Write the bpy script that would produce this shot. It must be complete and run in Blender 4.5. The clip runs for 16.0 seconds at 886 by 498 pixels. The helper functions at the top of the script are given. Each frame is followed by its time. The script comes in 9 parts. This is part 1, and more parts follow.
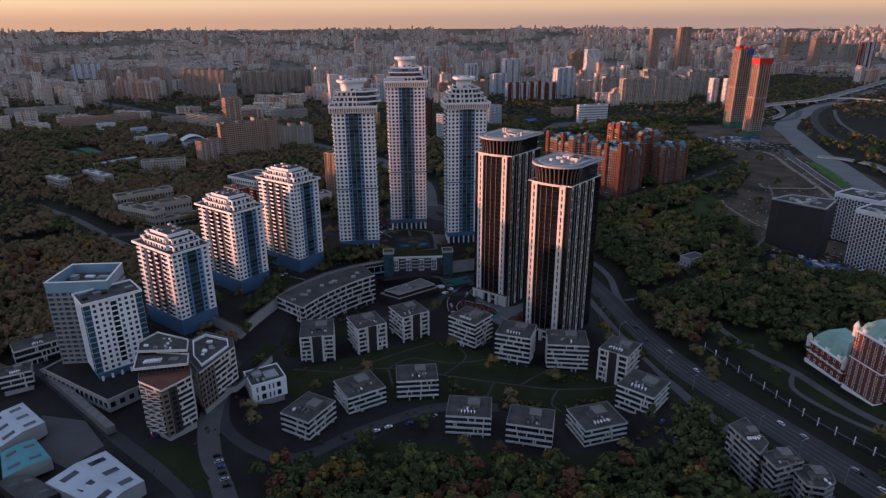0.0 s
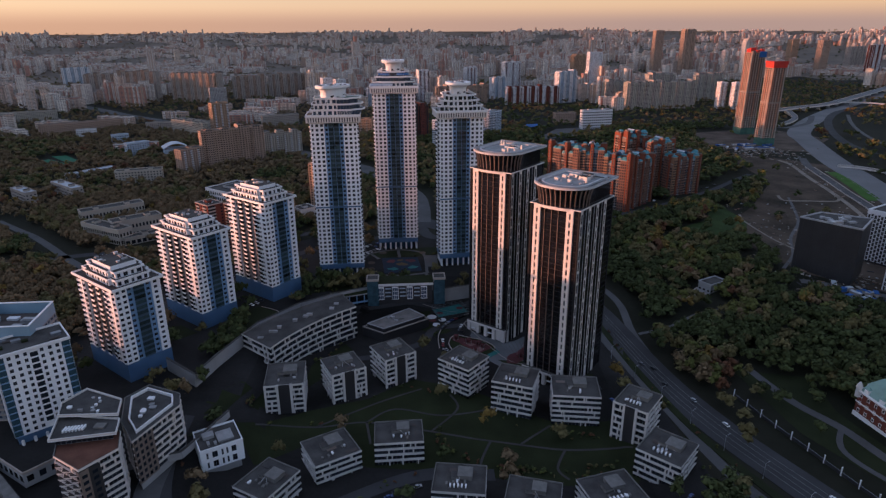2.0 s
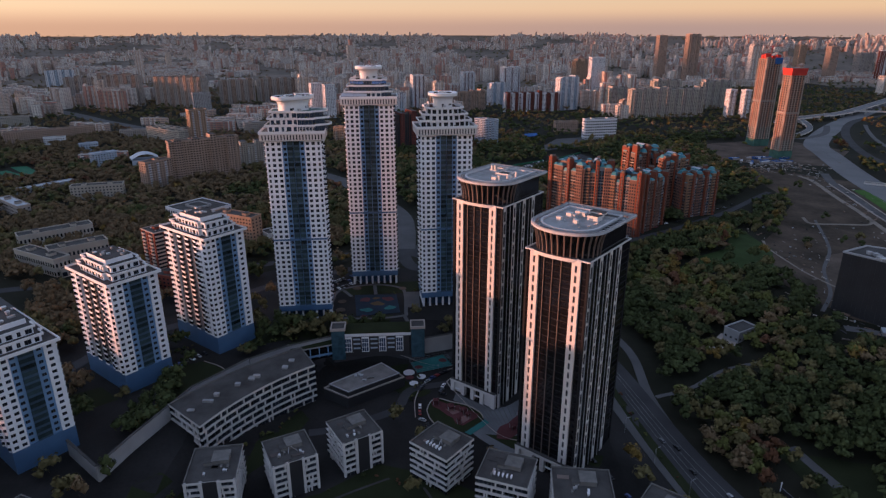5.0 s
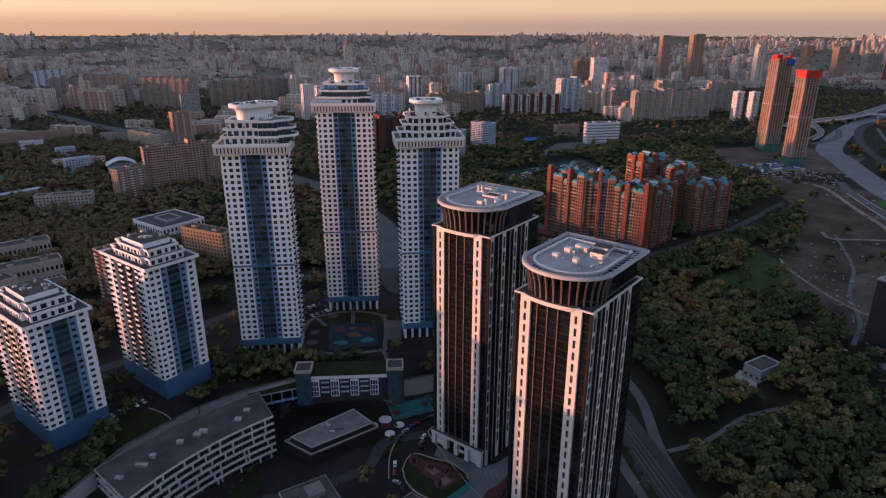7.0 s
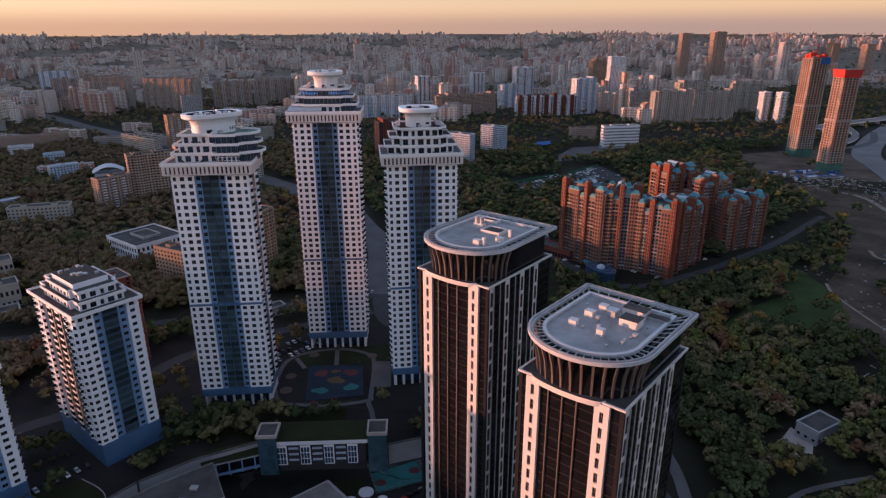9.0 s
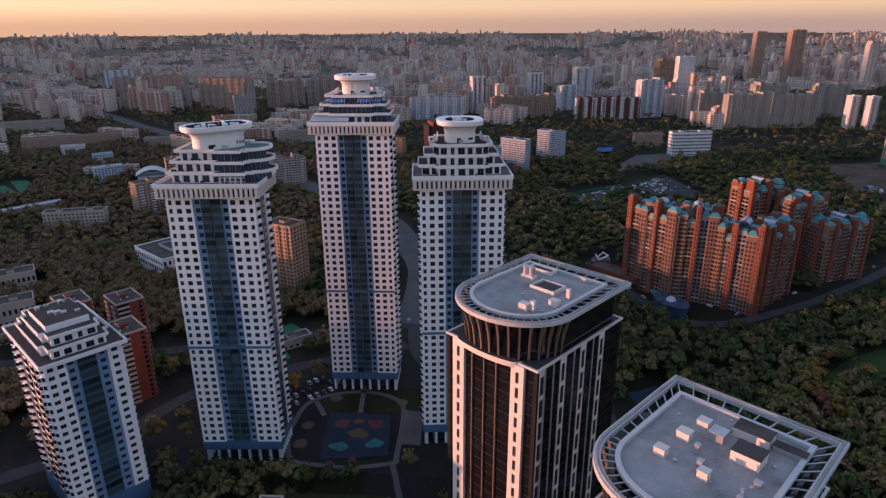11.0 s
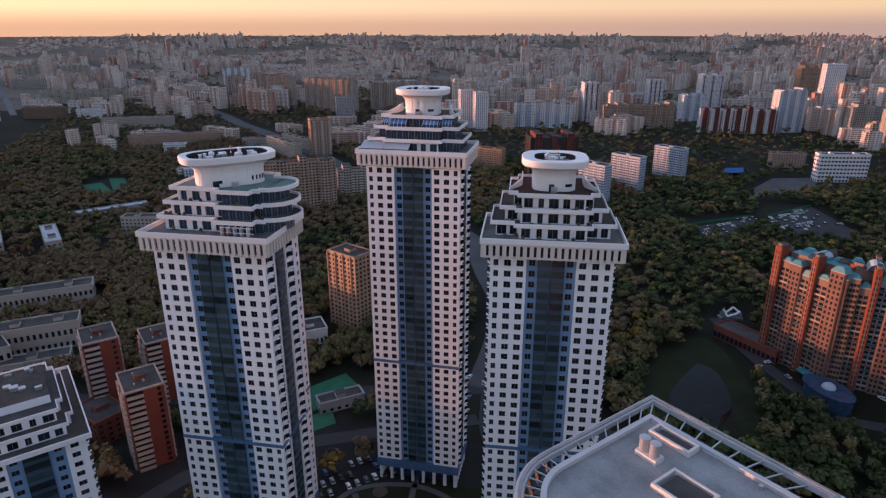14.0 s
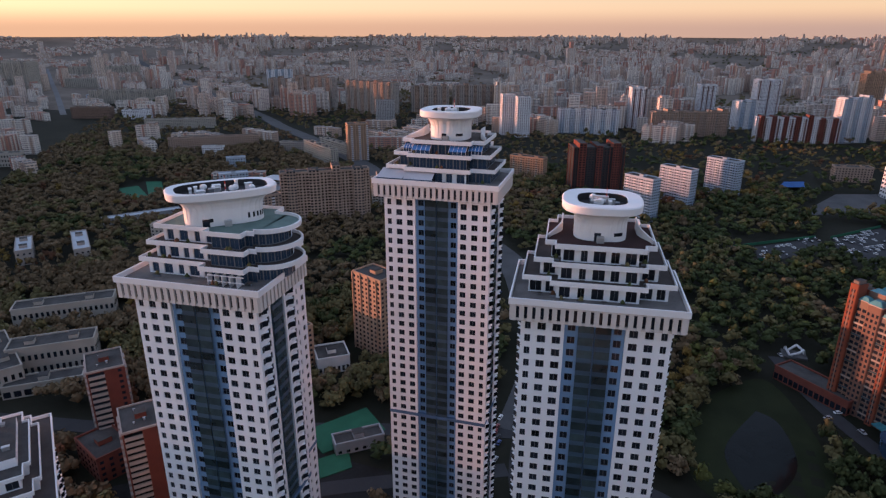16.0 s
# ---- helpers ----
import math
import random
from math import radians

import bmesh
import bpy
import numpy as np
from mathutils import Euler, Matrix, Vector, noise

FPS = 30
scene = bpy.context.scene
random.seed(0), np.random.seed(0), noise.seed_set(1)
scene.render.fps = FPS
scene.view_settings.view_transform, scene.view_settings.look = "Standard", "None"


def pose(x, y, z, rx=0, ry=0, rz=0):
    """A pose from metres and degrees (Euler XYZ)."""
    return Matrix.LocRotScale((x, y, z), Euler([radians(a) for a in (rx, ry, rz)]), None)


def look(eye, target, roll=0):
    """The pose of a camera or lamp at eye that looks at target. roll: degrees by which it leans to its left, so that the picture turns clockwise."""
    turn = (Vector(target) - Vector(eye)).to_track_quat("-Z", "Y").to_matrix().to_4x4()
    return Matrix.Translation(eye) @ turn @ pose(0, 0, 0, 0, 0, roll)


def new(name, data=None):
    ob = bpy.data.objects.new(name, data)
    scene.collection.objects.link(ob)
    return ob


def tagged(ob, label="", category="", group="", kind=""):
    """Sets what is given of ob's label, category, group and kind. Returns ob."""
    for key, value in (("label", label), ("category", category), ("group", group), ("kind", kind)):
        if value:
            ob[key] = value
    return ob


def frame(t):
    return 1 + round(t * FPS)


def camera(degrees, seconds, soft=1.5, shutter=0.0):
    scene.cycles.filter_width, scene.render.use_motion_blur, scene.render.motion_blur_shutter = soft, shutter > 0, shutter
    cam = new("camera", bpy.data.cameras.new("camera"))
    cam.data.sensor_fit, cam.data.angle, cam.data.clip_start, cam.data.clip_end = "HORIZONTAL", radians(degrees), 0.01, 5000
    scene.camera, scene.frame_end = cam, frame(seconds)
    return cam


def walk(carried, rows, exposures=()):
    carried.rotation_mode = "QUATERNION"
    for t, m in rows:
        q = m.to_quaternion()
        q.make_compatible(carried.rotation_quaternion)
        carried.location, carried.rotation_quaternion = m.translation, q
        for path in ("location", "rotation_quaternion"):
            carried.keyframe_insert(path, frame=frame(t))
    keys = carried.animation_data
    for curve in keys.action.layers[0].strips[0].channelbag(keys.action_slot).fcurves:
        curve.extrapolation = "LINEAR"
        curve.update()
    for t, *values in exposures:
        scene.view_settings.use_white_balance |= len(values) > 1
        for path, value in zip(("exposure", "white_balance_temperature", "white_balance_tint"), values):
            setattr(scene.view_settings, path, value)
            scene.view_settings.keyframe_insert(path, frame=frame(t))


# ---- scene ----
cam = camera(70.8, 16.0, soft=1.3)
METRES, EYE, TILT, LEAN, TURN = 430.0, 200.0, 0.0, 0.0, 0.0
ROWS = [
    (0.0, 0.0, 0.0, 0.0, -0.09, -20.08, 0.25),
    (0.5, 0.0039, 0.0366, -0.0021, -0.08, -20.06, 0.26),
    (1.0, 0.0083, 0.0725, -0.0043, -0.08, -20.0, 0.28),
    (1.5, 0.0128, 0.1072, -0.0061, -0.07, -19.94, 0.27),
    (2.0, 0.0171, 0.1411, -0.0075, -0.04, -19.83, 0.27),
    (2.5, 0.0209, 0.1717, -0.0092, 0.02, -19.73, 0.19),
    (3.0, 0.0249, 0.2011, -0.0106, 0.04, -19.66, 0.12),
    (3.5, 0.0297, 0.233, -0.012, 0.07, -19.61, 0.05),
    (4.0, 0.0349, 0.2658, -0.0125, 0.04, -19.53, 0.03),
    (6.5, 0.066, 0.4204, -0.0149, 0.07, -19.49, -0.06),
    (7.0, 0.0725, 0.4519, -0.0158, 0.16, -19.5, -0.08),
    (7.5, 0.0792, 0.4868, -0.0173, 0.27, -19.55, -0.03),
    (8.0, 0.0858, 0.5251, -0.0186, 0.48, -19.56, 0.03),
    (10.5, 0.1004, 0.6949, -0.0227, 4.8, -19.62, 0.31),
    (11.0, 0.1014, 0.7285, -0.0236, 6.56, -19.61, 0.33),
    (11.5, 0.1014, 0.7619, -0.0245, 8.34, -19.59, 0.33),
    (12.0, 0.1011, 0.7953, -0.0254, 10.22, -19.56, 0.28),
    (12.5, 0.1, 0.827, -0.0259, 12.09, -19.54, 0.25),
    (13.0, 0.0982, 0.8577, -0.0262, 13.94, -19.47, 0.23),
    (13.5, 0.0952, 0.8868, -0.0266, 15.42, -19.46, 0.09),
    (14.0, 0.0934, 0.9152, -0.0254, 16.46, -19.45, -0.01),
    (14.5, 0.0908, 0.941, -0.0236, 17.57, -19.42, -0.07),
    (15.0, 0.0872, 0.9615, -0.0214, 18.68, -19.4, -0.11),
    (15.5, 0.084, 0.9778, -0.0187, 19.66, -19.41, -0.1),
    (16.0, 0.0814, 0.9896, -0.0165, 20.38, -19.41, -0.12),
]
walk(cam, [(t, pose(0, 0, EYE, TILT, LEAN, TURN) @ pose(METRES * x, METRES * y, METRES * z, 90 + pitch, roll, yaw)) for t, x, y, z, yaw, pitch, roll in ROWS],
     exposures=[(0.0, 1.77), (4.0, 1.8), (8.0, 1.84), (11.0, 1.92), (16.0, 2.0)])

# ---- light ----
SUN_AZ, SUN_EL = 262.0, 1.5      # compass degrees from +y clockwise, degrees above the horizon
az, el = radians(SUN_AZ), radians(SUN_EL)
world = bpy.data.worlds.new("world")
scene.world = world
world.use_nodes = True
wt = world.node_tree
sky = wt.nodes.new("ShaderNodeTexSky")
sky.sky_type, sky.sun_disc = "NISHITA", False
sky.sun_elevation, sky.sun_rotation = el, az
sky.altitude, sky.air_density, sky.dust_density, sky.ozone_density = 150, 1.0, 0.6, 2.0
wt.nodes["Background"].inputs["Strength"].default_value = 0.15
veil, tone, rise = wt.nodes.new("ShaderNodeMix"), wt.nodes.new("ShaderNodeMix"), wt.nodes.new("ShaderNodeMapRange")
veil.data_type = tone.data_type = "RGBA"          # bright dusk haze: peach low down, cool overhead
split, coord = wt.nodes.new("ShaderNodeSeparateXYZ"), wt.nodes.new("ShaderNodeTexCoord")
wt.links.new(coord.outputs["Generated"], split.inputs[0])
wt.links.new(split.outputs["Z"], rise.inputs["Value"])
rise.interpolation_type = "SMOOTHERSTEP"
rise.inputs["From Min"].default_value, rise.inputs["From Max"].default_value = -0.05, 0.3
wt.links.new(rise.outputs[0], tone.inputs["Factor"])
tone.inputs["A"].default_value, tone.inputs["B"].default_value = (2.05, 1.42, 1.1, 1), (1.0, 1.17, 1.72, 1)
veil.inputs["Factor"].default_value = 0.55
wt.links.new(sky.outputs[0], veil.inputs["A"])
dim, side_of = wt.nodes.new("ShaderNodeHueSaturation"), wt.nodes.new("ShaderNodeMapRange")    # the glow fades away from the sun
side_of.inputs["From Min"].default_value, side_of.inputs["From Max"].default_value = -1.0, 1.0
side_of.inputs["To Min"].default_value, side_of.inputs["To Max"].default_value = 1.3, 0.84
wt.links.new(split.outputs["X"], side_of.inputs["Value"])
wt.links.new(side_of.outputs[0], dim.inputs["Value"])
wt.links.new(tone.outputs["Result"], dim.inputs["Color"])
wt.links.new(dim.outputs[0], veil.inputs["B"])
wt.links.new(veil.outputs["Result"], wt.nodes["Background"].inputs["Color"])
sun = new("sun", bpy.data.lights.new("sun", "SUN"))
sun.data.energy, sun.data.angle, sun.data.color = 1.8, radians(0.6), (1.0, 0.41, 0.25)
sun.matrix_world = look((0, 0, 0), (-math.sin(az) * math.cos(el), -math.cos(az) * math.cos(el), -math.sin(el)))


# ---- materials ----
def surface(name, colour, rough=0.7, vary=0.25, scale=0.15, fine=2.5, bump=0.0, metal=0.0, spec=0.4, random_tint=0.0, island=0.0, second=None):
    """A surface with broad stains and fine grain at real size."""
    spec = 0.12 if rough >= 0.8 and spec == 0.4 else spec
    m = bpy.data.materials.new(name)
    m.use_nodes = True
    t = m.node_tree
    b = t.nodes["Principled BSDF"]
    co = t.nodes.new("ShaderNodeTexCoord")
    broad, grain = t.nodes.new("ShaderNodeTexNoise"), t.nodes.new("ShaderNodeTexNoise")
    for n, s, d in ((broad, scale, 4), (grain, fine, 3)):
        n.inputs["Scale"].default_value, n.inputs["Detail"].default_value = s, d
        t.links.new(co.outputs["Object"], n.inputs["Vector"])
    mix = t.nodes.new("ShaderNodeMix")
    mix.data_type = "RGBA"
    a = [c * (1 - vary) for c in colour]
    z = second or [min(1, c * (1 + vary)) for c in colour]
    mix.inputs["A"].default_value, mix.inputs["B"].default_value = (*a, 1), (*z, 1)
    add = t.nodes.new("ShaderNodeMath")
    add.operation = "MULTIPLY_ADD"
    add.inputs[1].default_value, add.inputs[2].default_value = 0.5, 0.0
    t.links.new(grain.outputs[0], add.inputs[0])
    half = t.nodes.new("ShaderNodeMath")
    half.operation = "MULTIPLY_ADD"
    half.inputs[1].default_value = 1.6
    t.links.new(broad.outputs[0], half.inputs[0])
    sub = t.nodes.new("ShaderNodeMath")
    sub.operation, sub.inputs[1].default_value = "SUBTRACT", 0.55
    t.links.new(add.outputs[0], half.inputs[2])
    t.links.new(half.outputs[0], sub.inputs[0])
    t.links.new(sub.outputs[0], mix.inputs["Factor"])
    out = mix.outputs["Result"]
    if random_tint or island:
        src = t.nodes.new("ShaderNodeNewGeometry").outputs["Random Per Island"] if island else t.nodes.new("ShaderNodeObjectInfo").outputs["Random"]
        hsv, mr = t.nodes.new("ShaderNodeHueSaturation"), t.nodes.new("ShaderNodeMapRange")
        k = island or random_tint
        mr.inputs["To Min"].default_value, mr.inputs["To Max"].default_value = 1 - k, 1 + k
        t.links.new(src, mr.inputs["Value"])
        t.links.new(mr.outputs[0], hsv.inputs["Value"])
        t.links.new(out, hsv.inputs["Color"])
        out = hsv.outputs[0]
    t.links.new(out, b.inputs["Base Color"])
    b.inputs["Roughness"].default_value, b.inputs["Metallic"].default_value = rough, metal
    b.inputs["Specular IOR Level"].default_value = spec
    if bump:
        bp = t.nodes.new("ShaderNodeBump")
        bp.inputs["Strength"].default_value, bp.inputs["Distance"].default_value = bump, 0.3
        t.links.new(grain.outputs[0], bp.inputs["Height"])
        t.links.new(bp.outputs[0], b.inputs["Normal"])
    return m


def far_facade(name, tones, win=(5.2, 3.0), rough=0.8):
    """Walls of houses far off: pale panels with a grid of dark windows, by the wall's own metres."""
    m = bpy.data.materials.new(name)
    m.use_nodes = True
    t = m.node_tree
    b = t.nodes["Principled BSDF"]
    uv = t.nodes.new("ShaderNodeUVMap")
    uv.uv_map = "metres"
    brick = t.nodes.new("ShaderNodeTexBrick")
    brick.offset, brick.squash = 0.0, 1.0
    brick.inputs["Scale"].default_value = 1.0
    brick.inputs["Brick Width"].default_value, brick.inputs["Row Height"].default_value = win
    brick.inputs["Mortar Size"].default_value, brick.inputs["Mortar Smooth"].default_value = 0.82, 0.1
    brick.inputs["Color1"].default_value, brick.inputs["Color2"].default_value = (0.08, 0.08, 0.09, 1), (0.15, 0.14, 0.15, 1)
    t.links.new(uv.outputs[0], brick.inputs["Vector"])
    ramp = t.nodes.new("ShaderNodeValToRGB")
    ramp.color_ramp.interpolation = "CONSTANT"
    for i, c in enumerate(tones):
        e = ramp.color_ramp.elements[i] if i < 2 else ramp.color_ramp.elements.new(0.5)
        e.position, e.color = i / len(tones), (*c, 1)
    t.links.new(t.nodes.new("ShaderNodeNewGeometry").outputs["Random Per Island"], ramp.inputs[0])
    t.links.new(ramp.outputs[0], brick.inputs["Mortar"])
    t.links.new(brick.outputs["Color"], b.inputs["Base Color"])
    b.inputs["Roughness"].default_value = rough
    return m


WHITE = surface("white_cladding", (0.76, 0.78, 0.82), 0.55, 0.06, 0.08, 1.5)
WHITE_TRIM = surface("white_trim", (0.74, 0.74, 0.76), 0.5, 0.06, 0.1, 2)
BLUE = surface("blue_cladding", (0.16, 0.28, 0.45), 0.45, 0.15, 0.08, 1.5)
BLUE_DARK = surface("dark_blue_band", (0.062, 0.13, 0.24), 0.45, 0.15, 0.1, 1.5)
GREY_WALL = surface("grey_render", (0.3, 0.3, 0.31), 0.75, 0.15, 0.1, 2)
GLASS = surface("dark_glass", (0.013, 0.017, 0.025), 0.1, 0.4, 0.3, 0.8, spec=0.45, random_tint=0.5)
GLASS_BLUE = surface("blue_black_glass", (0.03, 0.06, 0.11), 0.14, 0.4, 0.3, 0.8, spec=0.6)
LOGGIA_GLASS = surface("loggia_glass", (0.03, 0.05, 0.056), 0.14, 0.5, 0.3, 0.8, spec=0.6, random_tint=0.6)
LOGGIA_APRON = surface("loggia_apron", (0.035, 0.07, 0.11), 0.45, 0.2, 0.2, 1.5, random_tint=0.25)
GLASS_BROWN = surface("bronze_glass", (0.009, 0.009, 0.011), 0.06, 0.5, 0.2, 0.5, spec=0.55)
FRAME = surface("grey_frame", (0.16, 0.17, 0.19), 0.5, 0.1)
BRONZE = surface("bronze_rib", (0.13, 0.095, 0.082), 0.6, 0.2, 0.3, 3)
STONE = surface("pale_stone", (0.6, 0.56, 0.54), 0.6, 0.08, 0.1, 1.2)
BAND = surface("concrete_band", (0.55, 0.53, 0.52), 0.7, 0.12, 0.15, 2)
ROOF = surface("roof_felt", (0.066, 0.063, 0.062), 0.9, 0.45, 0.12, 1.5, bump=0.2)
ROOF_PALE = surface("roof_screed", (0.26, 0.262, 0.268), 0.85, 0.42, 0.16, 1.8, bump=0.2)
DECK = surface("terrace_deck", (0.075, 0.063, 0.06), 0.85, 0.3, 0.2, 2)
DECK_GREY = surface("grey_deck", (0.16, 0.15, 0.145), 0.85, 0.35, 0.2, 2)
DECK_TOP = surface("greenish_deck", (0.13, 0.19, 0.175), 0.8, 0.3, 0.2, 2)
BLUE_PANE = surface("blue_roof_glass", (0.08, 0.22, 0.5), 0.15, 0.25, 0.3, 1.0, spec=0.6)
STONE_GREY = surface("grey_stone", (0.3, 0.295, 0.3), 0.7, 0.2, 0.15, 1.5)
DECK_RUST = surface("rust_deck", (0.12, 0.055, 0.04), 0.85, 0.3, 0.2, 2)
STONE_BROWN = surface("brown_stone", (0.16, 0.125, 0.11), 0.75, 0.2, 0.15, 1.5)
SKY_PANEL = surface("sky_blue_panels", (0.2, 0.31, 0.4), 0.6, 0.12, 0.08, 1.2)
SLATE_PANEL = surface("slate_panels", (0.2, 0.215, 0.235), 0.7, 0.15, 0.08, 1.2)
GLASS_TEAL = surface("teal_glass", (0.035, 0.075, 0.1), 0.12, 0.4, 0.3, 0.8, spec=0.6)
DECK_RED = surface("maroon_deck", (0.045, 0.024, 0.024), 0.85, 0.3, 0.2, 2)
METAL = surface("grey_metal", (0.45, 0.46, 0.48), 0.4, 0.15, 0.3, 3, metal=0.6)
ASPHALT = surface("asphalt", (0.046, 0.046, 0.049), 0.9, 0.25, 0.05, 1.0)
ASPHALT_PALE = surface("worn_asphalt", (0.085, 0.084, 0.086), 0.9, 0.25, 0.05, 1.0)
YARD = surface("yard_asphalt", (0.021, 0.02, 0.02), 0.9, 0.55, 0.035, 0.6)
DARK_PAVING = surface("dark_paving", (0.05, 0.047, 0.046), 0.85, 0.3, 0.08, 1.5)
FORECOURT = surface("grey_setts", (0.125, 0.13, 0.14), 0.8, 0.25, 0.1, 1.6)
PAVING = surface("paving", (0.1, 0.098, 0.1), 0.85, 0.2, 0.08, 1.5)
PAINT = surface("road_paint", (0.15, 0.15, 0.145), 0.8, 0.3, 0.2, 3)
VERGE = surface("mown_verge", (0.05, 0.11, 0.025), 0.95, 0.3, 0.05, 1.2, bump=0.3)
TRACK = surface("sandy_track", (0.2, 0.17, 0.145), 0.95, 0.3, 0.1, 1.0)
MOTORWAY = surface("pale_motorway", (0.15, 0.15, 0.155), 0.9, 0.2, 0.02, 0.4)
ROOF_BOX = surface("felted_box", (0.15, 0.145, 0.14), 0.9, 0.3, 0.3, 2.0)
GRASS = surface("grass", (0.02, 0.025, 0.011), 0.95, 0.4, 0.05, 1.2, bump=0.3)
MEADOW_GRASS = surface("meadow_grass", (0.03, 0.05, 0.016), 0.95, 0.4, 0.05, 1.0, bump=0.3)
SOIL = surface("bare_soil", (0.085, 0.065, 0.052), 0.95, 0.6, 0.035, 0.4, bump=0.3)
SCRUB = surface("rough_grass", (0.05, 0.046, 0.03), 0.95, 0.7, 0.03, 0.25, bump=0.4, second=(0.11, 0.08, 0.062))
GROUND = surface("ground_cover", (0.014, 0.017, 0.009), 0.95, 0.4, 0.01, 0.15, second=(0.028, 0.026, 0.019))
WATER = surface("pond_water", (0.006, 0.008, 0.008), 0.12, 0.3, 0.05, 0.5, spec=0.08)
BRICK_RED = surface("red_brick", (0.15, 0.05, 0.038), 0.85, 0.2, 0.15, 2.5)
BRICK_ORANGE = surface("orange_brick", (0.2, 0.062, 0.038), 0.8, 0.18, 0.12, 2)
BRICK_BROWN = surface("brown_brick", (0.2, 0.135, 0.105), 0.85, 0.2, 0.12, 2)
BRICK_BUFF = surface("buff_brick", (0.36, 0.24, 0.17), 0.85, 0.18, 0.12, 2)
HOUSE_BUFF = surface("dull_buff_brick", (0.23, 0.14, 0.092), 0.85, 0.2, 0.12, 2)
HOUSE_ROSE = surface("dull_rose_brick", (0.17, 0.1, 0.078), 0.85, 0.2, 0.12, 2)
BRICK_TAN = surface("tan_panels", (0.34, 0.245, 0.195), 0.85, 0.18, 0.1, 1.5)
PANEL = surface("grey_panels", (0.33, 0.29, 0.265), 0.85, 0.15, 0.06, 1.2)
PANEL_WHITE = surface("white_panels", (0.62, 0.62, 0.65), 0.8, 0.1, 0.06, 1.2)
PANEL_BLUE = surface("pale_blue_panels", (0.36, 0.42, 0.5), 0.8, 0.1, 0.06, 1.2)
PANEL_BEIGE = surface("beige_panels", (0.36, 0.33, 0.29), 0.8, 0.12, 0.06, 1.2)
TEAL = surface("teal_roof", (0.045, 0.2, 0.24), 0.5, 0.25, 0.2, 2)
PATINA = surface("patina_copper", (0.2, 0.33, 0.3), 0.6, 0.25, 0.15, 1.5)
GREEN_COURT = surface("green_court", (0.03, 0.12, 0.07), 0.85, 0.15, 0.1, 1)
TEAL_COURT = surface("teal_court", (0.03, 0.135, 0.135), 0.85, 0.15, 0.1, 1)
NETTING = surface("green_netting", (0.06, 0.13, 0.11), 0.9, 0.4, 0.1, 1)
BLUE_COURT = surface("blue_court", (0.02, 0.032, 0.05), 0.9, 0.25, 0.1, 1)
RED_RUBBER = surface("red_rubber", (0.095, 0.035, 0.038), 0.9, 0.25, 0.1, 1)
PINK_RUBBER = surface("pink_rubber", (0.2, 0.115, 0.11), 0.9, 0.25, 0.1, 1)
OCHRE_RUBBER = surface("ochre_rubber", (0.1, 0.068, 0.036), 0.9, 0.25, 0.1, 1)
BLACK_CLAD = surface("black_cladding", (0.025, 0.025, 0.028), 0.6, 0.3, 0.1, 1)
RED_SHEET = surface("red_sheeting", (0.5, 0.05, 0.04), 0.8, 0.25, 0.1, 1)
BLUE_SHEET = surface("blue_sheeting", (0.03, 0.1, 0.28), 0.8, 0.25, 0.1, 1)
CONCRETE = surface("raw_concrete", (0.34, 0.31, 0.28), 0.9, 0.25, 0.1, 1)
CONCRETE_WARM = surface("orange_netting", (0.42, 0.24, 0.18), 0.9, 0.25, 0.1, 1)
ROOF_WHITE = surface("pale_sheet_roof", (0.36, 0.4, 0.45), 0.5, 0.15, 0.1, 1)
BARK = surface("bark", (0.06, 0.045, 0.035), 0.95, 0.3, 1, 8)
# olive and brown are also lifted to stand in for haze over the left woods
LEAF = {
    "green": surface("leaves_green", (0.055, 0.068, 0.027), 0.8, 0.45, 0.06, 0.9, bump=0.9, island=0.14),
    "olive": surface("leaves_olive", (0.122, 0.104, 0.047), 0.8, 0.35, 0.06, 0.9, bump=0.9, island=0.14),
    "ochre": surface("leaves_ochre", (0.165, 0.11, 0.034), 0.8, 0.35, 0.06, 0.9, bump=0.9, island=0.14),
    "rust": surface("leaves_rust", (0.12, 0.058, 0.034), 0.8, 0.35, 0.06, 0.9, bump=0.9, island=0.14),
    "lime": surface("leaves_lime", (0.105, 0.112, 0.036), 0.8, 0.35, 0.06, 0.9, bump=0.9, island=0.14),
    "bare": surface("leaves_brown", (0.15, 0.106, 0.062), 0.85, 0.35, 0.06, 0.9, bump=0.9, island=0.14),
}
# panel and brick tones, with the far haze put in as paler, warmer colour
CITY = far_facade("hazed_city_walls", [(0.56, 0.42, 0.35), (0.62, 0.52, 0.46), (0.46, 0.32, 0.25), (0.6, 0.47, 0.38), (0.7, 0.63, 0.57), (0.42, 0.31, 0.27), (0.46, 0.22, 0.16), (0.6, 0.5, 0.45)])
# far town ground, its tone paled and warmed to carry the distance haze
HAZED_TOWN = surface("hazed_town_ground", (0.15, 0.122, 0.1), 0.95, 0.45, 0.006, 0.05)
PALE_RIM = surface("pale_rim", (0.44, 0.45, 0.475), 0.55, 0.1, 0.2, 2)
DARK_BAND = surface("dark_spandrel", (0.014, 0.014, 0.016), 0.8, 0.3, 0.2, 1, spec=0.15)
# far roofs, also paled in place of haze
CITY_ROOF = surface("hazed_city_roofs", (0.3, 0.26, 0.235), 0.9, 0.3, 0.02, 0.3)


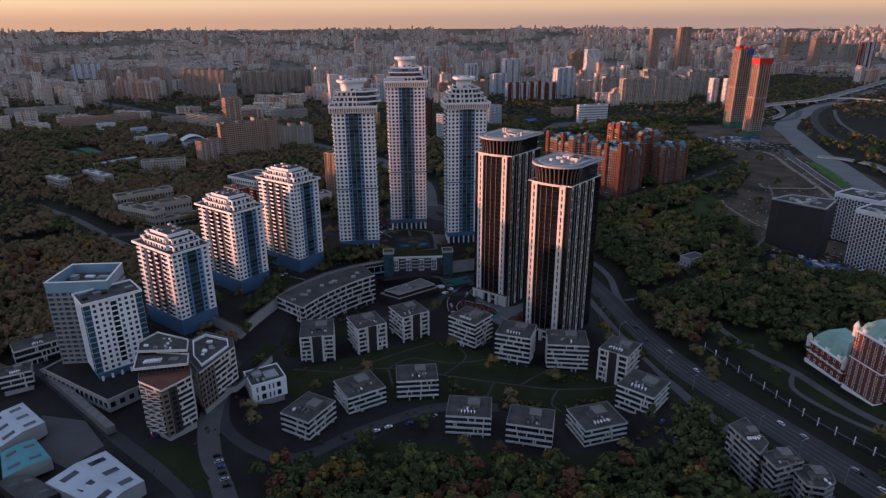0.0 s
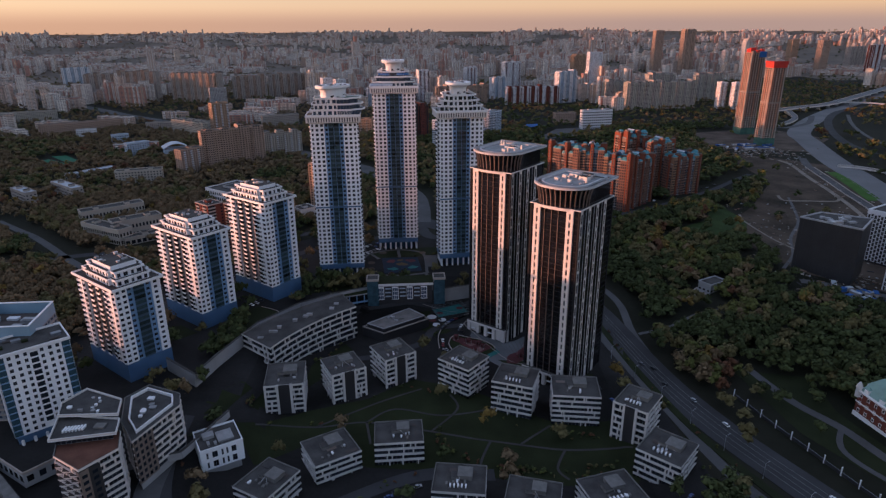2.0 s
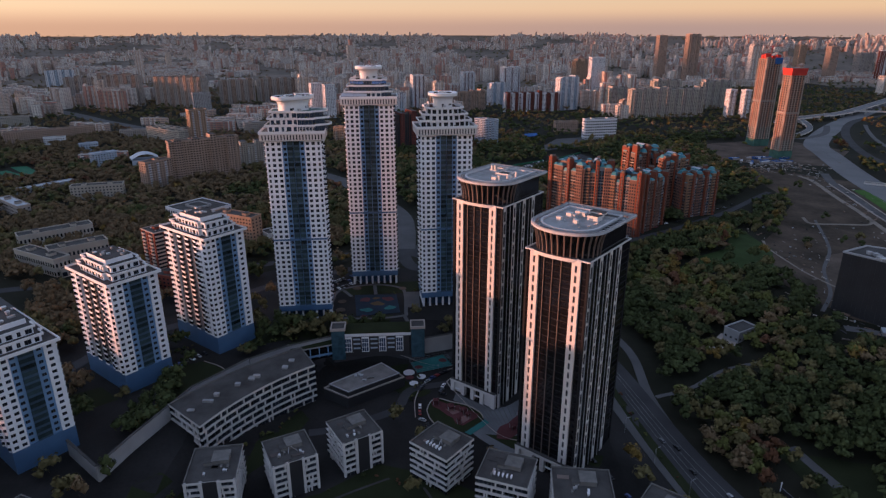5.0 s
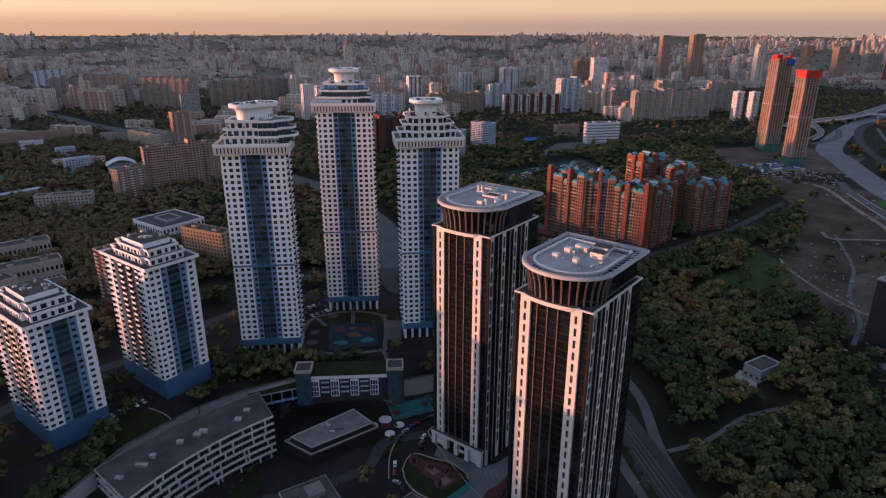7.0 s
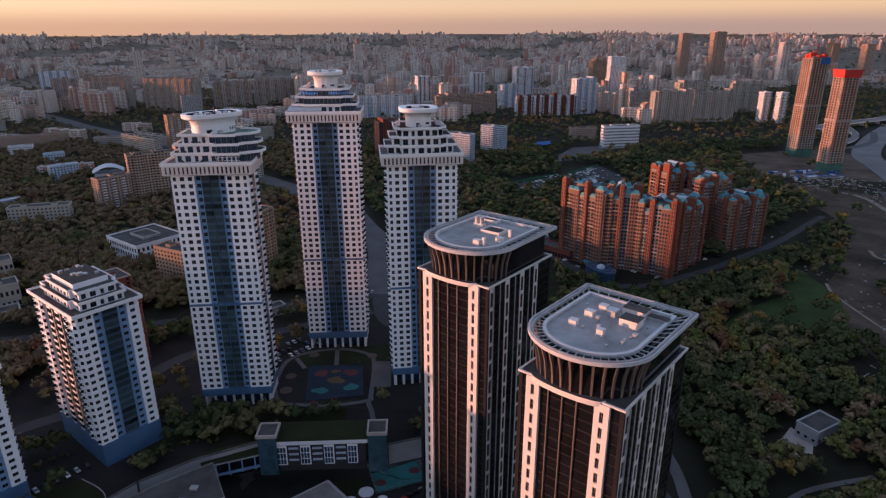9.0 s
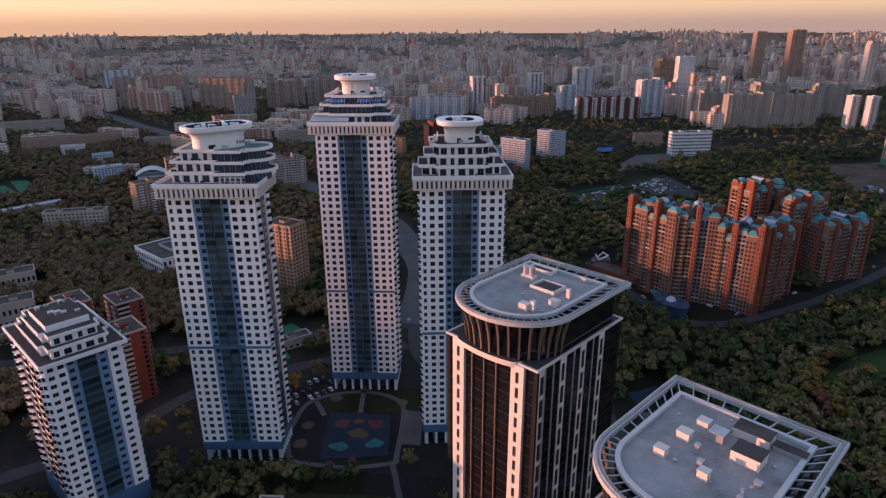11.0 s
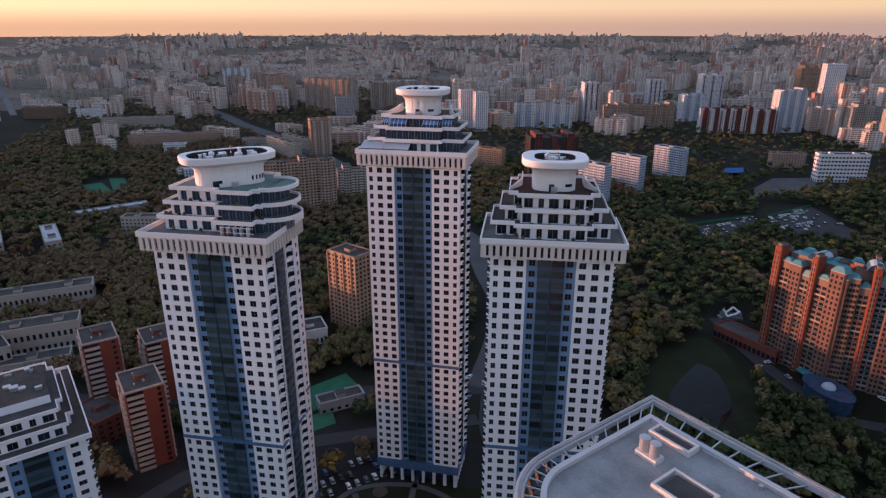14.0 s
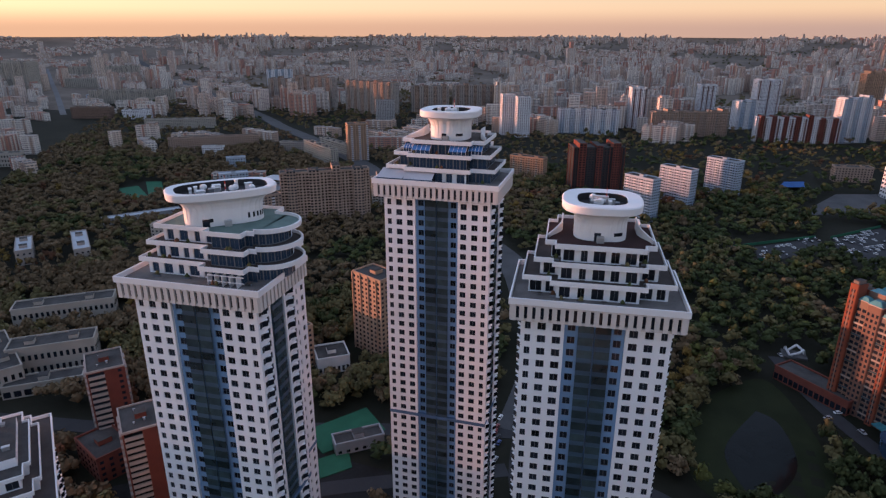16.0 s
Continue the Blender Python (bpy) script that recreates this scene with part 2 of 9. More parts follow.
# ---- mesh helpers ----
class Build:
    """Vertices, faces and their materials, gathered for one mesh."""

    def __init__(self):
        self.v, self.f, self.s, self.m = [], [], [], []

    def slot(self, mat):
        if mat not in self.m:
            self.m.append(mat)
        return self.m.index(mat)

    def quad(self, a, b, c, d, mat):
        n = len(self.v)
        self.v += [a, b, c, d]
        self.f.append((n, n + 1, n + 2, n + 3))
        self.s.append(self.slot(mat))

    def poly(self, pts, mat):
        n = len(self.v)
        self.v += pts
        self.f.append(tuple(range(n, n + len(pts))))
        self.s.append(self.slot(mat))

    def prism(self, pts, z0, z1, mat, cap=None, top_pts=None, bottom=False):
        """An upright prism over the plan polygon pts (counter-clockwise); top_pts makes it flare."""
        up = top_pts or pts
        k = len(pts)
        n = len(self.v)
        self.v += [(x, y, z0) for x, y in pts] + [(x, y, z1) for x, y in up]
        i, j = self.slot(mat), self.slot(cap or mat)
        for a in range(k):
            b = (a + 1) % k
            self.f.append((n + a, n + b, n + k + b, n + k + a))
            self.s.append(i)
        self.f.append(tuple(range(n + k, n + 2 * k)))
        self.s.append(j)
        if bottom:
            self.f.append(tuple(range(n + k - 1, n - 1, -1)))
            self.s.append(i)

    def box(self, x0, x1, y0, y1, z0, z1, mat, cap=None):
        self.prism([(x0, y0), (x1, y0), (x1, y1), (x0, y1)], z0, z1, mat, cap, bottom=True)

    def ring(self, outer, inner, z0, z1, mat, cap=None):
        """A wall of the plan between two outlines with equal counts."""
        k = len(outer)
        for a in range(k):
            b = (a + 1) % k
            (ox, oy), (px, py), (ix, iy), (jx, jy) = outer[a], outer[b], inner[a], inner[b]
            self.quad((ox, oy, z0), (px, py, z0), (px, py, z1), (ox, oy, z1), mat)
            self.quad((ox, oy, z1), (px, py, z1), (jx, jy, z1), (ix, iy, z1), cap or mat)
            self.quad((jx, jy, z0), (ix, iy, z0), (ix, iy, z1), (jx, jy, z1), cap or mat)
            self.quad((px, py, z0), (ox, oy, z0), (ix, iy, z0), (jx, jy, z0), mat)

    def lathe(self, profile, n, mat, sx=1.0, sy=1.0, cx=0.0, cy=0.0):
        for (r0, z0), (r1, z1) in zip(profile, profile[1:]):
            for i in range(n):
                a, b = 2 * math.pi * i / n, 2 * math.pi * (i + 1) / n
                p = lambda r, w, z: (cx + r * sx * math.cos(w), cy + r * sy * math.sin(w), z)
                self.quad(p(r0, a, z0), p(r0, b, z0), p(r1, b, z1), p(r1, a, z1), mat)

    def rod(self, p, q, r, mat, n=5, r2=None):
        p, q = Vector(p), Vector(q)
        d = (q - p).normalized()
        u = d.orthogonal().normalized()
        w = d.cross(u)
        r2 = r if r2 is None else r2
        for i in range(n):
            a, b = 2 * math.pi * i / n, 2 * math.pi * (i + 1) / n
            e, g = u * math.cos(a) + w * math.sin(a), u * math.cos(b) + w * math.sin(b)
            self.quad(tuple(p + e * r), tuple(p + g * r), tuple(q + g * r2), tuple(q + e * r2), mat)

    def mesh(self, name):
        me = bpy.data.meshes.new(name)
        me.from_pydata(self.v, [], self.f)
        for mat in self.m:
            me.materials.append(mat)
        me.polygons.foreach_set("material_index", self.s)
        me.update()
        return me


def part(name, b, parent=None, label=""):
    """Links what was gathered (or a shared mesh) as one mesh object, under its thing."""
    ob = new(name, b.mesh(name) if isinstance(b, Build) else b)
    ob.parent = parent
    return tagged(ob, label)


def thing(name, m, label, category, group="", kind=""):
    ob = new(name)
    ob.matrix_world = m
    return tagged(ob, label, category, group, kind)


def rect(x0, x1, y0, y1):
    return [(x0, y0), (x1, y0), (x1, y1), (x0, y1)]


def octagon(hx, hy, c):
    return [(-hx + c, -hy), (hx - c, -hy), (hx, -hy + c), (hx, hy - c), (hx - c, hy), (-hx + c, hy), (-hx, hy - c), (-hx, -hy + c)]


def sm(a):
    a = min(1.0, max(0.0, a))
    return a * a * (3 - 2 * a)


def depth(x, y):
    """How far the lower court of the offices lies below the terrace of the tall towers."""
    edge, slope = -140 + 25 * sm((y - 345) / 40) + .35 * max(0, y - 400), 55 - 30 * sm((y - 345) / 40)
    return (15 * sm((x - edge) / slope) + 3 * sm((x - 20) / 40) + 3 * sm((350 - y) / 40)) * sm((541 - y) / 24) * sm((150 - x) / 50) * sm((y - 205) / 30)


def spread(x, y):
    """The plan of the court is drawn at terrace level; on the lower ground it spreads out from the origin by this factor."""
    k = 1.0
    for _ in range(6):
        k = 1 + depth(x * k, y * k) / 200
    return k


def settle(x, y):
    return x * spread(x, y), y * spread(x, y)


def lowered(x, y):
    """Sets a thing of the court plan down on the lower ground."""
    k = spread(x, y)
    return Matrix.Translation((0, 0, 200 * (1 - k))) @ Matrix.Scale(k, 4)


def relief(x, y):
    """The height of the land: a terrace behind the row of houses, a river valley, and a slow rise to the horizon."""
    z = 7 * sm((-100 - x) / 30) * sm((y - 345) / 30) * sm((700 - y) / 150)
    z -= 18 * sm((x - 75) / 55) * sm((330 - x) / 150) * sm((y - 120) / 250) * sm((760 - y) / 200)
    z -= 10 * sm((x - 280) / 100) * sm((900 - y) / 200) * sm((y - 300) / 200) * sm((900 - x) / 300)
    z = min(z, -depth(x, y))
    d = min(4900.0, math.hypot(x, y))
    if d > 3000:
        z += 149 * ((d - 3000) / 1900) ** 1.6
    return z


def axis(lo, hi, near, step):
    """Grid lines: every step metres within near, wider beyond."""
    out = [i * step for i in range(int(near[0] / step), int(near[1] / step) + 1)]
    s = step
    while out[-1] < hi:
        s = min(s * 1.25, 160)
        out.append(min(hi, out[-1] + s))
    s = step
    while out[0] > lo:
        s = min(s * 1.25, 160)
        out.insert(0, max(lo, out[0] - s))
    return np.array(out)


GX, GY = axis(-4900, 4900, (-420, 560), 10.0), axis(-1500, 4900, (120, 900), 10.0)
GZ = np.array([[relief(x, y) for x in GX] for y in GY])


def land(x, y):
    """The height of the ground sheet at a place."""
    i = int(np.clip(np.searchsorted(GX, x) - 1, 0, len(GX) - 2))
    j = int(np.clip(np.searchsorted(GY, y) - 1, 0, len(GY) - 2))
    u, w = (x - GX[i]) / (GX[i + 1] - GX[i]), (y - GY[j]) / (GY[j + 1] - GY[j])
    return float((GZ[j, i] * (1 - u) + GZ[j, i + 1] * u) * (1 - w) + (GZ[j + 1, i] * (1 - u) + GZ[j + 1, i + 1] * u) * w)


def fast_mesh(name, verts, quads, mats, slots=None, uv=None, flat=True):
    """A mesh from arrays of vertices and quads."""
    me = bpy.data.meshes.new(name)
    n = len(quads)
    me.vertices.add(len(verts))
    me.vertices.foreach_set("co", np.ascontiguousarray(verts, dtype=np.float32).ravel())
    me.loops.add(4 * n)
    me.loops.foreach_set("vertex_index", np.ascontiguousarray(quads, dtype=np.int32).ravel())
    me.polygons.add(n)
    me.polygons.foreach_set("loop_start", np.arange(0, 4 * n, 4, dtype=np.int32))
    if slots is not None:
        me.polygons.foreach_set("material_index", np.ascontiguousarray(slots, dtype=np.int32))
    for m in mats:
        me.materials.append(m)
    if uv is not None:
        me.uv_layers.new(name="metres").data.foreach_set("uv", np.ascontiguousarray(uv, dtype=np.float32).ravel())
    me.update(calc_edges=True)
    if flat:
        me.shade_flat()
    return me


# ---- ground, roads, water ----
ny, nx = GZ.shape
gv = np.stack([np.tile(GX, ny), np.repeat(GY, nx), GZ.ravel()], 1)
ii = (np.arange(ny - 1)[:, None] * nx + np.arange(nx - 1)[None, :]).ravel()
ground = new("ground", fast_mesh("ground", gv, np.stack([ii, ii + 1, ii + nx + 1, ii + nx], 1), [GROUND, HAZED_TOWN], (np.hypot(gv[ii, 0], gv[ii, 1]) > 2150 + 600 * (np.arctan2(gv[ii, 0], gv[ii, 1]) > .3)).astype(int), flat=False))
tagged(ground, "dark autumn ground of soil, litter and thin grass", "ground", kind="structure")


def strip(name, pts, width, mat, label, category, lift=0.12, kind="structure", thick=0.5):
    """A road or path along a line of plan points, laid on the land with its own thickness."""
    fine = []
    pts = [settle(x, y) for x, y in pts]
    for (x0, y0), (x1, y1) in zip(pts, pts[1:]):
        n = max(1, int(math.hypot(x1 - x0, y1 - y0) / 8))
        fine += [(x0 + (x1 - x0) * k / n, y0 + (y1 - y0) * k / n) for k in range(n)]
    fine.append(pts[-1])
    b = Build()
    rows = []
    for i, (x, y) in enumerate(fine):
        (ax, ay), (bx, by) = fine[max(0, i - 1)], fine[min(len(fine) - 1, i + 1)]
        d = math.hypot(bx - ax, by - ay) or 1
        nxx, nyy = -(by - ay) / d, (bx - ax) / d
        row = []
        for s in (-1, -0.5, 0, 0.5, 1):
            px, py = x + nxx * s * width / 2, y + nyy * s * width / 2
            row.append((px, py, land(px, py) + lift))
        rows.append(row)
    for p, q in zip(rows, rows[1:]):
        for k in range(4):
            b.quad(p[k + 1], p[k], q[k], q[k + 1], mat)
        for k, e in ((0, 1), (4, -1)):
            lo = lambda v: (v[0], v[1], v[2] - thick)
            b.quad(*((p[k], lo(p[k]), lo(q[k]), q[k]) if e > 0 else (lo(p[k]), p[k], q[k], lo(q[k]))), mat)
    return tagged(new(name, b.mesh(name)), label, category, kind=kind)


def patch(name, pts, mat, label, category, lift=0.08, kind="structure"):
    """A paved, planted or bare area, laid on the land in small facets."""
    pts = [settle(x, y) for x, y in pts]
    xs, ys = [p[0] for p in pts], [p[1] for p in pts]
    bm = bmesh.new()
    face = bm.faces.new([bm.verts.new((x, y, 0)) for x, y in pts])
    if face.normal.z < 0 or sum(x0 * y1 - x1 * y0 for (x0, y0), (x1, y1) in zip(pts, pts[1:] + pts[:1])) < 0:
        face.normal_flip()
    for lo, hi, n in ((min(xs), max(xs), (1, 0, 0)), (min(ys), max(ys), (0, 1, 0))):
        k = math.ceil(lo / 10) * 10
        while k < hi:
            bmesh.ops.bisect_plane(bm, geom=bm.verts[:] + bm.edges[:] + bm.faces[:], plane_co=(k, k, 0), plane_no=n)
            k += 10
    for v in bm.verts:
        v.co.z = land(v.co.x, v.co.y) + lift
    low = bmesh.ops.extrude_face_region(bm, geom=bm.faces[:])
    for v in [w for w in bm.verts if w not in set(low["geom"])]:
        v.co.z -= 0.4
    me = bpy.data.meshes.new(name)
    bm.to_mesh(me)
    bm.free()
    me.materials.append(mat)
    return tagged(new(name, me), label, category, kind=kind)


def curve_pts(*pts, n=6):
    """A smooth line through plan points."""
    out = []
    for i in range(len(pts) - 1):
        p0, p1, p2, p3 = (Vector(pts[max(0, i - 1)]), Vector(pts[i]), Vector(pts[i + 1]), Vector(pts[min(len(pts) - 1, i + 2)]))
        for k in range(n):
            t = k / n
            v = 0.5 * (2 * p1 + (p2 - p0) * t + (2 * p0 - 5 * p1 + 4 * p2 - p3) * t * t + (3 * p1 - p0 - 3 * p2 + p3) * t ** 3)
            out.append((v.x, v.y))
    return out + [tuple(pts[-1])]


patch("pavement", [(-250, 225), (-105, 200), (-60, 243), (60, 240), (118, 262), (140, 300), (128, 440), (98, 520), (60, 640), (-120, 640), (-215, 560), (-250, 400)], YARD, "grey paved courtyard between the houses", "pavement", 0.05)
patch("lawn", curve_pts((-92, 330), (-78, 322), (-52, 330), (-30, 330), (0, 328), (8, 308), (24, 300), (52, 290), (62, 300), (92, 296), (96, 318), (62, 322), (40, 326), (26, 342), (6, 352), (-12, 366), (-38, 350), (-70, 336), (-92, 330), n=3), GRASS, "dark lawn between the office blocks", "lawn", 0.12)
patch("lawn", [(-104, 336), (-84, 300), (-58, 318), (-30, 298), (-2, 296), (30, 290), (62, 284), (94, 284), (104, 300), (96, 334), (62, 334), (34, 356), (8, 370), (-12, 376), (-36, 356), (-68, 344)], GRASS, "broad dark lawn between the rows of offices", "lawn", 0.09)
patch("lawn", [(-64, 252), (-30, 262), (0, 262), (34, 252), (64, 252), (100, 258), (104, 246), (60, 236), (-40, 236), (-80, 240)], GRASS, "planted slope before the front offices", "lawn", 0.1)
patch("lawn", [(196, 420), (204, 350), (232, 270), (262, 240), (262, 300), (240, 310), (232, 365), (236, 400)], GRASS, "lawn before the red and white mansion", "lawn", 0.1)
strip("footpath", curve_pts((206, 420), (214, 380), (226, 350), (232, 320), (240, 290), (258, 262)), 5, ASPHALT_PALE, "curved drive to the mansion", "path", 0.2)
strip("footpath", curve_pts((226, 350), (216, 330), (226, 296), (244, 262)), 3, ASPHALT_PALE, "path before the mansion", "path", 0.22)
patch("parking_lot", [(-218, 287), (-192, 282), (-171, 261), (-180, 244), (-204, 256)], ASPHALT_PALE, "worn grey parking lot beside the sheds", "parking lot", 0.12)
patch("lawn", [(-141, 252), (-134, 258), (-121, 250), (-109, 236), (-116, 232)], GRASS, "planted island in the parking drive", "lawn", 0.36)
patch("lawn", [(-100, 352), (-92, 372), (-70, 400), (-58, 420), (-52, 412), (-60, 385), (-92, 345)], GRASS, "dark lawn behind the office blocks", "lawn", 0.1)
patch("lawn", [(-132, 262), (-118, 252), (-104, 226), (-120, 232), (-150, 258)], GRASS, "lawn strip beside the parking drive", "lawn", 0.1)
patch("lawn", [(-122, 345), (-112, 348), (-104, 372), (-112, 380), (-126, 362)], GRASS, "lawn below the terrace wall", "lawn", 0.1)
patch("lawn", [(-61, 590), (-52, 583), (-8, 588), (6, 596), (2, 612), (-34, 607), (-52, 601)], GRASS, "dark lawn between the tall towers", "lawn", 0.12)
patch("lawn", [(-112, 498), (-60, 520), (-20, 528), (-16, 548), (-60, 540), (-108, 528)], GRASS, "planted bank below the towers", "lawn", 0.12)
patch("lawn", curve_pts((-16.3, 465.1), (-2.3, 469.1), (-6.3, 455.1), (3.8, 443.1), (11.8, 439.1), (5.8, 433.1), (-6.3, 437.1), (-14.3, 449.1), (-16.3, 465.1), n=3), GRASS, "small lawn round the pale discs", "lawn", 0.14)
patch("lawn", curve_pts((20.8, 448.6), (23.8, 453.0), (27.8, 454.7), (31.7, 447.4), (26.8, 439.2), (23.5, 441.6), (20.8, 448.6), n=3), GRASS, "small round lawn at the tower foot", "lawn", 0.14)
patch("lawn", [(-150, 470), (-128, 482), (-112, 472), (-104, 452), (-126, 440), (-146, 452)], GRASS, "planted yard between the houses", "lawn", 0.12)
patch("lawn", [(-196, 440), (-176, 452), (-160, 440), (-178, 424)], GRASS, "planted yard beside the end house", "lawn", 0.12)
patch("lawn", [(40, 398), (52, 386), (92, 372), (96, 380), (60, 396)], GRASS, "lawn strip before the bronze towers", "lawn", 0.12)
patch("plaza", [(26.0, 437.8), (32.7, 430.3), (45.5, 420.1), (52.5, 421.7), (67.5, 434.7), (75.6, 424.7), (71.6, 404.6), (63.5, 384.6), (59.5, 378.5), (47.5, 382.8), (37.6, 393.7), (32.7, 400.2), (40.2, 410.5), (39.3, 416.6), (32.7, 423.3), (24.2, 429.9)], FORECOURT, "grey paved forecourt of the bronze towers", "pavement", 0.1)
strip("road", curve_pts((-60, 470), (-30, 480), (-4, 490), (16, 492), (30, 480), (36, 462), (22, 448), (0, 440), (-8, 420), (-36, 404), (-50, 400)), 6, ASPHALT, "curved drive round the sports court", "road", 0.18)
for pts in (((-9, 488), (22, 500), (34, 480)), ((-104, 452), (-112, 472), (-128, 482)), ((24, 441), (46, 398), (62, 392))):
    strip("kerb", curve_pts(*pts), .4, PANEL, "pale concrete kerb of the drive", "kerb", .3, thick=.3)
patch("construction_ground", [(316, 548), (470, 470), (560, 560), (600, 760), (570, 960), (494, 1037), (450, 1060), (436, 860), (372, 770), (343, 735), (296, 630), (302, 587)], SCRUB, "rough grass and bare earth of a building site", "ground", 0.06)
patch("construction_ground", [(330, 585), (420, 520), (470, 600), (492, 720), (440, 720), (385, 700), (345, 640)], SOIL, "bare brown earth among stacks and cabins", "ground", 0.1)
patch("construction_ground", [(440, 1100), (600, 1060), (700, 1180), (640, 1300), (480, 1250)], SOIL, "bare earth round the unfinished towers", "ground", 0.06)
patch("lawn", [(519, 786), (537, 788), (556, 914), (541, 916)], VERGE, "bright green verge beside the junction", "lawn", 0.3)
patch("park_meadow", [(226, 655), (256, 645), (267, 636), (309, 650), (336, 705), (332, 756), (312, 744), (286, 694), (250, 676)], MEADOW_GRASS, "dark green meadow in the park", "meadow", 0.1)
patch("pond", curve_pts((93, 753), (76, 714), (80, 690), (90, 682), (102, 697), (108, 717), (103, 745), (93, 753)), WATER, "still dark pond among trees", "pond", 0.1)
patch("river_bank", curve_pts((70, 760), (58, 715), (66, 676), (105, 672), (122, 700), (118, 745), (100, 790), (70, 760)), GRASS, "mown grass round the pond", "lawn", 0.05)
strip("road", curve_pts((-20, 700), (8, 672), (60, 650), (92, 600), (112, 520), (128, 478), (152, 385), (182, 303), (199, 248), (228, 160), (250, 60)), 22, ASPHALT, "wide dark asphalt avenue past the towers", "road", 0.25)
for off in (-5.2, -1.8, 1.8, 5.2):
    line = curve_pts((86, 620), (112, 520), (128, 478), (152, 385), (182, 303), (199, 248), (228, 160))
    strip("lane_line", [(x + off, y + off * 0.36) for x, y in line], 0.25, PAINT, "thin pale lane line on the avenue", "road marking", 0.29, thick=0.03)
strip("road", curve_pts((96, 560), (108, 470), (118, 430), (138, 372), (152, 310), (168, 262), (188, 190)), 7, ASPHALT_PALE, "service road beside the avenue", "road", 0.2)
strip("grass_verge", curve_pts((104, 520), (118, 465), (131, 410), (150, 345), (164, 300), (180, 250)), 5, GRASS, "strip of grass between the roads", "grass verge", 0.32)
strip("road", curve_pts((-131, 345), (-126, 306), (-112, 272), (-76, 250), (-43, 272), (-5, 292), (30, 292)), 8, ASPHALT, "narrow drive between the office blocks", "road", 0.2)
strip("road", curve_pts((-260, 345), (-244, 331), (-171, 270), (-128, 236), (-110, 215), (-90, 170)), 7, ASPHALT, "narrow asphalt lane behind the white house", "road", 0.2)
strip("road", curve_pts((-129, 312), (-126, 285), (-116, 256), (-100, 228), (-80, 190)), 11, ASPHALT_PALE, "parking drive with cars", "road", 0.24)
strip("road", curve_pts((-20, 690), (-22, 745), (-30, 800), (-54, 856), (-90, 930), (-180, 1030), (-326, 1171), (-407, 1261), (-578, 1413), (-736, 1539), (-934, 1713), (-1667, 2307), (-2600, 3000)), 28, ASPHALT_PALE, "wide city avenue running to the horizon", "road", 0.3)
strip("road", curve_pts((-20, 700), (-10, 650), (8, 640), (60, 650)), 12, ASPHALT, "street behind the towers", "road", 0.26)
strip("road", curve_pts((-420, 560), (-300, 600), (-200, 625), (-110, 660), (-20, 690)), 10, ASPHALT, "street behind the row of houses", "road", 0.2)
strip("road", curve_pts((-470, 700), (-426, 667), (-400, 648), (-363, 615), (-322, 577), (-285, 548)), 7, ASPHALT_PALE, "curved lane through the wood past the institute", "road", 0.2)
# pale asphalt here paints in the sky's reflection on a wet street
strip("road", curve_pts((-2609, 2505), (-1864, 1934), (-1329, 1517)), 14, MOTORWAY, "straight street through the far woods, sky sheen painted pale", "road", 0.3)
strip("road", curve_pts((-220, 420), (-195, 500), (-150, 545), (-120, 600), (-20, 660)), 9, ASPHALT, "yard drive behind the houses", "road", 0.22)
strip("road", curve_pts((110, 822), (116, 803), (124, 778), (134, 756), (148, 733)), 9, ASPHALT, "street between the pond and the restaurants", "road", 0.22)
strip("road", curve_pts((158, 716), (190, 716), (219, 729), (269, 760), (351, 831), (430, 905)), 7, ASPHALT, "street past the orange houses", "road", 0.2)
strip("road", curve_pts((150, 420), (146, 470), (150, 520), (142, 560), (120, 620)), 6, ASPHALT_PALE, "park lane off the avenue", "road", 0.2)
MOT = ((500, 560), (543, 737), (563, 855), (595, 989), (648, 1152), (682, 1247), (784, 1390), (938, 1568), (1100, 1739), (1257, 1883), (1700, 2290), (2500, 3000))
strip("highway", curve_pts(*MOT), 40, MOTORWAY, "broad grey motorway below the unfinished towers", "road", 0.3)
for off in (-18.6, -6.2, -.6, .6, 6.2, 18.6):
    strip("lane_line", curve_pts(*[(x + off * .93, y - off * .37) for x, y in MOT[:10]]), .5 if abs(off) > 18 else .3, PAINT, "pale line on the motorway", "road marking", .36, thick=.03)
strip("road", curve_pts((490, 640), (507, 765), (512, 823), (521, 881), (535, 945), (560, 1010)), 11, ASPHALT_PALE, "slip road beside the green verge", "road", .5)
for off in (-5.8, 5.8):
    strip("kerb", curve_pts(*[(x + off, y - off * .15) for x, y in ((490, 640), (507, 765), (512, 823), (521, 881), (535, 945))]), .9, PANEL, "pale concrete kerb wall of the slip road", "kerb", 1.4, thick=1.2)
strip("road", curve_pts((692, 1040), (694, 1069), (705, 1138), (752, 1260), (820, 1389), (901, 1504), (980, 1580), (1100, 1660)), 15, ASPHALT, "curved dark slip road among trees", "road", .4)
strip("road", curve_pts((762, 1040), (762, 1067), (767, 1149), (810, 1273), (866, 1388), (919, 1482)), 7, PAVING, "pale curved ramp among trees", "road", 1.0, thick=1.2)
strip("road", curve_pts((670, 1325), (691, 1308), (756, 1356), (794, 1408), (830, 1470)), 12, ASPHALT_PALE, "turning loop below the viaduct", "road", .5)
strip("dirt_track", curve_pts((516, 997), (518, 963), (500, 882), (494, 823), (486, 761), (470, 690)), 6, TRACK, "sandy track over the building site", "path", .25)
strip("dirt_track", curve_pts((421, 808), (420, 790), (449, 787), (480, 786), (492, 800)), 3.5, TRACK, "pale bent track over the bare ground", "path", .25)
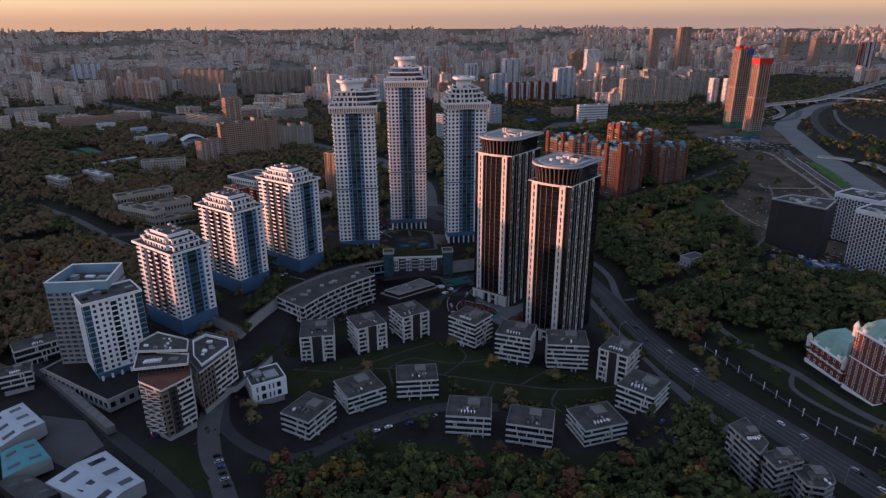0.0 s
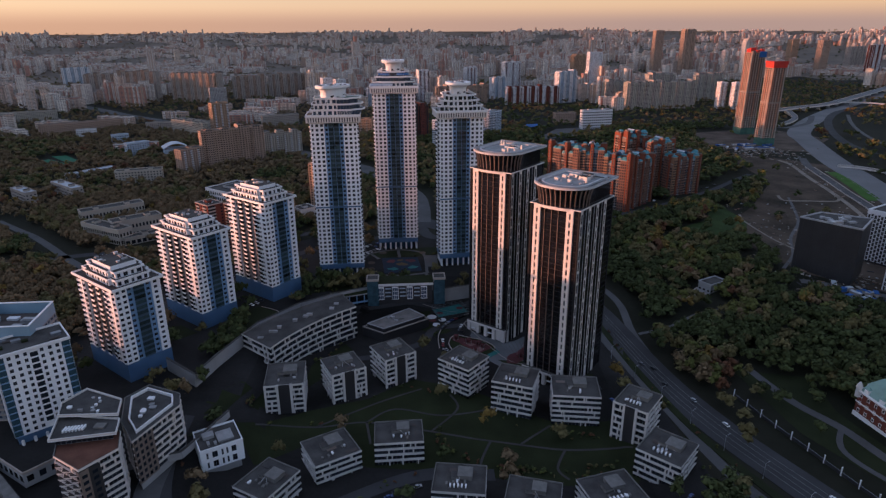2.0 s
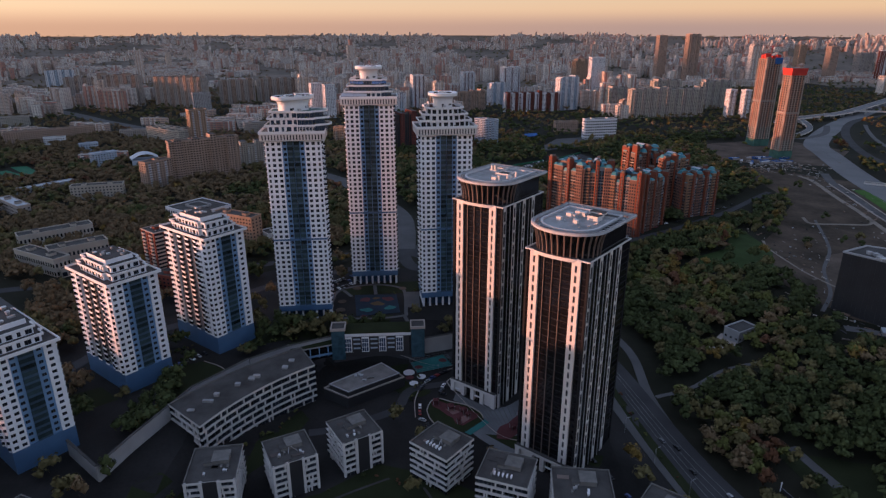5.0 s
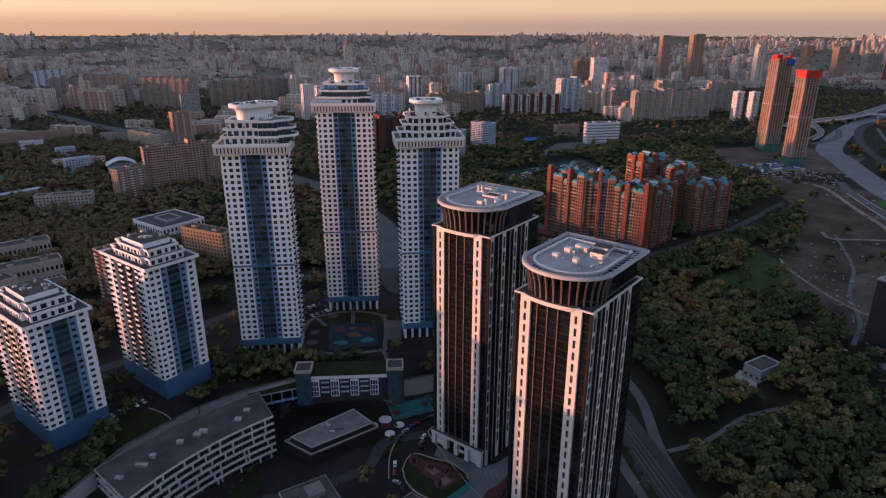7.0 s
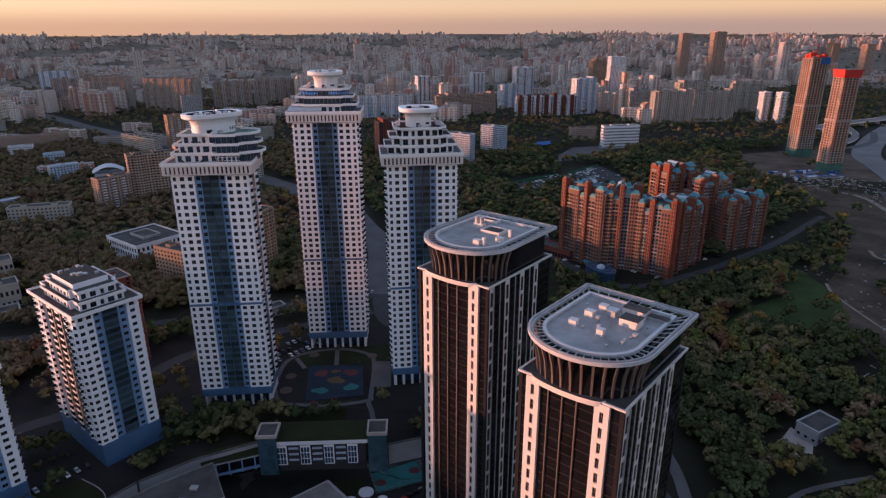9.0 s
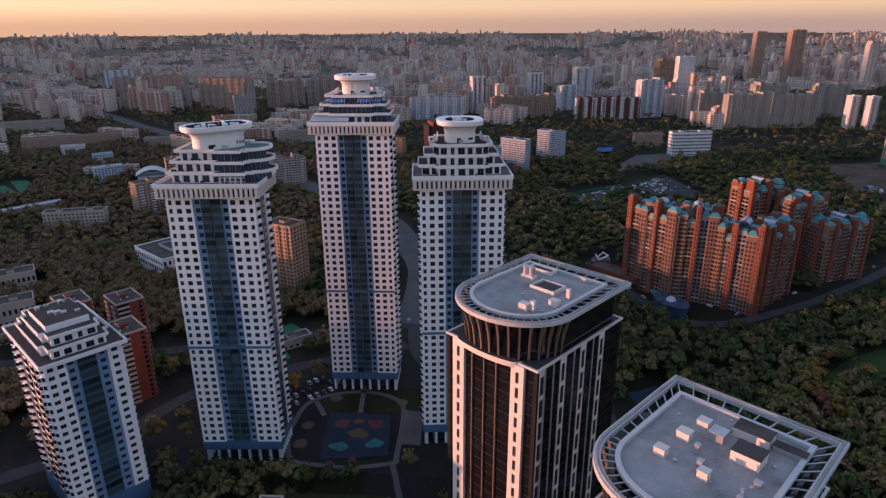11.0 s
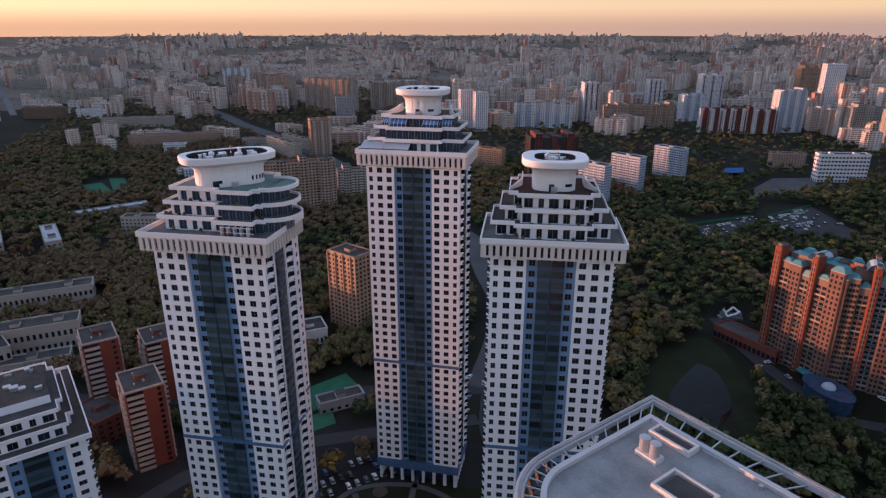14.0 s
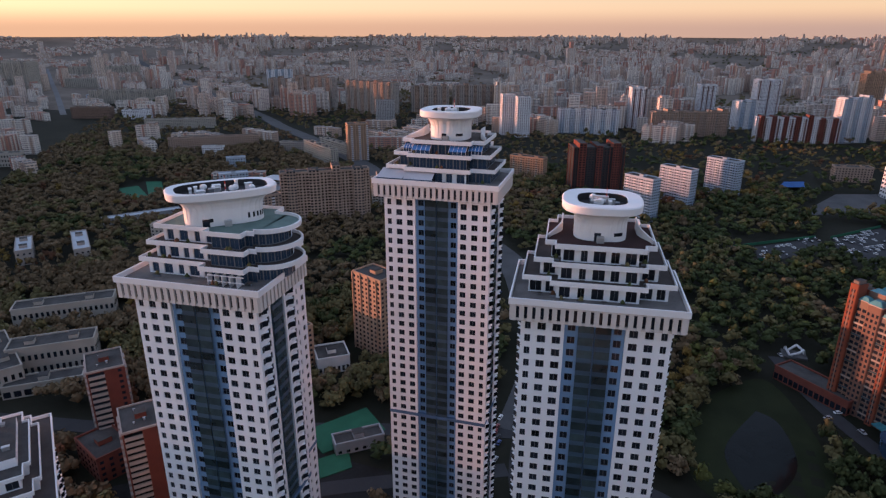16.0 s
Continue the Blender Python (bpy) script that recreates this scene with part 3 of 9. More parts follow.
strip("dirt_track", curve_pts((340, 732), (333, 708), (333, 670), (336, 640), (350, 600)), 2.6, TRACK, "narrow pale track along the wood", "path", .25)


def flyover(pts, width, z0, z1, words, gap=34):
    """A raised road: deck, side walls and piers down to the land."""
    root = thing("viaduct", pose(0, 0, 0), words, "viaduct", kind="structure")
    line = curve_pts(*pts)
    n = len(line) - 1
    edge = []
    for i, (x, y) in enumerate(line):
        (ax, ay), (bx, by) = line[max(0, i - 1)], line[min(n, i + 1)]
        d = math.hypot(bx - ax, by - ay)
        u, v = -(by - ay) / d, (bx - ax) / d
        z = land(x, y) + z0 + (z1 - z0) * i / n
        edge.append([(x + u * s * width / 2, y + v * s * width / 2, z) for s in (-1, 1)])
    up = lambda q, h: (q[0], q[1], q[2] + h)
    deck = Build()
    for p, q in zip(edge, edge[1:]):
        deck.quad(p[0], q[0], q[1], p[1], MOTORWAY)
        deck.quad(up(p[1], -1.6), up(q[1], -1.6), up(q[0], -1.6), up(p[0], -1.6), BAND)
    for p, e in ((edge[0], 0), (edge[-1], 1)):
        q = [p[0], p[1], up(p[1], -1.6), up(p[0], -1.6)]
        deck.quad(*(q if e else q[::-1]), BAND)
    part("deck", deck, root)
    for s in (0, 1):
        b = Build()
        for p, q in zip(edge, edge[1:]):
            a, c = p[s], q[s]
            b.quad(*((up(c, -1.6), up(a, -1.6), up(a, 1.1), up(c, 1.1)) if s else (up(a, -1.6), up(c, -1.6), up(c, 1.1), up(a, 1.1))), BAND)
            b.quad(*((up(a, 0), up(c, 0), up(c, 1.1), up(a, 1.1)) if s else (up(c, 0), up(a, 0), up(a, 1.1), up(c, 1.1))), BAND)
        part("side_wall", b, root, "pale concrete side wall")
    run = 0.0
    for (x, y), (x2, y2), e in zip(line, line[1:], edge):
        run += math.hypot(x2 - x, y2 - y)
        if run > gap and e[0][2] - land(x, y) > 2.5:
            run = 0.0
            b = Build()
            b.box(x - 1.1, x + 1.1, y - width * .22, y + width * .22, land(x, y) - 1, e[0][2] - 1.5, BAND)
            part("pier", b, root)


flyover(((720, 1452), (755, 1494), (845, 1550), (950, 1614), (1119, 1774), (1500, 2150), (2300, 2950)), 24, 10, 9, "long concrete viaduct over the motorway", 40)
flyover(((1000, 1655), (1060, 1640), (1110, 1590), (1170, 1500), (1260, 1380)), 12, 9, 7, "pale side ramp of the viaduct", 34)
flyover(((800, 1530), (778, 1455), (750, 1392), (705, 1340), (672, 1320)), 11, 9, 3, "curved ramp on close piers", 14)
flyover(((578, 950), (600, 934), (613, 908), (620, 879), (616, 848), (604, 800), (596, 740)), 9, 1.5, 6, "pale curved flyover beside the motorway", 20)
strip("footpath", curve_pts((430, 800), (400, 720), (360, 660), (330, 600), (300, 560)), 3, PAVING, "pale track over the bare ground", "path", 0.2)
strip("footpath", curve_pts((150, 470), (175, 480), (205, 500), (240, 505)), 3, PAVING, "pale path through the park", "path", 0.2)
strip("footpath", [(300, 533), (360, 515), (420, 480), (470, 440)], 9, PAVING, "pale haul road of the building site", "path", 0.2)
for pts in (((-92, 333), (-60, 330), (-34, 334), (0, 326), (30, 318), (66, 310), (100, 312)), ((-60, 330), (-30, 352), (-6, 366)), ((-34, 334), (-20, 346), (6, 340), (34, 346)), ((0, 326), (14, 346), (10, 360)), ((30, 318), (24, 300), (28, 292)), ((45, 315), (62, 330)), ((66, 310), (60, 296), (64, 288)), ((-34, 334), (-30, 316))):
    strip("footpath", curve_pts(*pts), 1.3, DARK_PAVING, "narrow paved path across the lawn", "path", 0.2, thick=0.1)


# ---- facades ----
def side(poly, k):
    """Edge k of a counter-clockwise plan outline: start, unit direction, outward normal, length."""
    (x0, y0), (x1, y1) = poly[k], poly[(k + 1) % len(poly)]
    n = math.hypot(x1 - x0, y1 - y0)
    u = ((x1 - x0) / n, (y1 - y0) / n)
    return (x0, y0), u, (u[1], -u[0]), n


def at(p, u, n, s, out, z):
    return (p[0] + u[0] * s + n[0] * out, p[1] + u[1] * s + n[1] * out, z)


def wall_zone(b, panes, p, u, n, s0, s1, z0, floors, fh, mat, cols, sill=0.9, high=1.6, inset=0.28, out=0.0):
    """A stretch of wall with real window openings; panes gets the place and size of each window."""
    q = lambda a, c, lo, hi, o0, o1=None: b.quad(at(p, u, n, a, o0, lo), at(p, u, n, c, o0, lo), at(p, u, n, c, o0, hi), at(p, u, n, a, o0, hi), mat)
    cols = [(c - w / 2, c + w / 2) for c, w in cols]
    q(s0, s1, z0, z0 + sill, out)
    for f in range(floors):
        lo, hi = z0 + f * fh + sill, z0 + f * fh + sill + high
        nxt = z0 + (f + 1) * fh + (sill if f < floors - 1 else 0)
        q(s0, s1, hi, nxt, out)
        a = s0
        for c0, c1 in cols:
            q(a, c0, lo, hi, out)
            a = c1
            i = out - inset
            b.quad(at(p, u, n, c0, out, lo), at(p, u, n, c1, out, lo), at(p, u, n, c1, i, lo), at(p, u, n, c0, i, lo), mat)
            b.quad(at(p, u, n, c0, i, hi), at(p, u, n, c1, i, hi), at(p, u, n, c1, out, hi), at(p, u, n, c0, out, hi), mat)
            b.quad(at(p, u, n, c0, out, lo), at(p, u, n, c0, i, lo), at(p, u, n, c0, i, hi), at(p, u, n, c0, out, hi), mat)
            b.quad(at(p, u, n, c1, i, lo), at(p, u, n, c1, out, lo), at(p, u, n, c1, out, hi), at(p, u, n, c1, i, hi), mat)
            panes.append((at(p, u, n, (c0 + c1) / 2, i, lo), u, n, c1 - c0, high))
        q(a, s1, lo, hi, out)


PANE_MESH = {}


def pane_build(b, w, h, glass, place=None):
    """One window: glass, a frame of four bars and a mullion, in its own plane (x along the wall, -y outward)."""
    t = 0.09
    pt = place or (lambda x, y, z: (x, y, z))
    b.quad(pt(-w / 2, 0, 0), pt(w / 2, 0, 0), pt(w / 2, 0, h), pt(-w / 2, 0, h), glass)
    for x0, x1, z0, z1 in ((-w / 2, w / 2, 0, t), (-w / 2, w / 2, h - t, h), (-w / 2, -w / 2 + t, t, h - t), (w / 2 - t, w / 2, t, h - t), (-t / 2, t / 2, t, h - t)):
        b.quad(pt(x0, -0.05, z0), pt(x1, -0.05, z0), pt(x1, -0.05, z1), pt(x0, -0.05, z1), FRAME)


def hang_panes(parent, panes, glass, single=240, key=None):
    """Windows into their openings: the nearest as parts of their own, the rest joined."""
    panes = sorted(panes, key=key or (lambda q: q[2][1] * 100 - q[0][2]))
    for (x, y, z), u, n, w, h in panes[:single]:
        k = (round(w, 2), round(h, 2), glass.name)
        if k not in PANE_MESH:
            b = Build()
            pane_build(b, w, h, glass)
            PANE_MESH[k] = b.mesh("window")
        ob = part("window", PANE_MESH[k], parent)
        ob.matrix_local = Matrix(((u[0], -n[0], 0, x), (u[1], -n[1], 0, y), (0, 0, 1, z), (0, 0, 0, 1)))
    if panes[single:]:
        b = Build()
        for (x, y, z), u, n, w, h in panes[single:]:
            pane_build(b, w, h, glass, lambda a, c, d: (x + u[0] * a - n[0] * c, y + u[1] * a - n[1] * c, z + d))
        tagged(part("windows", b, parent), kind="stuff")


def bay_stack(b, p, u, n, s, z0, floors, fh, mat, glass, w=2.6, out=1.0):
    """A column of small pointed bays, one a floor: glass above a white apron."""
    for f in range(floors):
        z = z0 + f * fh
        a, c, m = at(p, u, n, s - w / 2, 0, 0), at(p, u, n, s + w / 2, 0, 0), at(p, u, n, s, out, 0)
        plan = [(a[0], a[1]), (m[0], m[1]), (c[0], c[1])]
        b.prism(plan, z + 0.3, z + 1.15, mat, bottom=True)
        b.prism(plan, z + 1.15, z + 2.75, glass, mat)


def loggia_stack(b, p, u, n, s0, s1, z0, floors, fh, out, glass, mat):
    """Glazed balconies over one another: slab, apron, glass with bars."""
    for f in range(floors):
        z = z0 + f * fh
        for lo, hi, o, m in ((0.0, 1.05, out, mat), (1.05, fh - 0.25, out - 0.12, glass), (fh - 0.25, fh, out, mat)):
            a, c, d, e = (at(p, u, n, s0, -0.02, 0), at(p, u, n, s0, o, 0), at(p, u, n, s1, o, 0), at(p, u, n, s1, -0.02, 0))
            b.prism([(a[0], a[1]), (c[0], c[1]), (d[0], d[1]), (e[0], e[1])], z + lo, z + hi, m, bottom=lo == 0.0)
        k = 4 if out > -.2 else 3
        for i in range(1, k):
            s = s0 + (s1 - s0) * i / k
            b.quad(at(p, u, n, s - 0.06, out - 0.06, z + 1.05), at(p, u, n, s + 0.06, out - 0.06, z + 1.05), at(p, u, n, s + 0.06, out - 0.06, z + fh - 0.25), at(p, u, n, s - 0.06, out - 0.06, z + fh - 0.25), mat)


def roof_box(parent, x, y, w, d, h, z, mat=None, cap=None, name="roof_unit"):
    b = Build()
    b.box(x - w / 2, x + w / 2, y - d / 2, y + d / 2, z, z + h * 0.92, mat or METAL)
    b.box(x - w / 2 - 0.12, x + w / 2 + 0.12, y - d / 2 - 0.12, y + d / 2 + 0.12, z + h * 0.92, z + h, cap or mat or METAL)
    return part(name, b, parent)


def tee_plan(hx, hy, c0, c1, step, yb, c2, round_side=False):
    """A storey in plan: a part from c0 to c1 that stands forward, wings behind it as far as yb, a narrower rear part; one side may be round."""
    right = [(hx, -hy + step), (hx, yb)]
    if round_side:
        r, m = (yb + hy - step) * .46, (yb - hy + step) / 2 + .8
        right = [(hx, -hy + step)] + [(hx - 1 + r * .95 * math.cos(a), m + r * math.sin(a)) for a in [(-.5 + i / 12) * math.pi for i in range(13)]] + [(hx, yb)]
    return [(c0, -hy), (c1, -hy), (c1, -hy + step), *right, (c2, yb), (c2, hy), (-c2, hy), (-c2, yb), (-hx, yb), (-hx, -hy + step), (c0, -hy + step)]


def cross_plan(hx, hy, cx, step, round_side=False):
    """A storey in plan: a middle that stands forward on the front and back, wings set back by step; one side may be round."""
    right = [(hx, -hy + step), (hx, hy - step)]
    if round_side:
        r = hy - step
        right = [(hx - r * .45 + r * .8 * math.cos(a), r * math.sin(a)) for a in [(-.5 + i / 10) * math.pi for i in range(11)]]
    return [(-cx, -hy), (cx, -hy), (cx, -hy + step), *right, (cx, hy - step), (cx, hy), (-cx, hy), (-cx, hy - step), (-hx, hy - step), (-hx, -hy + step), (-cx, -hy + step)]


def penthouse(root, plan, grow, z, h, up, deck, name="terrace_storey", ribbon=(99, 99)):
    """A set-back top storey: walls with dark windows, ribbon glazing from x = ribbon[0] to ribbon[1], a deep white parapet slab, a deck."""
    b, panes = Build(), []
    poly = plan(0)
    for k in range(len(poly)):
        p, u, n, ln = side(poly, k)
        mx = p[0] + u[0] * ln / 2
        if ln > 1.2 and ribbon[0] <= mx <= ribbon[1] and n[1] < .3:
            m = max(1, int(ln / 2.2))
            wall_zone(b, panes, p, u, n, 0, ln, z, 1, h, FRAME, [((i + .5) * ln / m, ln / m - .16) for i in range(m)], .15, h - .4, 0.12)
            continue
        m = max(1, int(ln / 3.3))
        cols = [((i + 0.5) * ln / m, min(ln / m * .86, (2.6, 1.6, 2.9, 2.0)[(i + k) % 4])) for i in range(m)] if ln > 2 else []
        wall_zone(b, panes, p, u, n, 0, ln, z, 1, h, WHITE, cols, 0.2, h - .75, 0.35)
    storey = part(name, b, root)
    hang_panes(storey, panes, GLASS_BLUE if ribbon[0] < 90 else GLASS, 60)
    b = Build()
    o = plan(grow)
    b.prism(o, z + h, z + h + 0.4, WHITE_TRIM, deck, bottom=True)
    b.ring(o, plan(grow - .3), z + h + 0.4, z + h + up, WHITE_TRIM)
    part("parapet", b, storey)
    return z + h + 0.4


def tall_tower(x, y, rot, z_top, ring_x, ring_y, label, deck):
    """A blue and white tower: pillars, shaft, flared cornice, stepped penthouses, a ring on a drum."""
    root = thing("residential_tower", pose(x, y, 0, 0, 0, rot), label, "apartment tower", "tall blue and white towers")
    h, yf, yb = 17.8, -18.0, 3.2
    zb, z_band = z_top - 6.6, 59.0
    poly = rect(-h, h, yf, yb)
    up = round((zb - z_band - 1.2) / 3.42)
    fu, fl = (zb - z_band - 1.2) / up, (z_band - 11) / 14
    tiers = ((11, 14, fl), (z_band + 1.2, up, fu))
    panes, band = [], Build()
    WL, BL = "white clad wall with small dark windows", "recessed blue clad middle bay"
    for k in range(4):
        p, u, n, ln = side(poly, k)
        lw, a0, cols = ([(1.7, 1.45), (5.1, 2.05), (8.75, 2.05)], 10.6, [(12.3, 1.9), (ln - 12.3, 1.9)]) if k % 2 == 0 else ([(1.7, 1.45), (5.0, 2.05)], 6.9, [])
        a1 = ln - a0
        for s0, s1, mat, cc, out in ((0, a0, WHITE, lw, 0.0), (a1, ln, WHITE, [(ln - c, w) for c, w in reversed(lw)], 0.0), (a0, a1, BLUE, cols, -0.9)):
            b = Build()
            for z0, fl_n, fh in tiers:
                wall_zone(b, panes, p, u, n, s0, s1, z0, fl_n, fh, mat, cc, 0.8, 2.0, out=out)
            if mat is WHITE:
                s = s1 if s0 == 0 else s0
                a, c = at(p, u, n, s, 0, 11), at(p, u, n, s, -0.9, 11)
                q = [a, c, (c[0], c[1], zb), (a[0], a[1], zb)]
                b.quad(*(q if s0 == 0 else q[::-1]), WHITE)
            part("wall" if mat is WHITE else "bay_front", b, root, WL if mat is WHITE else BL)
        spans = ((a0 + 3.3, a0 + 7.0), (a1 - 7.0, a1 - 3.3)) if k % 2 == 0 else ((a0 + 1, a1 - 1),)
        rest = Build()
        for s0, s1 in spans:
            for z0, fl_n, fh in tiers:
                if k == 0:
                    for f in range(fl_n):
                        b = Build()
                        loggia_stack(b, p, u, n, s0, s1, z0 + f * fh, 1, fh, -0.1, LOGGIA_GLASS, LOGGIA_APRON)
                        part("loggia", b, root)
                else:
                    loggia_stack(rest, p, u, n, s0, s1, z0, fl_n, fh, -0.1, LOGGIA_GLASS, LOGGIA_APRON)
        if k % 2:
            for s in (3.4, ln - 3.4):
                for z0, fl_n, fh in tiers:
                    bay_stack(rest, p, u, n, s, z0, fl_n, fh, WHITE, GLASS)
        if rest.v:
            tagged(part("balconies", rest, root, "glazed balconies and pointed bay windows"), kind="stuff")
    rear = rect(-12.5, 12.5, yb, 19)
    for k in (1, 2, 3):
        p, u, n, ln = side(rear, k)
        b = Build()
        m = int(ln / 3.9)
        for z0, fl_n, fh in tiers:
            wall_zone(b, panes, p, u, n, 0, ln, z0, fl_n, fh, WHITE, [((i + .5) * ln / m, 1.7) for i in range(m)], 0.95, 1.75)
        part("rear_wall", b, root, WL)
    band.ring(rect(-h - 0.15, h + 0.15, yf - 0.15, yb + 0.15), rect(-h + 1.2, h - 1.2, yf + 1.2, yb - 1.2), z_band, z_band + 1.2, BLUE_DARK)
    band.ring(rect(-12.65, 12.65, yb + .2, 19.15), rect(-11, 11, yb + 1, 18), z_band, z_band + 1.2, BLUE_DARK)
    part("band", band, root, "blue belt round the shaft")
    hang_panes(root, panes, GLASS, 100)
    # foot: glazed core, pillars, blue apron
    foot = Build()
    foot.box(-h + 4, h - 4, yf + 4, 17, -1, 7.2, GLASS_BLUE)
    part("lobby", foot, root)
    apron = Build()
    apron.prism(rect(-h - 0.3, h + 0.3, yf - 0.3, yb + 0.3), 7, 11, BLUE_DARK, bottom=True)
    apron.prism(rect(-12.7, 12.7, yb + .3, 19.2), -1, 11, BLUE_DARK)
    part("apron", apron, root, "deep blue band over the pillars")
    col = Build()
    col.lathe([(0.85, -1), (0.75, 1), (0.75, 7.2)], 8, WHITE_TRIM)
    shared = col.mesh("pillar")
    for k in range(4):
        p, u, n, ln = side(poly, k)
        for i in range(8):
            ob = part("pillar", shared, root)
            ob.location = at(p, u, n, 1 + i * (ln - 2) / 7, -1.2, 0)
    # overhanging cornice with upright slots
    g = lambda o: rect(-h - o, h + o, yf - o, yb + o)
    cor = Build()
    cor.prism(g(.1), zb - .1, zb + .7, STONE, bottom=True, top_pts=g(2.3))
    cor.prism(g(2.0), zb + .7, zb + 5.0, GLASS, top_pts=g(2.15))
    cornice = part("cornice", cor, root, "overhanging cornice with dark slots")
    fin = Build()
    fin.box(-.58, .58, -.5, .12, 0, 4.3, STONE)
    fin_mesh = fin.mesh("fin")
    for k in range(4):
        p, u, n, ln = side(g(2.25), k)
        cnt = round(ln / 2.05)
        for i in range(cnt + 1):
            px, py, _ = at(p, u, n, .5 + i * (ln - 1.0) / cnt, 0, 0)
            part("fin", fin_mesh, cornice).matrix_local = Matrix(((u[0], -n[0], 0, px), (u[1], -n[1], 0, py), (0, 0, 1, zb + .7), (0, 0, 0, 1)))
    sill = Build()
    sill.ring(g(2.45), g(1.8), zb + .6, zb + 1.15, STONE)
    sill.ring(g(2.45), g(1.8), zb + 4.35, zb + 5.0, STONE)
    part("cornice_rail", sill, cornice)
    top = Build()
    top.prism(g(3.0), zb + 5.0, zb + 5.2, WHITE_TRIM, DECK_GREY, bottom=True)
    top.ring(g(3.0), g(2.6), zb + 5.2, z_top, WHITE_TRIM)
    part("parapet", top, root, "white parapet of the cornice")
    b = Build()
    b.prism(rect(-12.5, 12.5, yb - .5, 19), zb - .2, zb + 5.2, WHITE, deck)
    b.ring(rect(-13, 13, yb + 3, 19.5), rect(-12.5, 12.5, yb + 3.5, 19), zb + 4.6, z_top, WHITE_TRIM)
    part("rear_parapet", b, root)
    z = zb + 5.2
    oval, high = ring_x > 11, z_top > 140
    rnd = random.Random(int(x))
    if oval:
        levels = ((16.0, 15.6, 3.5, 13.2, (5, 30)), (14.6, 13.6, 3.5, 12.6, (5, 30)), (13.2, 11.6, 3.0, 11.0, (-5, 30)))
    elif high:
        levels = ((16.6, 15.6, -9.6, 9.2, (9, 30)), (14.6, 13.4, -9.2, 8.8, (-30, 30)), (12.2, 11.2, -8.6, 8.4, (-30, 30)))
    else:
        levels = ((16.7, 15.4, -9.8, 9.8, (99, 99)), (14.2, 13.2, -9.6, 9.6, (99, 99)), (11.7, 11.4, -9.2, 9.2, (99, 99)))
    for i, (px, py, c0, c1, rib) in enumerate(levels):
        last = i == 2
        z = penthouse(root, lambda o, i=i, px=px, py=py, c0=c0, c1=c1: tee_plan(px + o, py + o, c0 - o, c1 + o, 2.8, 2.4 + i * 2.2 + o, 10.6 - i * .6 + o, oval), 1.6, z, 3.65, 1.25, DECK_TOP if last and oval else deck if last else DECK, ribbon=rib)
        # potted shrubs, tables and screens on the terrace below this storey
        for q in range(7):
            sx = rnd.uniform(-px - .5, px + .5)
            sy = -py - 2.1 + (2.8 if not c0 < sx < c1 else 0) + rnd.uniform(-.3, .3)
            v = Build()
            zf = z - 4.05
            if rnd.random() < .6:
                v.box(sx - rnd.uniform(.4, 1.6), sx + .5, sy - .35, sy + .35, zf, zf + .55, FRAME, SOIL)
                box = part("planter", v, root, "planter with a shrub")
                v = Build()
                e = [rnd.uniform(.35, .8) for _ in range(4)]
                v.lathe([(.3, zf + .5), (e[0], zf + .75), (e[1] * .8, zf + 1.05), (e[2] * .6, zf + 1.4), (.02, zf + 1.5 + e[3] * .4)], 7, LEAF[("green", "olive", "rust")[q % 3]], cx=sx - .3, cy=sy)
                part("shrub", v, box)
            else:
                v.box(sx - .6, sx + .6, sy - .4, sy + .4, zf + .68, zf + .75, DECK)
                for ex in (-.5, .5):
                    v.box(sx + ex - .05, sx + ex + .05, sy - .3, sy + .3, zf, zf + .68, FRAME)
                part("terrace_table", v, root)
    zl = zb + 5.2
    if oval:                                            # white gridded winter garden
        for q in range(5):
            v = Build()
            xx = 4.6 + q * 2.05
            v.box(xx - .09, xx + .09, -17.4, -15.5, zl, zl + 3.1, WHITE_TRIM)
            v.box(xx, xx + 2.05, -17.45, -17.3, zl + 1.3, zl + 1.5, WHITE_TRIM)
            v.box(xx, xx + 2.05, -17.45, -17.3, zl + 2.9, zl + 3.1, WHITE_TRIM)
            part("winter_garden_frame", v, root, "white gridded winter garden")
    if high:                                            # sloping glass roofs
        for x0, x1 in ((-19.6, -10.8), (-10.6, -1.0)):
            v = Build()
            y0, y1, za, zc = -19.8, -15.8 if x0 > -12 else -13.2, zl + 1.6, zl + 3.5
            v.quad((x0, y0, za), (x1, y0, za), (x1, y1, zc), (x0, y1, zc), ROOF_WHITE)
            v.quad((x1, y0, za), (x1, y0, zl), (x1, y1, zl), (x1, y1, zc), GLASS)
            v.quad((x0, y0, zl), (x0, y0, za), (x0, y1, zc), (x0, y1, zl), GLASS)
            v.quad((x0, y0, zl), (x1, y0, zl), (x1, y0, za), (x0, y0, za), GLASS_BLUE)
            part("glass_roof", v, root, "pale sloping glass roof")
        z3 = zl + 8.1
        for x0, x1, back in ((-13.2, -9.8, 2.6), (-9.6, -3.6, 0), (2.8, 8.4, 0), (8.6, 13.0, 2.6)):
            v = Build()
            y0 = -13.5 + back
            v.quad((x0, y0, z3 + 1.7), (x1, y0, z3 + 1.7), (x1, y0 + 2.1, z3 + 3.1), (x0, y0 + 2.1, z3 + 3.1), BLUE_PANE)
            v.quad((x0, y0, z3), (x1, y0, z3), (x1, y0, z3 + 1.7), (x0, y0, z3 + 1.7), GLASS_BLUE)
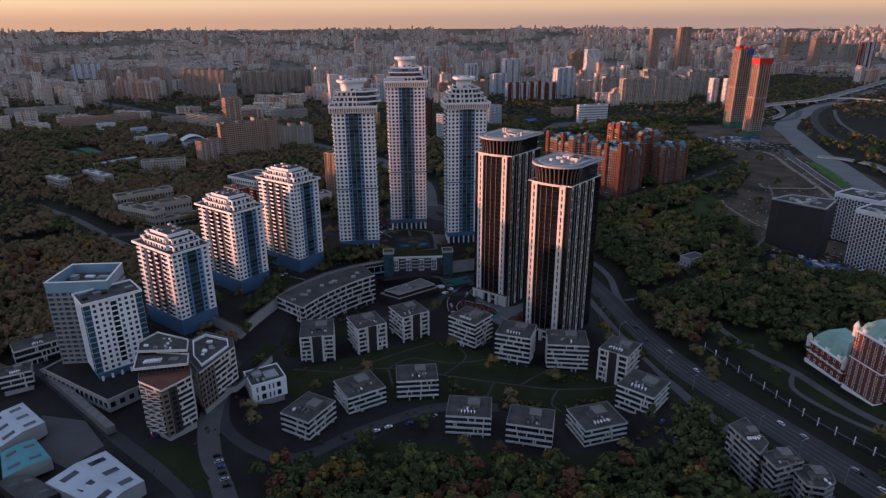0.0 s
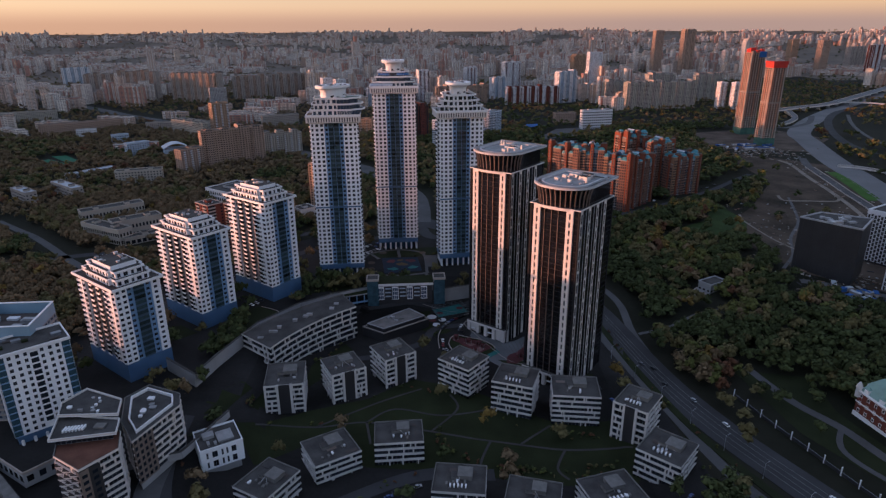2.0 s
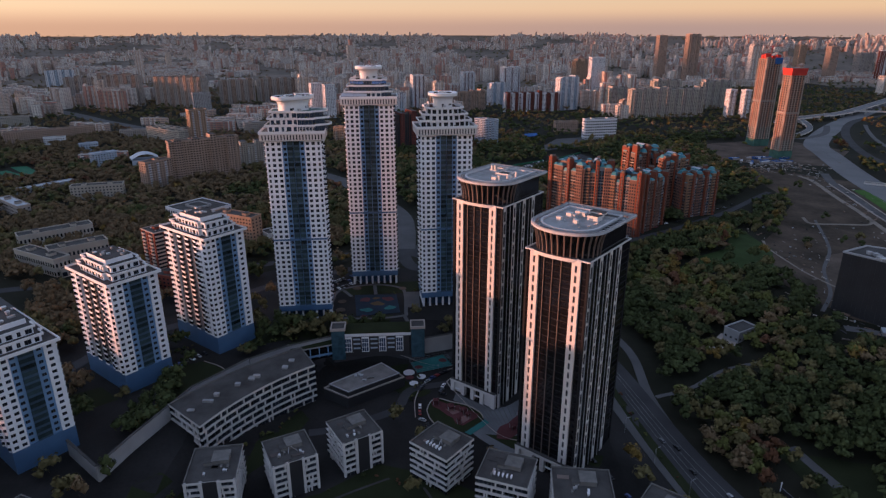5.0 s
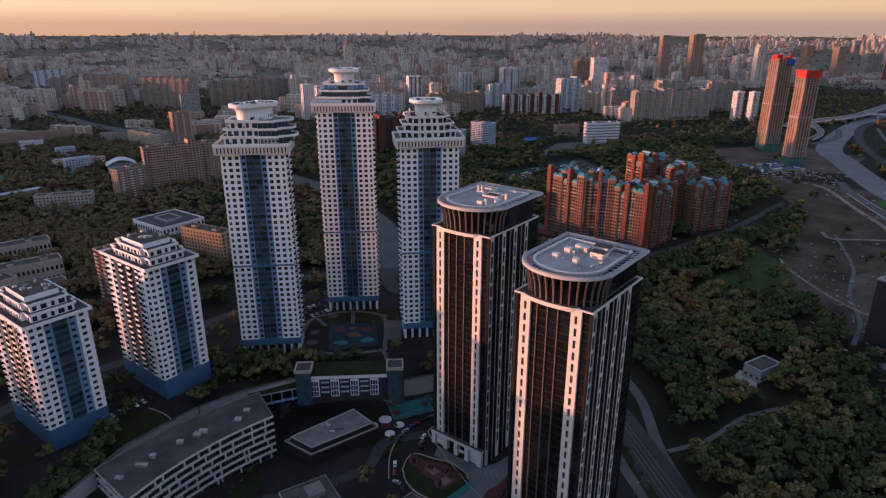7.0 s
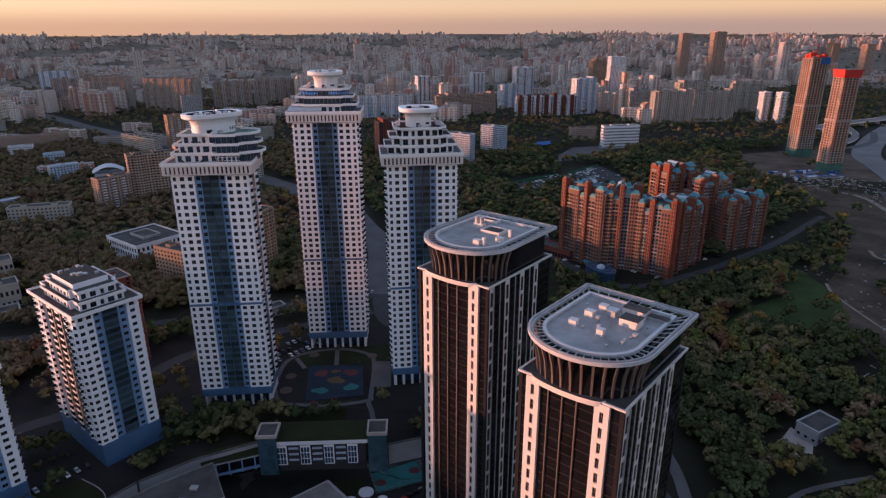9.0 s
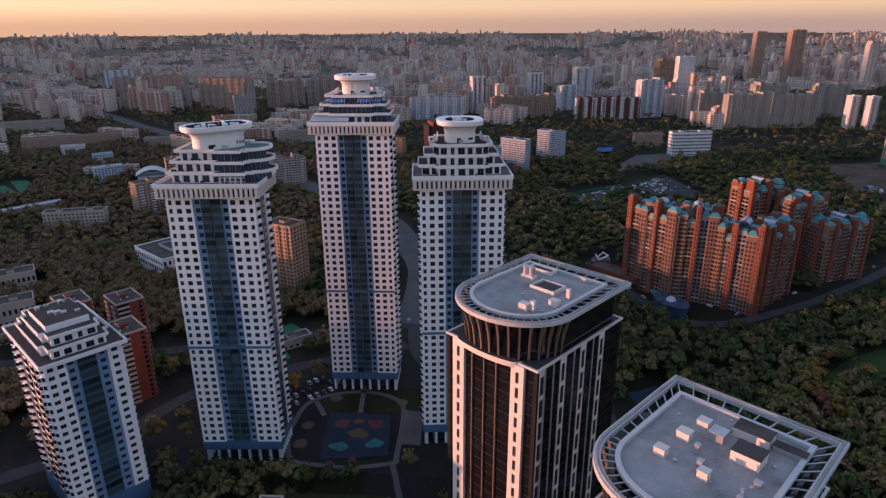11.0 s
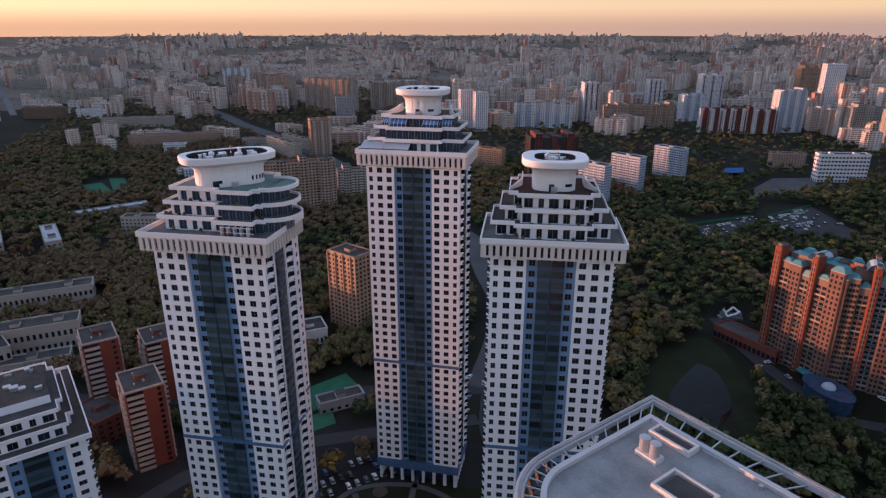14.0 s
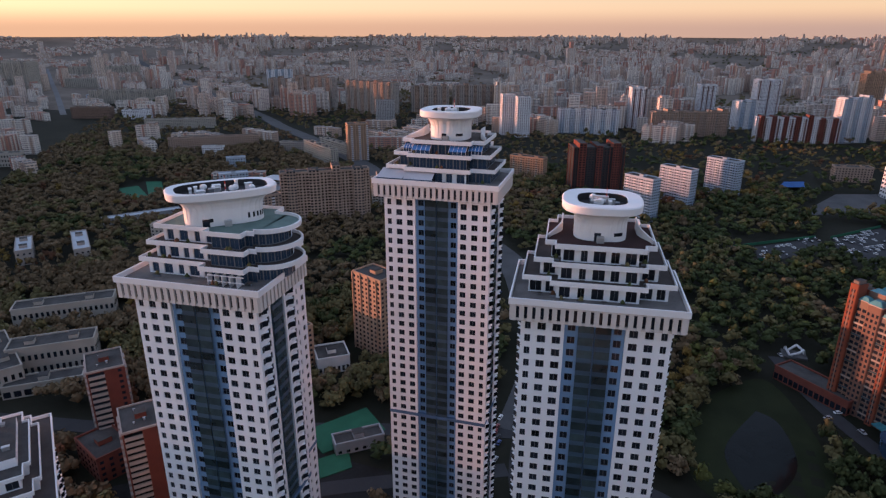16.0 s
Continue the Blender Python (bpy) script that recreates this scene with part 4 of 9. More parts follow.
            for q in range(5):
                xx = x0 + (x1 - x0) * q / 4
                v.rod((xx, y0 - .05, z3), (xx, y0 - .05, z3 + 1.75), .07, WHITE_TRIM, 4)
                v.rod((xx, y0, z3 + 1.75), (xx, y0 + 2.1, z3 + 3.15), .07, WHITE_TRIM, 4)
            part("glass_canopy", v, root, "blue glass canopy")
    if not oval:                                        # parapets that sweep up to the drum
        for sx in (-1, 1):
            v = Build()
            line = [(sx * (levels[2][0] + 1.2 - 3.2 * sm(t / 6)), -6.4 + t * 1.35, z + 1.1 + 1.9 * sm((t - 1) / 6)) for t in range(11)]
            for (ax, ay, az_), (bx, by, bz) in zip(line, line[1:]):
                for o in (0, .35):
                    q = [(ax - sx * o, ay, z), (bx - sx * o, by, z), (bx - sx * o, by, bz), (ax - sx * o, ay, az_)]
                    v.quad(*(q if (sx > 0) == (o == 0) else q[::-1]), WHITE_TRIM)
                q = [(ax, ay, az_), (bx, by, bz), (bx - sx * .35, by, bz), (ax - sx * .35, ay, az_)]
                v.quad(*(q if sx > 0 else q[::-1]), WHITE_TRIM)
            part("sweeping_parapet", v, root, "white parapet sweeping up to the drum")
    # drum and ring
    k, ks, zt = ring_x / 10.2, ring_y / 10.2, z_top + 20.3
    hole, neck = (8.5, 7.3) if oval else (6.3, 6.7)
    drum = Build()
    sq = lambda r, w: (r * math.copysign(abs(math.cos(w)) ** .66, math.cos(w)), r * math.copysign(abs(math.sin(w)) ** .66, math.sin(w)))
    prof = [(neck, z), (neck, zt - 5.2), (neck * 1.03, zt - 4.2), (neck * 1.1, zt - 3.2), (neck * 1.22, zt - 2.6), (9.7, zt - 2.25), (10.1, zt - 2.0), (10.2, zt - .3), (9.95, zt), (hole + .4, zt - .12), (hole, zt - .2), (hole, zt - 2.0), (0.01, zt - 2.0)]
    n = 112
    for e, ((r0, z0), (r1, z1)) in enumerate(zip(prof, prof[1:])):
        pt = lambda r, i, zz, fl: tuple(c * f for c, f in zip(sq(r * (1 - (.018 if fl and i % 4 == 0 else 0)), 2 * math.pi * i / n), (k, ks))) + (zz,)
        for i in range(n):
            drum.quad(pt(r0, i, z0, 0 < e < 5), pt(r0, i + 1, z0, 0 < e < 5), pt(r1, i + 1, z1, e < 4), pt(r1, i, z1, e < 4), BLACK_CLAD if e > 9 else WHITE_TRIM)
    ring = part("roof_ring", drum, root, "white ring deck on a flared fluted drum")
    for deg, w, lo, hi in (((-112, .9, 0, 2.1), (-104, .5, 1.2, 2.2)) + tuple((-66 + q * 10, .28, 1.3, 2.7) for q in range(7)) if oval else ((-92, .8, 0, 2.2), (-66, .45, 1.4, 2.3), (-58, .45, 1.4, 2.3), (-50, .45, 1.4, 2.3))):
        a = radians(deg)
        t = Vector(sq(neck, a + .03)) - Vector(sq(neck, a - .03))
        t = Vector((t.x * k, t.y * ks)).normalized()
        cx, cy = sq(neck, a)[0] * k + t.y * .06, sq(neck, a)[1] * ks - t.x * .06
        v = Build()
        v.quad((cx - t.x * w, cy - t.y * w, z + lo), (cx + t.x * w, cy + t.y * w, z + lo), (cx + t.x * w, cy + t.y * w, z + hi), (cx - t.x * w, cy - t.y * w, z + hi), GLASS)
        part("drum_window", v, ring)
    v = Build()
    v.box(-.9, .9, -neck * ks - 1.6, -neck * ks + .3, z, z + 1.5, METAL)
    part("plant_box", v, ring)
    ring.matrix_local = pose(0, 0, 0, 0, 0, 40 if oval else 0)
    for i in range(16):
        a, r = rnd.random() * 6.28, rnd.random() * (hole - 1.6)
        px, py = r * k * math.cos(a), r * ks * math.sin(a)
        if i % 4 == 0:
            v = Build()
            v.lathe([(.5, zt - 2), (.5, zt - 1.2), (.95, zt - .9), (.9, zt - .2), (.5, zt + .2), (.01, zt + .3)], 12, WHITE_TRIM, cx=px, cy=py)
            part("dish", v, ring, "white round dish")
        else:
            roof_box(ring, px, py, rnd.uniform(.6, 2.6), rnd.uniform(.6, 2.0), rnd.uniform(.6, 2.6), zt - 2.0, rnd.choice([METAL, WHITE_TRIM, WHITE_TRIM, FRAME]))
    mast = Build()
    for e in range(6):
        mast.rod((1, 0, zt - 2 + e * .8), (1, 0, zt - 1.2 + e * .8), .16 - e * .015, RED_SHEET if e % 2 else WHITE_TRIM)
    part("mast", mast, ring, "red and white mast")
    return root


tall_tower(-78.4, 558.9, 6.5, 132.7, 14.4, 8.0, "tall blue and white tower with an oval roof ring", DECK)
tall_tower(-35.8, 624.3, 4.5, 147.8, 9.9, 9.7, "tallest blue and white tower with a round roof ring", DECK)
tall_tower(19.6, 583.0, 8.8, 132.5, 10.0, 9.8, "tall blue and white tower with maroon roof deck", DECK_RED)


def mid_tower(x, y, rot, z0, z_top, label, lx=45.0, ly=27.0):
    """A blue and white house of twenty storeys with stepped penthouses."""
    root = thing("residential_block", pose(x, y, 0, 0, 0, rot), label, "apartment block", "row of blue and white houses")
    hx, hy = lx / 2, ly / 2
    poly = rect(-hx, hx, -hy, hy)
    zb = z_top - 1.6
    n_f = round((zb - z0 - 4) / 3.3)
    fh = (zb - z0 - 4) / n_f
    z = z0 + 4
    panes = []
    WL, BL, DL = "white clad wall with small dark windows", "recessed blue clad bay", "grey recessed wall"
    for k in range(4):
        p, u, n, ln = side(poly, k)
        rest = Build()
        if k % 2:
            zones = ((0, 7.2, WHITE, [(2.0, 2.0), (5.4, 2.1)], 0), (7.2, ly - 5.4, BLUE, [(8.9, 2.0), (ly - 7.2, 2.0)], -.7), (ly - 5.4, ly, WHITE, [(ly - 3.0, 2.2)], 0))
            logs = [(11.0, ly - 9.6, -.25, LOGGIA_GLASS, LOGGIA_APRON)]
            bays = []
        else:
            m = int((lx - 19) / 4.2)
            mids = [9.5 + (i + .5) * (lx - 19) / m for i in range(m)]
            zones = ((0, 9.5, WHITE, [(3.4, 2.0), (6.9, 2.0)], 0), (9.5, lx - 9.5, GREY_WALL, [(c, 1.9) for c in mids], -1.6), (lx - 9.5, lx, WHITE, [(lx - 7.0, 1.7), (lx - 3.0, 1.7)], 0))
            logs = [(c - 1.7, c + 1.7, -.4, GLASS, WHITE) for c in mids[1::2]]
            bays = [1.5, 9.0, lx - 9.0, lx - 1.5]
        for i, (s0, s1, mat, cols, out) in enumerate(zones):
            b = Build()
            wall_zone(b, panes, p, u, n, s0, s1, z, n_f, fh, mat, cols, 0.9, 1.7, out=out)
            if i != 1:
                s = s1 if i == 0 else s0
                a, c = at(p, u, n, s, 0, z), at(p, u, n, s, -1.7, z)
                q = [a, c, (c[0], c[1], zb), (a[0], a[1], zb)]
                b.quad(*(q if i == 0 else q[::-1]), WHITE)
            part(("wall", "bay_front")[i == 1], b, root, WL if i != 1 else BL if k % 2 else DL)
        for s0, s1, o, gl, mt in logs:
            if k == 1:
                for f in range(n_f):
                    b = Build()
                    loggia_stack(b, p, u, n, s0, s1, z + f * fh, 1, fh, o, gl, mt)
                    part("loggia", b, root)
            else:
                loggia_stack(rest, p, u, n, s0, s1, z, n_f, fh, o, gl, mt)
        for s in bays:
            bay_stack(rest, p, u, n, s, z, n_f, fh, WHITE, GLASS, 2.2, 0.9)
        if rest.v:
            tagged(part("balconies", rest, root, "glazed balconies and pointed bay windows"), kind="stuff")
    hang_panes(root, panes, GLASS, 70, key=lambda q: -(q[2][0] * 100) - q[0][2])
    foot = Build()
    foot.prism(rect(-hx - .2, hx + .2, -hy - .2, hy + .2), z0 - 8, z0 + 4, BLUE_DARK)
    part("plinth", foot, root, "blue plinth")
    top = Build()
    o = 1.7
    top.prism(rect(-hx - o, hx + o, -hy - o, hy + o), zb, zb + .6, WHITE_TRIM, DECK, bottom=True)
    top.ring(rect(-hx - o, hx + o, -hy - o, hy + o), rect(-hx - o + .4, hx + o - .4, -hy - o + .4, hy + o - .4), zb + .6, z_top, WHITE_TRIM)
    part("parapet", top, root, "white roof parapet")
    zz = penthouse(root, lambda o: cross_plan(hx - 3.4 + o, hy - 2.2 + o, hx - 9 + o, 1.8), .9, zb + .6, 3.2, 1.2, DECK)
    zz = penthouse(root, lambda o: cross_plan(hx - 6.6 + o, hy - 4.0 + o, hx - 12 + o, 1.6), .9, zz, 3.2, 1.2, ROOF)
    b = Build()
    b.box(-hx + 11, hx - 12, -hy + 6, hy - 6, zz, zz + 2.6, WHITE, ROOF)
    part("lift_house", b, root)
    rnd = random.Random(int(x * 3))
    for i in range(9):
        roof_box(root, rnd.uniform(-hx + 12, hx - 13), rnd.uniform(-hy + 7, hy - 7), rnd.uniform(.8, 2.5), rnd.uniform(.8, 2), rnd.uniform(.6, 1.4), zz + 2.6, rnd.choice([METAL, ROOF_PALE]))
    return root


def corner_pose(fx, fy, rot, lx, ly):
    """The centre of a house from its corner at +x, -y of its own frame."""
    c, s = math.cos(radians(rot)), math.sin(radians(rot))
    return fx - c * lx / 2 - s * ly / 2, fy - s * lx / 2 + c * ly / 2


for (fx, fy), z_top, words in (((-121, 490.5), 77.5, "blue and white apartment house, tallest of the row"), ((-157, 445.5), 67.0, "blue and white apartment house in the middle of the row"), ((-176, 378), 59.5, "blue and white apartment house beside the wedge house")):
    cx, cy = corner_pose(fx, fy, -37, 45, 27)
    mid_tower(cx, cy, -37, 7.6, z_top, words)


# ---- bronze towers with a D-shaped roof ----
def d_outline(w, back, front, inset=0.0, n=22):
    """A D in plan: straight back and sides, a half ellipse in front (towards -y)."""
    hw, yb, y0 = w / 2 - inset, back - inset, -front + w * 0.45
    pts = [(hw, y0), (hw, yb), (-hw, yb), (-hw, y0)]
    for i in range(1, n):
        a = math.pi + math.pi * i / n
        pts.append((hw * math.cos(a), y0 + (w * 0.45 - inset) * math.sin(a)))
    return pts


def bronze_tower(x, y, rot, z_roof, z0, label, tanks):
    root = thing("residential_tower", pose(x, y, 0, 0, 0, rot), label, "apartment tower", "bronze glass towers")
    x0, x1, y0, y1 = -15.5, 16.5, -20.0, 23.0
    zs = z_roof - 12.5
    poly = rect(x0, x1, y0, y1)
    core, slabs, ribs = Build(), Build(), Build()
    core.prism(poly, z0 - 6, zs, GLASS_BROWN, ROOF)
    part("glazing", core, root, "dark bronze curtain wall")
    n_f = int((zs - z0 - 8) / 3.35)
    for f in range(n_f):
        z = z0 + 8 + f * 3.35
        o = .1
        slabs = Build()
        slabs.ring(rect(x0 - o, x1 + o, y0 - o, y1 + o), rect(x0 + .3, x1 - .3, y0 + .3, y1 - .3), z, z + .4, DARK_BAND)
        part("floor_band", slabs, root)
    # pale pillars with slots, bronze ribs, balconies
    slot_pane = Build()
    pane_build(slot_pane, 1.15, 3.3, GLASS)
    slot_mesh = slot_pane.mesh("window")
    slot_pane = Build()
    pane_build(slot_pane, 1.7, 5.7, GLASS_BROWN)
    gap_mesh = slot_pane.mesh("window")
    plans = {0: ((4.9, 4.3), (26.2, 4.3)), 1: ((2.0, 2.7), (12.0, 2.7), (22.0, 2.7), (32.0, 2.7)), 2: ((5.5, 4.3), (26, 4.3)), 3: ((11.5, 2.7), (21.5, 2.7), (31.5, 2.7))}
    top_slot = zs - 1.4
    for k in range(4):
        p, u, n, ln = side(poly, k)
        for c, w in plans[k]:
            b, panes = Build(), []
            fl = int((top_slot - z0 - 5) / (4.7 if k % 2 == 0 else 6.7))
            fh = (top_slot - z0 - 5) / fl
            wall_zone(b, panes, p, u, n, c - w / 2, c + w / 2, z0 + 5, fl, fh, STONE, [(c, 1.15) if k % 2 == 0 else (c, 1.7)], .7 if k % 2 == 0 else .5, 3.3 if k % 2 == 0 else 5.7, .35 if k % 2 == 0 else .2, out=1.0 if k % 2 == 0 else .25)
            po = 1.0 if k % 2 == 0 else .25
            for s, e in ((c - w / 2, 0), (c + w / 2, 1)):
                q = [at(p, u, n, s, -.1, z0 - 6), at(p, u, n, s, po, z0 - 6), at(p, u, n, s, po, zs), at(p, u, n, s, -.1, zs)]
                b.quad(*(q if e == 0 else q[::-1]), STONE)
            b.quad(at(p, u, n, c - w / 2, po, z0 - 6), at(p, u, n, c + w / 2, po, z0 - 6), at(p, u, n, c + w / 2, po, z0 + 5), at(p, u, n, c - w / 2, po, z0 + 5), STONE)
            b.quad(at(p, u, n, c - w / 2, po, top_slot), at(p, u, n, c + w / 2, po, top_slot), at(p, u, n, c + w / 2, po, zs), at(p, u, n, c - w / 2, po, zs), STONE)
            b.quad(at(p, u, n, c - w / 2, po, zs), at(p, u, n, c + w / 2, po, zs), at(p, u, n, c + w / 2, -.2, zs), at(p, u, n, c - w / 2, -.2, zs), STONE)
            pil = part("pillar", b, root, "pale stone pillar with slot windows")
            for (px, py, pz), uu, nn, w_, h_ in panes:
                ob = part("window", gap_mesh if k % 2 else slot_mesh, pil)
                ob.matrix_local = Matrix(((uu[0], -nn[0], 0, px), (uu[1], -nn[1], 0, py), (0, 0, 1, pz), (0, 0, 0, 1)))
        ribs_at = (9.8, 14.2, 18.6) if k == 0 else (3.0,)
        for c in ribs_at:
            a, d = at(p, u, n, c - .28, -.1, 0), at(p, u, n, c + .28, .55, 0)
            b = Build()
            w = .16
            pl = [at(p, u, n, c - w, -.1, 0), at(p, u, n, c - w, .6, 0), at(p, u, n, c + w, .6, 0), at(p, u, n, c + w, -.1, 0)]
            b.prism([(q[0], q[1]) for q in pl], z0 - 6, zs - .5, BRONZE if k in (0, 2) else GREY_WALL)
            part("rib", b, root)
        if k in (1, 3):
            for c in (7.4, 17.4, 27.4):                 # thin pale mullions between the pillars
                b = Build()
                pl = [at(p, u, n, c - .13, -.1, 0), at(p, u, n, c - .13, .3, 0), at(p, u, n, c + .13, .3, 0), at(p, u, n, c + .13, -.1, 0)]
                b.prism([(q[0], q[1]) for q in pl], z0 - 6, zs - .5, GREY_WALL)
                part("mullion", b, root)
    for cx, cy in ((x0, y0), (x1, y0), (x1, y1), (x0, y1)):
        b = Build()
        e, g_ = (1 if cx > 0 else -1), (1 if cy > 0 else -1)
        b.box(min(cx - e, cx + e * .2), max(cx - e, cx + e * .2), min(cy - g_, cy + g_ * .2), max(cy - g_, cy + g_ * .2), z0 - 6, zs, DARK_BAND)
        part("corner_pier", b, root)
    # terrace edge and drum
    ter = Build()
    ter.ring(rect(x0 - .5, x1 + .5, y0 - .5, y1 + .5), rect(x0 + .1, x1 - .1, y0 + .1, y1 - .1), zs - .1, zs + .5, BAND)
    bow_out = [(x0 + 5, y0 + .6)] + [(-.5 + 11 * math.sin(a), y0 - .3 - 2.4 * math.cos(a)) for a in [(-1 + i / 6) * 1.57 for i in range(13)]] + [(x1 - 5.5, y0 + .6)]
    bw = Build()
    bw.prism(bow_out, zs - .9, zs + .7, STONE, ROOF, bottom=True)
    part("curved_sill", bw, root, "pale curved sill over the front")
    part("terrace_edge", ter, root, "pale stone edge of the top terrace")
    w, back, front = 37.0, 23.5, 24.5
    drum = Build()
    drum.prism(d_outline(w, back - 1.0, front, 3.0), zs + .2, z_roof - 1.2, GLASS_BROWN)
    dr = part("top_storey", drum, root, "dark glazed round top storey")
    out_a, out_b = d_outline(w, back - 1.0, front, 2.8, 17), d_outline(w, back, front, .6, 17)
    for i in range(len(out_a)):
        (ax, ay), (bx, by) = out_a[i], out_b[i]
        if i in (1, 2):
            continue
        rib = Build()
        dx, dy = bx - ax, by - ay
        tx, ty = -dy / math.hypot(dx, dy) * .3, dx / math.hypot(dx, dy) * .3
        prof = [(0, zs + .2), (.1, zs + 3.4), (.34, zs + 6.8), (.66, zs + 9.2), (1, z_roof - 1.0)]
        for (s, za), (s2, zc) in zip(prof, prof[1:]):
            p0, p1 = (ax + dx * s, ay + dy * s), (ax + dx * s2, ay + dy * s2)
            dd = .75 / math.hypot(dx, dy)
            q0, q1 = (ax + dx * (s - dd), ay + dy * (s - dd)), (ax + dx * (s2 - dd), ay + dy * (s2 - dd))
            rib.quad((p0[0] - tx, p0[1] - ty, za), (p0[0] + tx, p0[1] + ty, za), (p1[0] + tx, p1[1] + ty, zc), (p1[0] - tx, p1[1] - ty, zc), BRONZE)
            rib.quad((q0[0] - tx, q0[1] - ty, za), (p0[0] - tx, p0[1] - ty, za), (p1[0] - tx, p1[1] - ty, zc), (q1[0] - tx, q1[1] - ty, zc), BRONZE)
            rib.quad((p0[0] + tx, p0[1] + ty, za), (q0[0] + tx, q0[1] + ty, za), (q1[0] + tx, q1[1] + ty, zc), (p1[0] + tx, p1[1] + ty, zc), BRONZE)
        part("curved_rib", rib, dr, "curved bronze rib")
    rim = Build()
    o0, o1 = d_outline(w, back, front, 0), d_outline(w, back, front, 1.5)
    rim.ring(o0, o1, z_roof - 1.1, z_roof, PALE_RIM)
    rim.ring(d_outline(w, back, front, .5), d_outline(w, back, front, 1.1), z_roof, z_roof + .35, ROOF_PALE)
    part("roof_rim", rim, root, "grey metal rim of the D-shaped roof")
    deck = Build()
    deck.prism(d_outline(w, back - 2.2, front, 4.6), z_roof - 1.3, z_roof - .5, ROOF_PALE)
    dk = part("roof_deck", deck, root, "pale grey roof deck with stains")
    par = Build()
    par.ring(d_outline(w, back - 2.2, front, 4.2), d_outline(w, back - 2.2, front, 5.2), z_roof - .6, z_roof + .35, PALE_RIM)
    part("inner_parapet", par, dk)
    a_, b_ = d_outline(w, back - 2.2, front, 4.3), d_outline(w, back, front, 1.4)
    for i in range(len(a_)):
        j = (i + 1) % len(a_)
        seg = max(1, int(math.hypot(a_[i][0] - a_[j][0], a_[i][1] - a_[j][1]) / 3.0))
        for s in range(seg):
            f = s / seg
            pa = (a_[i][0] * (1 - f) + a_[j][0] * f, a_[i][1] * (1 - f) + a_[j][1] * f, z_roof - .5)
            pb = (b_[i][0] * (1 - f) + b_[j][0] * f, b_[i][1] * (1 - f) + b_[j][1] * f, z_roof - .5)
            r = Build()
            r.rod(pa, pb, .17, METAL, 4)
            part("rafter", r, dk)
    under = Build()
    under.prism(d_outline(w, back - 1.6, front, 5.0), z_roof - 1.9, z_roof - 1.35, FRAME, bottom=True)
    part("soffit", under, dk)
    boxes = ((4, 12, 7, 4, 2.2, STONE), (6, 4, 5.5, 4.5, 2.6, STONE), (-5, 9, 2.4, 2.2, 1.6, STONE), (-6, 2, 2.6, 2.2, 2, STONE), (-1, 6.5, 3, 3, 2.2, METAL), (-7, -6, 2.3, 2, 1.8, STONE), (2, -7, 2, 1.8, 2, STONE), (10, -2, 1.2, 1.2, 1, METAL), (-2, -1, .9, .9, 2.4, METAL), (0, -4, 1.0, 1.0, 1.4, METAL), (11, 12, 6, 2.2, 1.2, METAL), (9, -8, .8, .8, .9, METAL))
    if tanks:                                           # two sunk wells, vents and a pair of round tanks
        boxes = ((6, -12.5, 2.6, 2.0, 2.0, STONE), (10.6, -5, 2.6, 2.0, 1.8, STONE), (8.4, -11.8, 1.0, 1.0, 3.0, STONE), (10.6, 2, 1.0, 1.0, 2.8, STONE))
        for wx, wy, w_, d_ in ((2.5, 3.6, 8.5, 6.5), (-6.8, 14, 8.5, 3.4)):
            v = Build()
            v.ring(rect(wx - w_ / 2, wx + w_ / 2, wy - d_ / 2, wy + d_ / 2), rect(wx - w_ / 2 + .5, wx + w_ / 2 - .5, wy - d_ / 2 + .5, wy + d_ / 2 - .5), z_roof - .5, z_roof + .6, STONE)
            v.box(wx - w_ / 2 + 1.4, wx + w_ / 2 - .5, wy - d_ / 2 + .5, wy + d_ / 2 - 1.2, z_roof - .5, z_roof + .5, ROOF)
            part("roof_well", v, dk, "pale kerb round a dark roof well")
        v = Build()
        v.box(-9, -4.6, 5.6, 8.0, z_roof - .5, z_roof + .5, STONE)
        tank_base = part("tank_base", v, dk)
        for tx in (-8, -5.8):
            v = Build()
            v.lathe([(.9, z_roof + .5), (.9, z_roof + 2.8), (1.0, z_roof + 2.85), (1.0, z_roof + 3.1), (.02, z_roof + 3.2)], 14, METAL, cx=tx, cy=6.8)
            part("tank", v, tank_base, "round metal tank")
    for bx, by, bw, bd, bh, m in boxes:
        roof_box(dk, bx, by, bw, bd, bh, z_roof - .5, m, ROOF if bw > 4 else m)
    rnd = random.Random(int(x))
    for i in range(5 if tanks else 14):
        roof_box(dk, rnd.uniform(-11, 11), rnd.uniform(-13, 16), rnd.uniform(.3, .5), rnd.uniform(.3, .5), rnd.uniform(.3, .9), z_roof - .5, METAL, name="roof_vent")
    # pale two-storey entrance frame round the foot of the front
    p, u, n, ln = side(poly, 0)
    foot = land(x + p[0] * math.cos(radians(rot)), y + p[1] * math.cos(radians(rot))) - .5
    for c in (1.4, 9.2, 16.0, 22.8, ln - 1.4):
        g = Build()
        pl = [at(p, u, n, c - 1.2, -.2, 0), at(p, u, n, c - 1.2, 2.4, 0), at(p, u, n, c + 1.2, 2.4, 0), at(p, u, n, c + 1.2, -.2, 0)]
        g.prism([(q[0], q[1]) for q in pl], foot, foot + 8.0, STONE)
        part("entrance_pier", g, root)
    g = Build()
    pl = [at(p, u, n, 0, -.2, 0), at(p, u, n, 0, 2.5, 0), at(p, u, n, ln, 2.5, 0), at(p, u, n, ln, -.2, 0)]
    g.prism([(q[0], q[1]) for q in pl], foot + 8.0, foot + 9.6, STONE, ROOF, bottom=True)
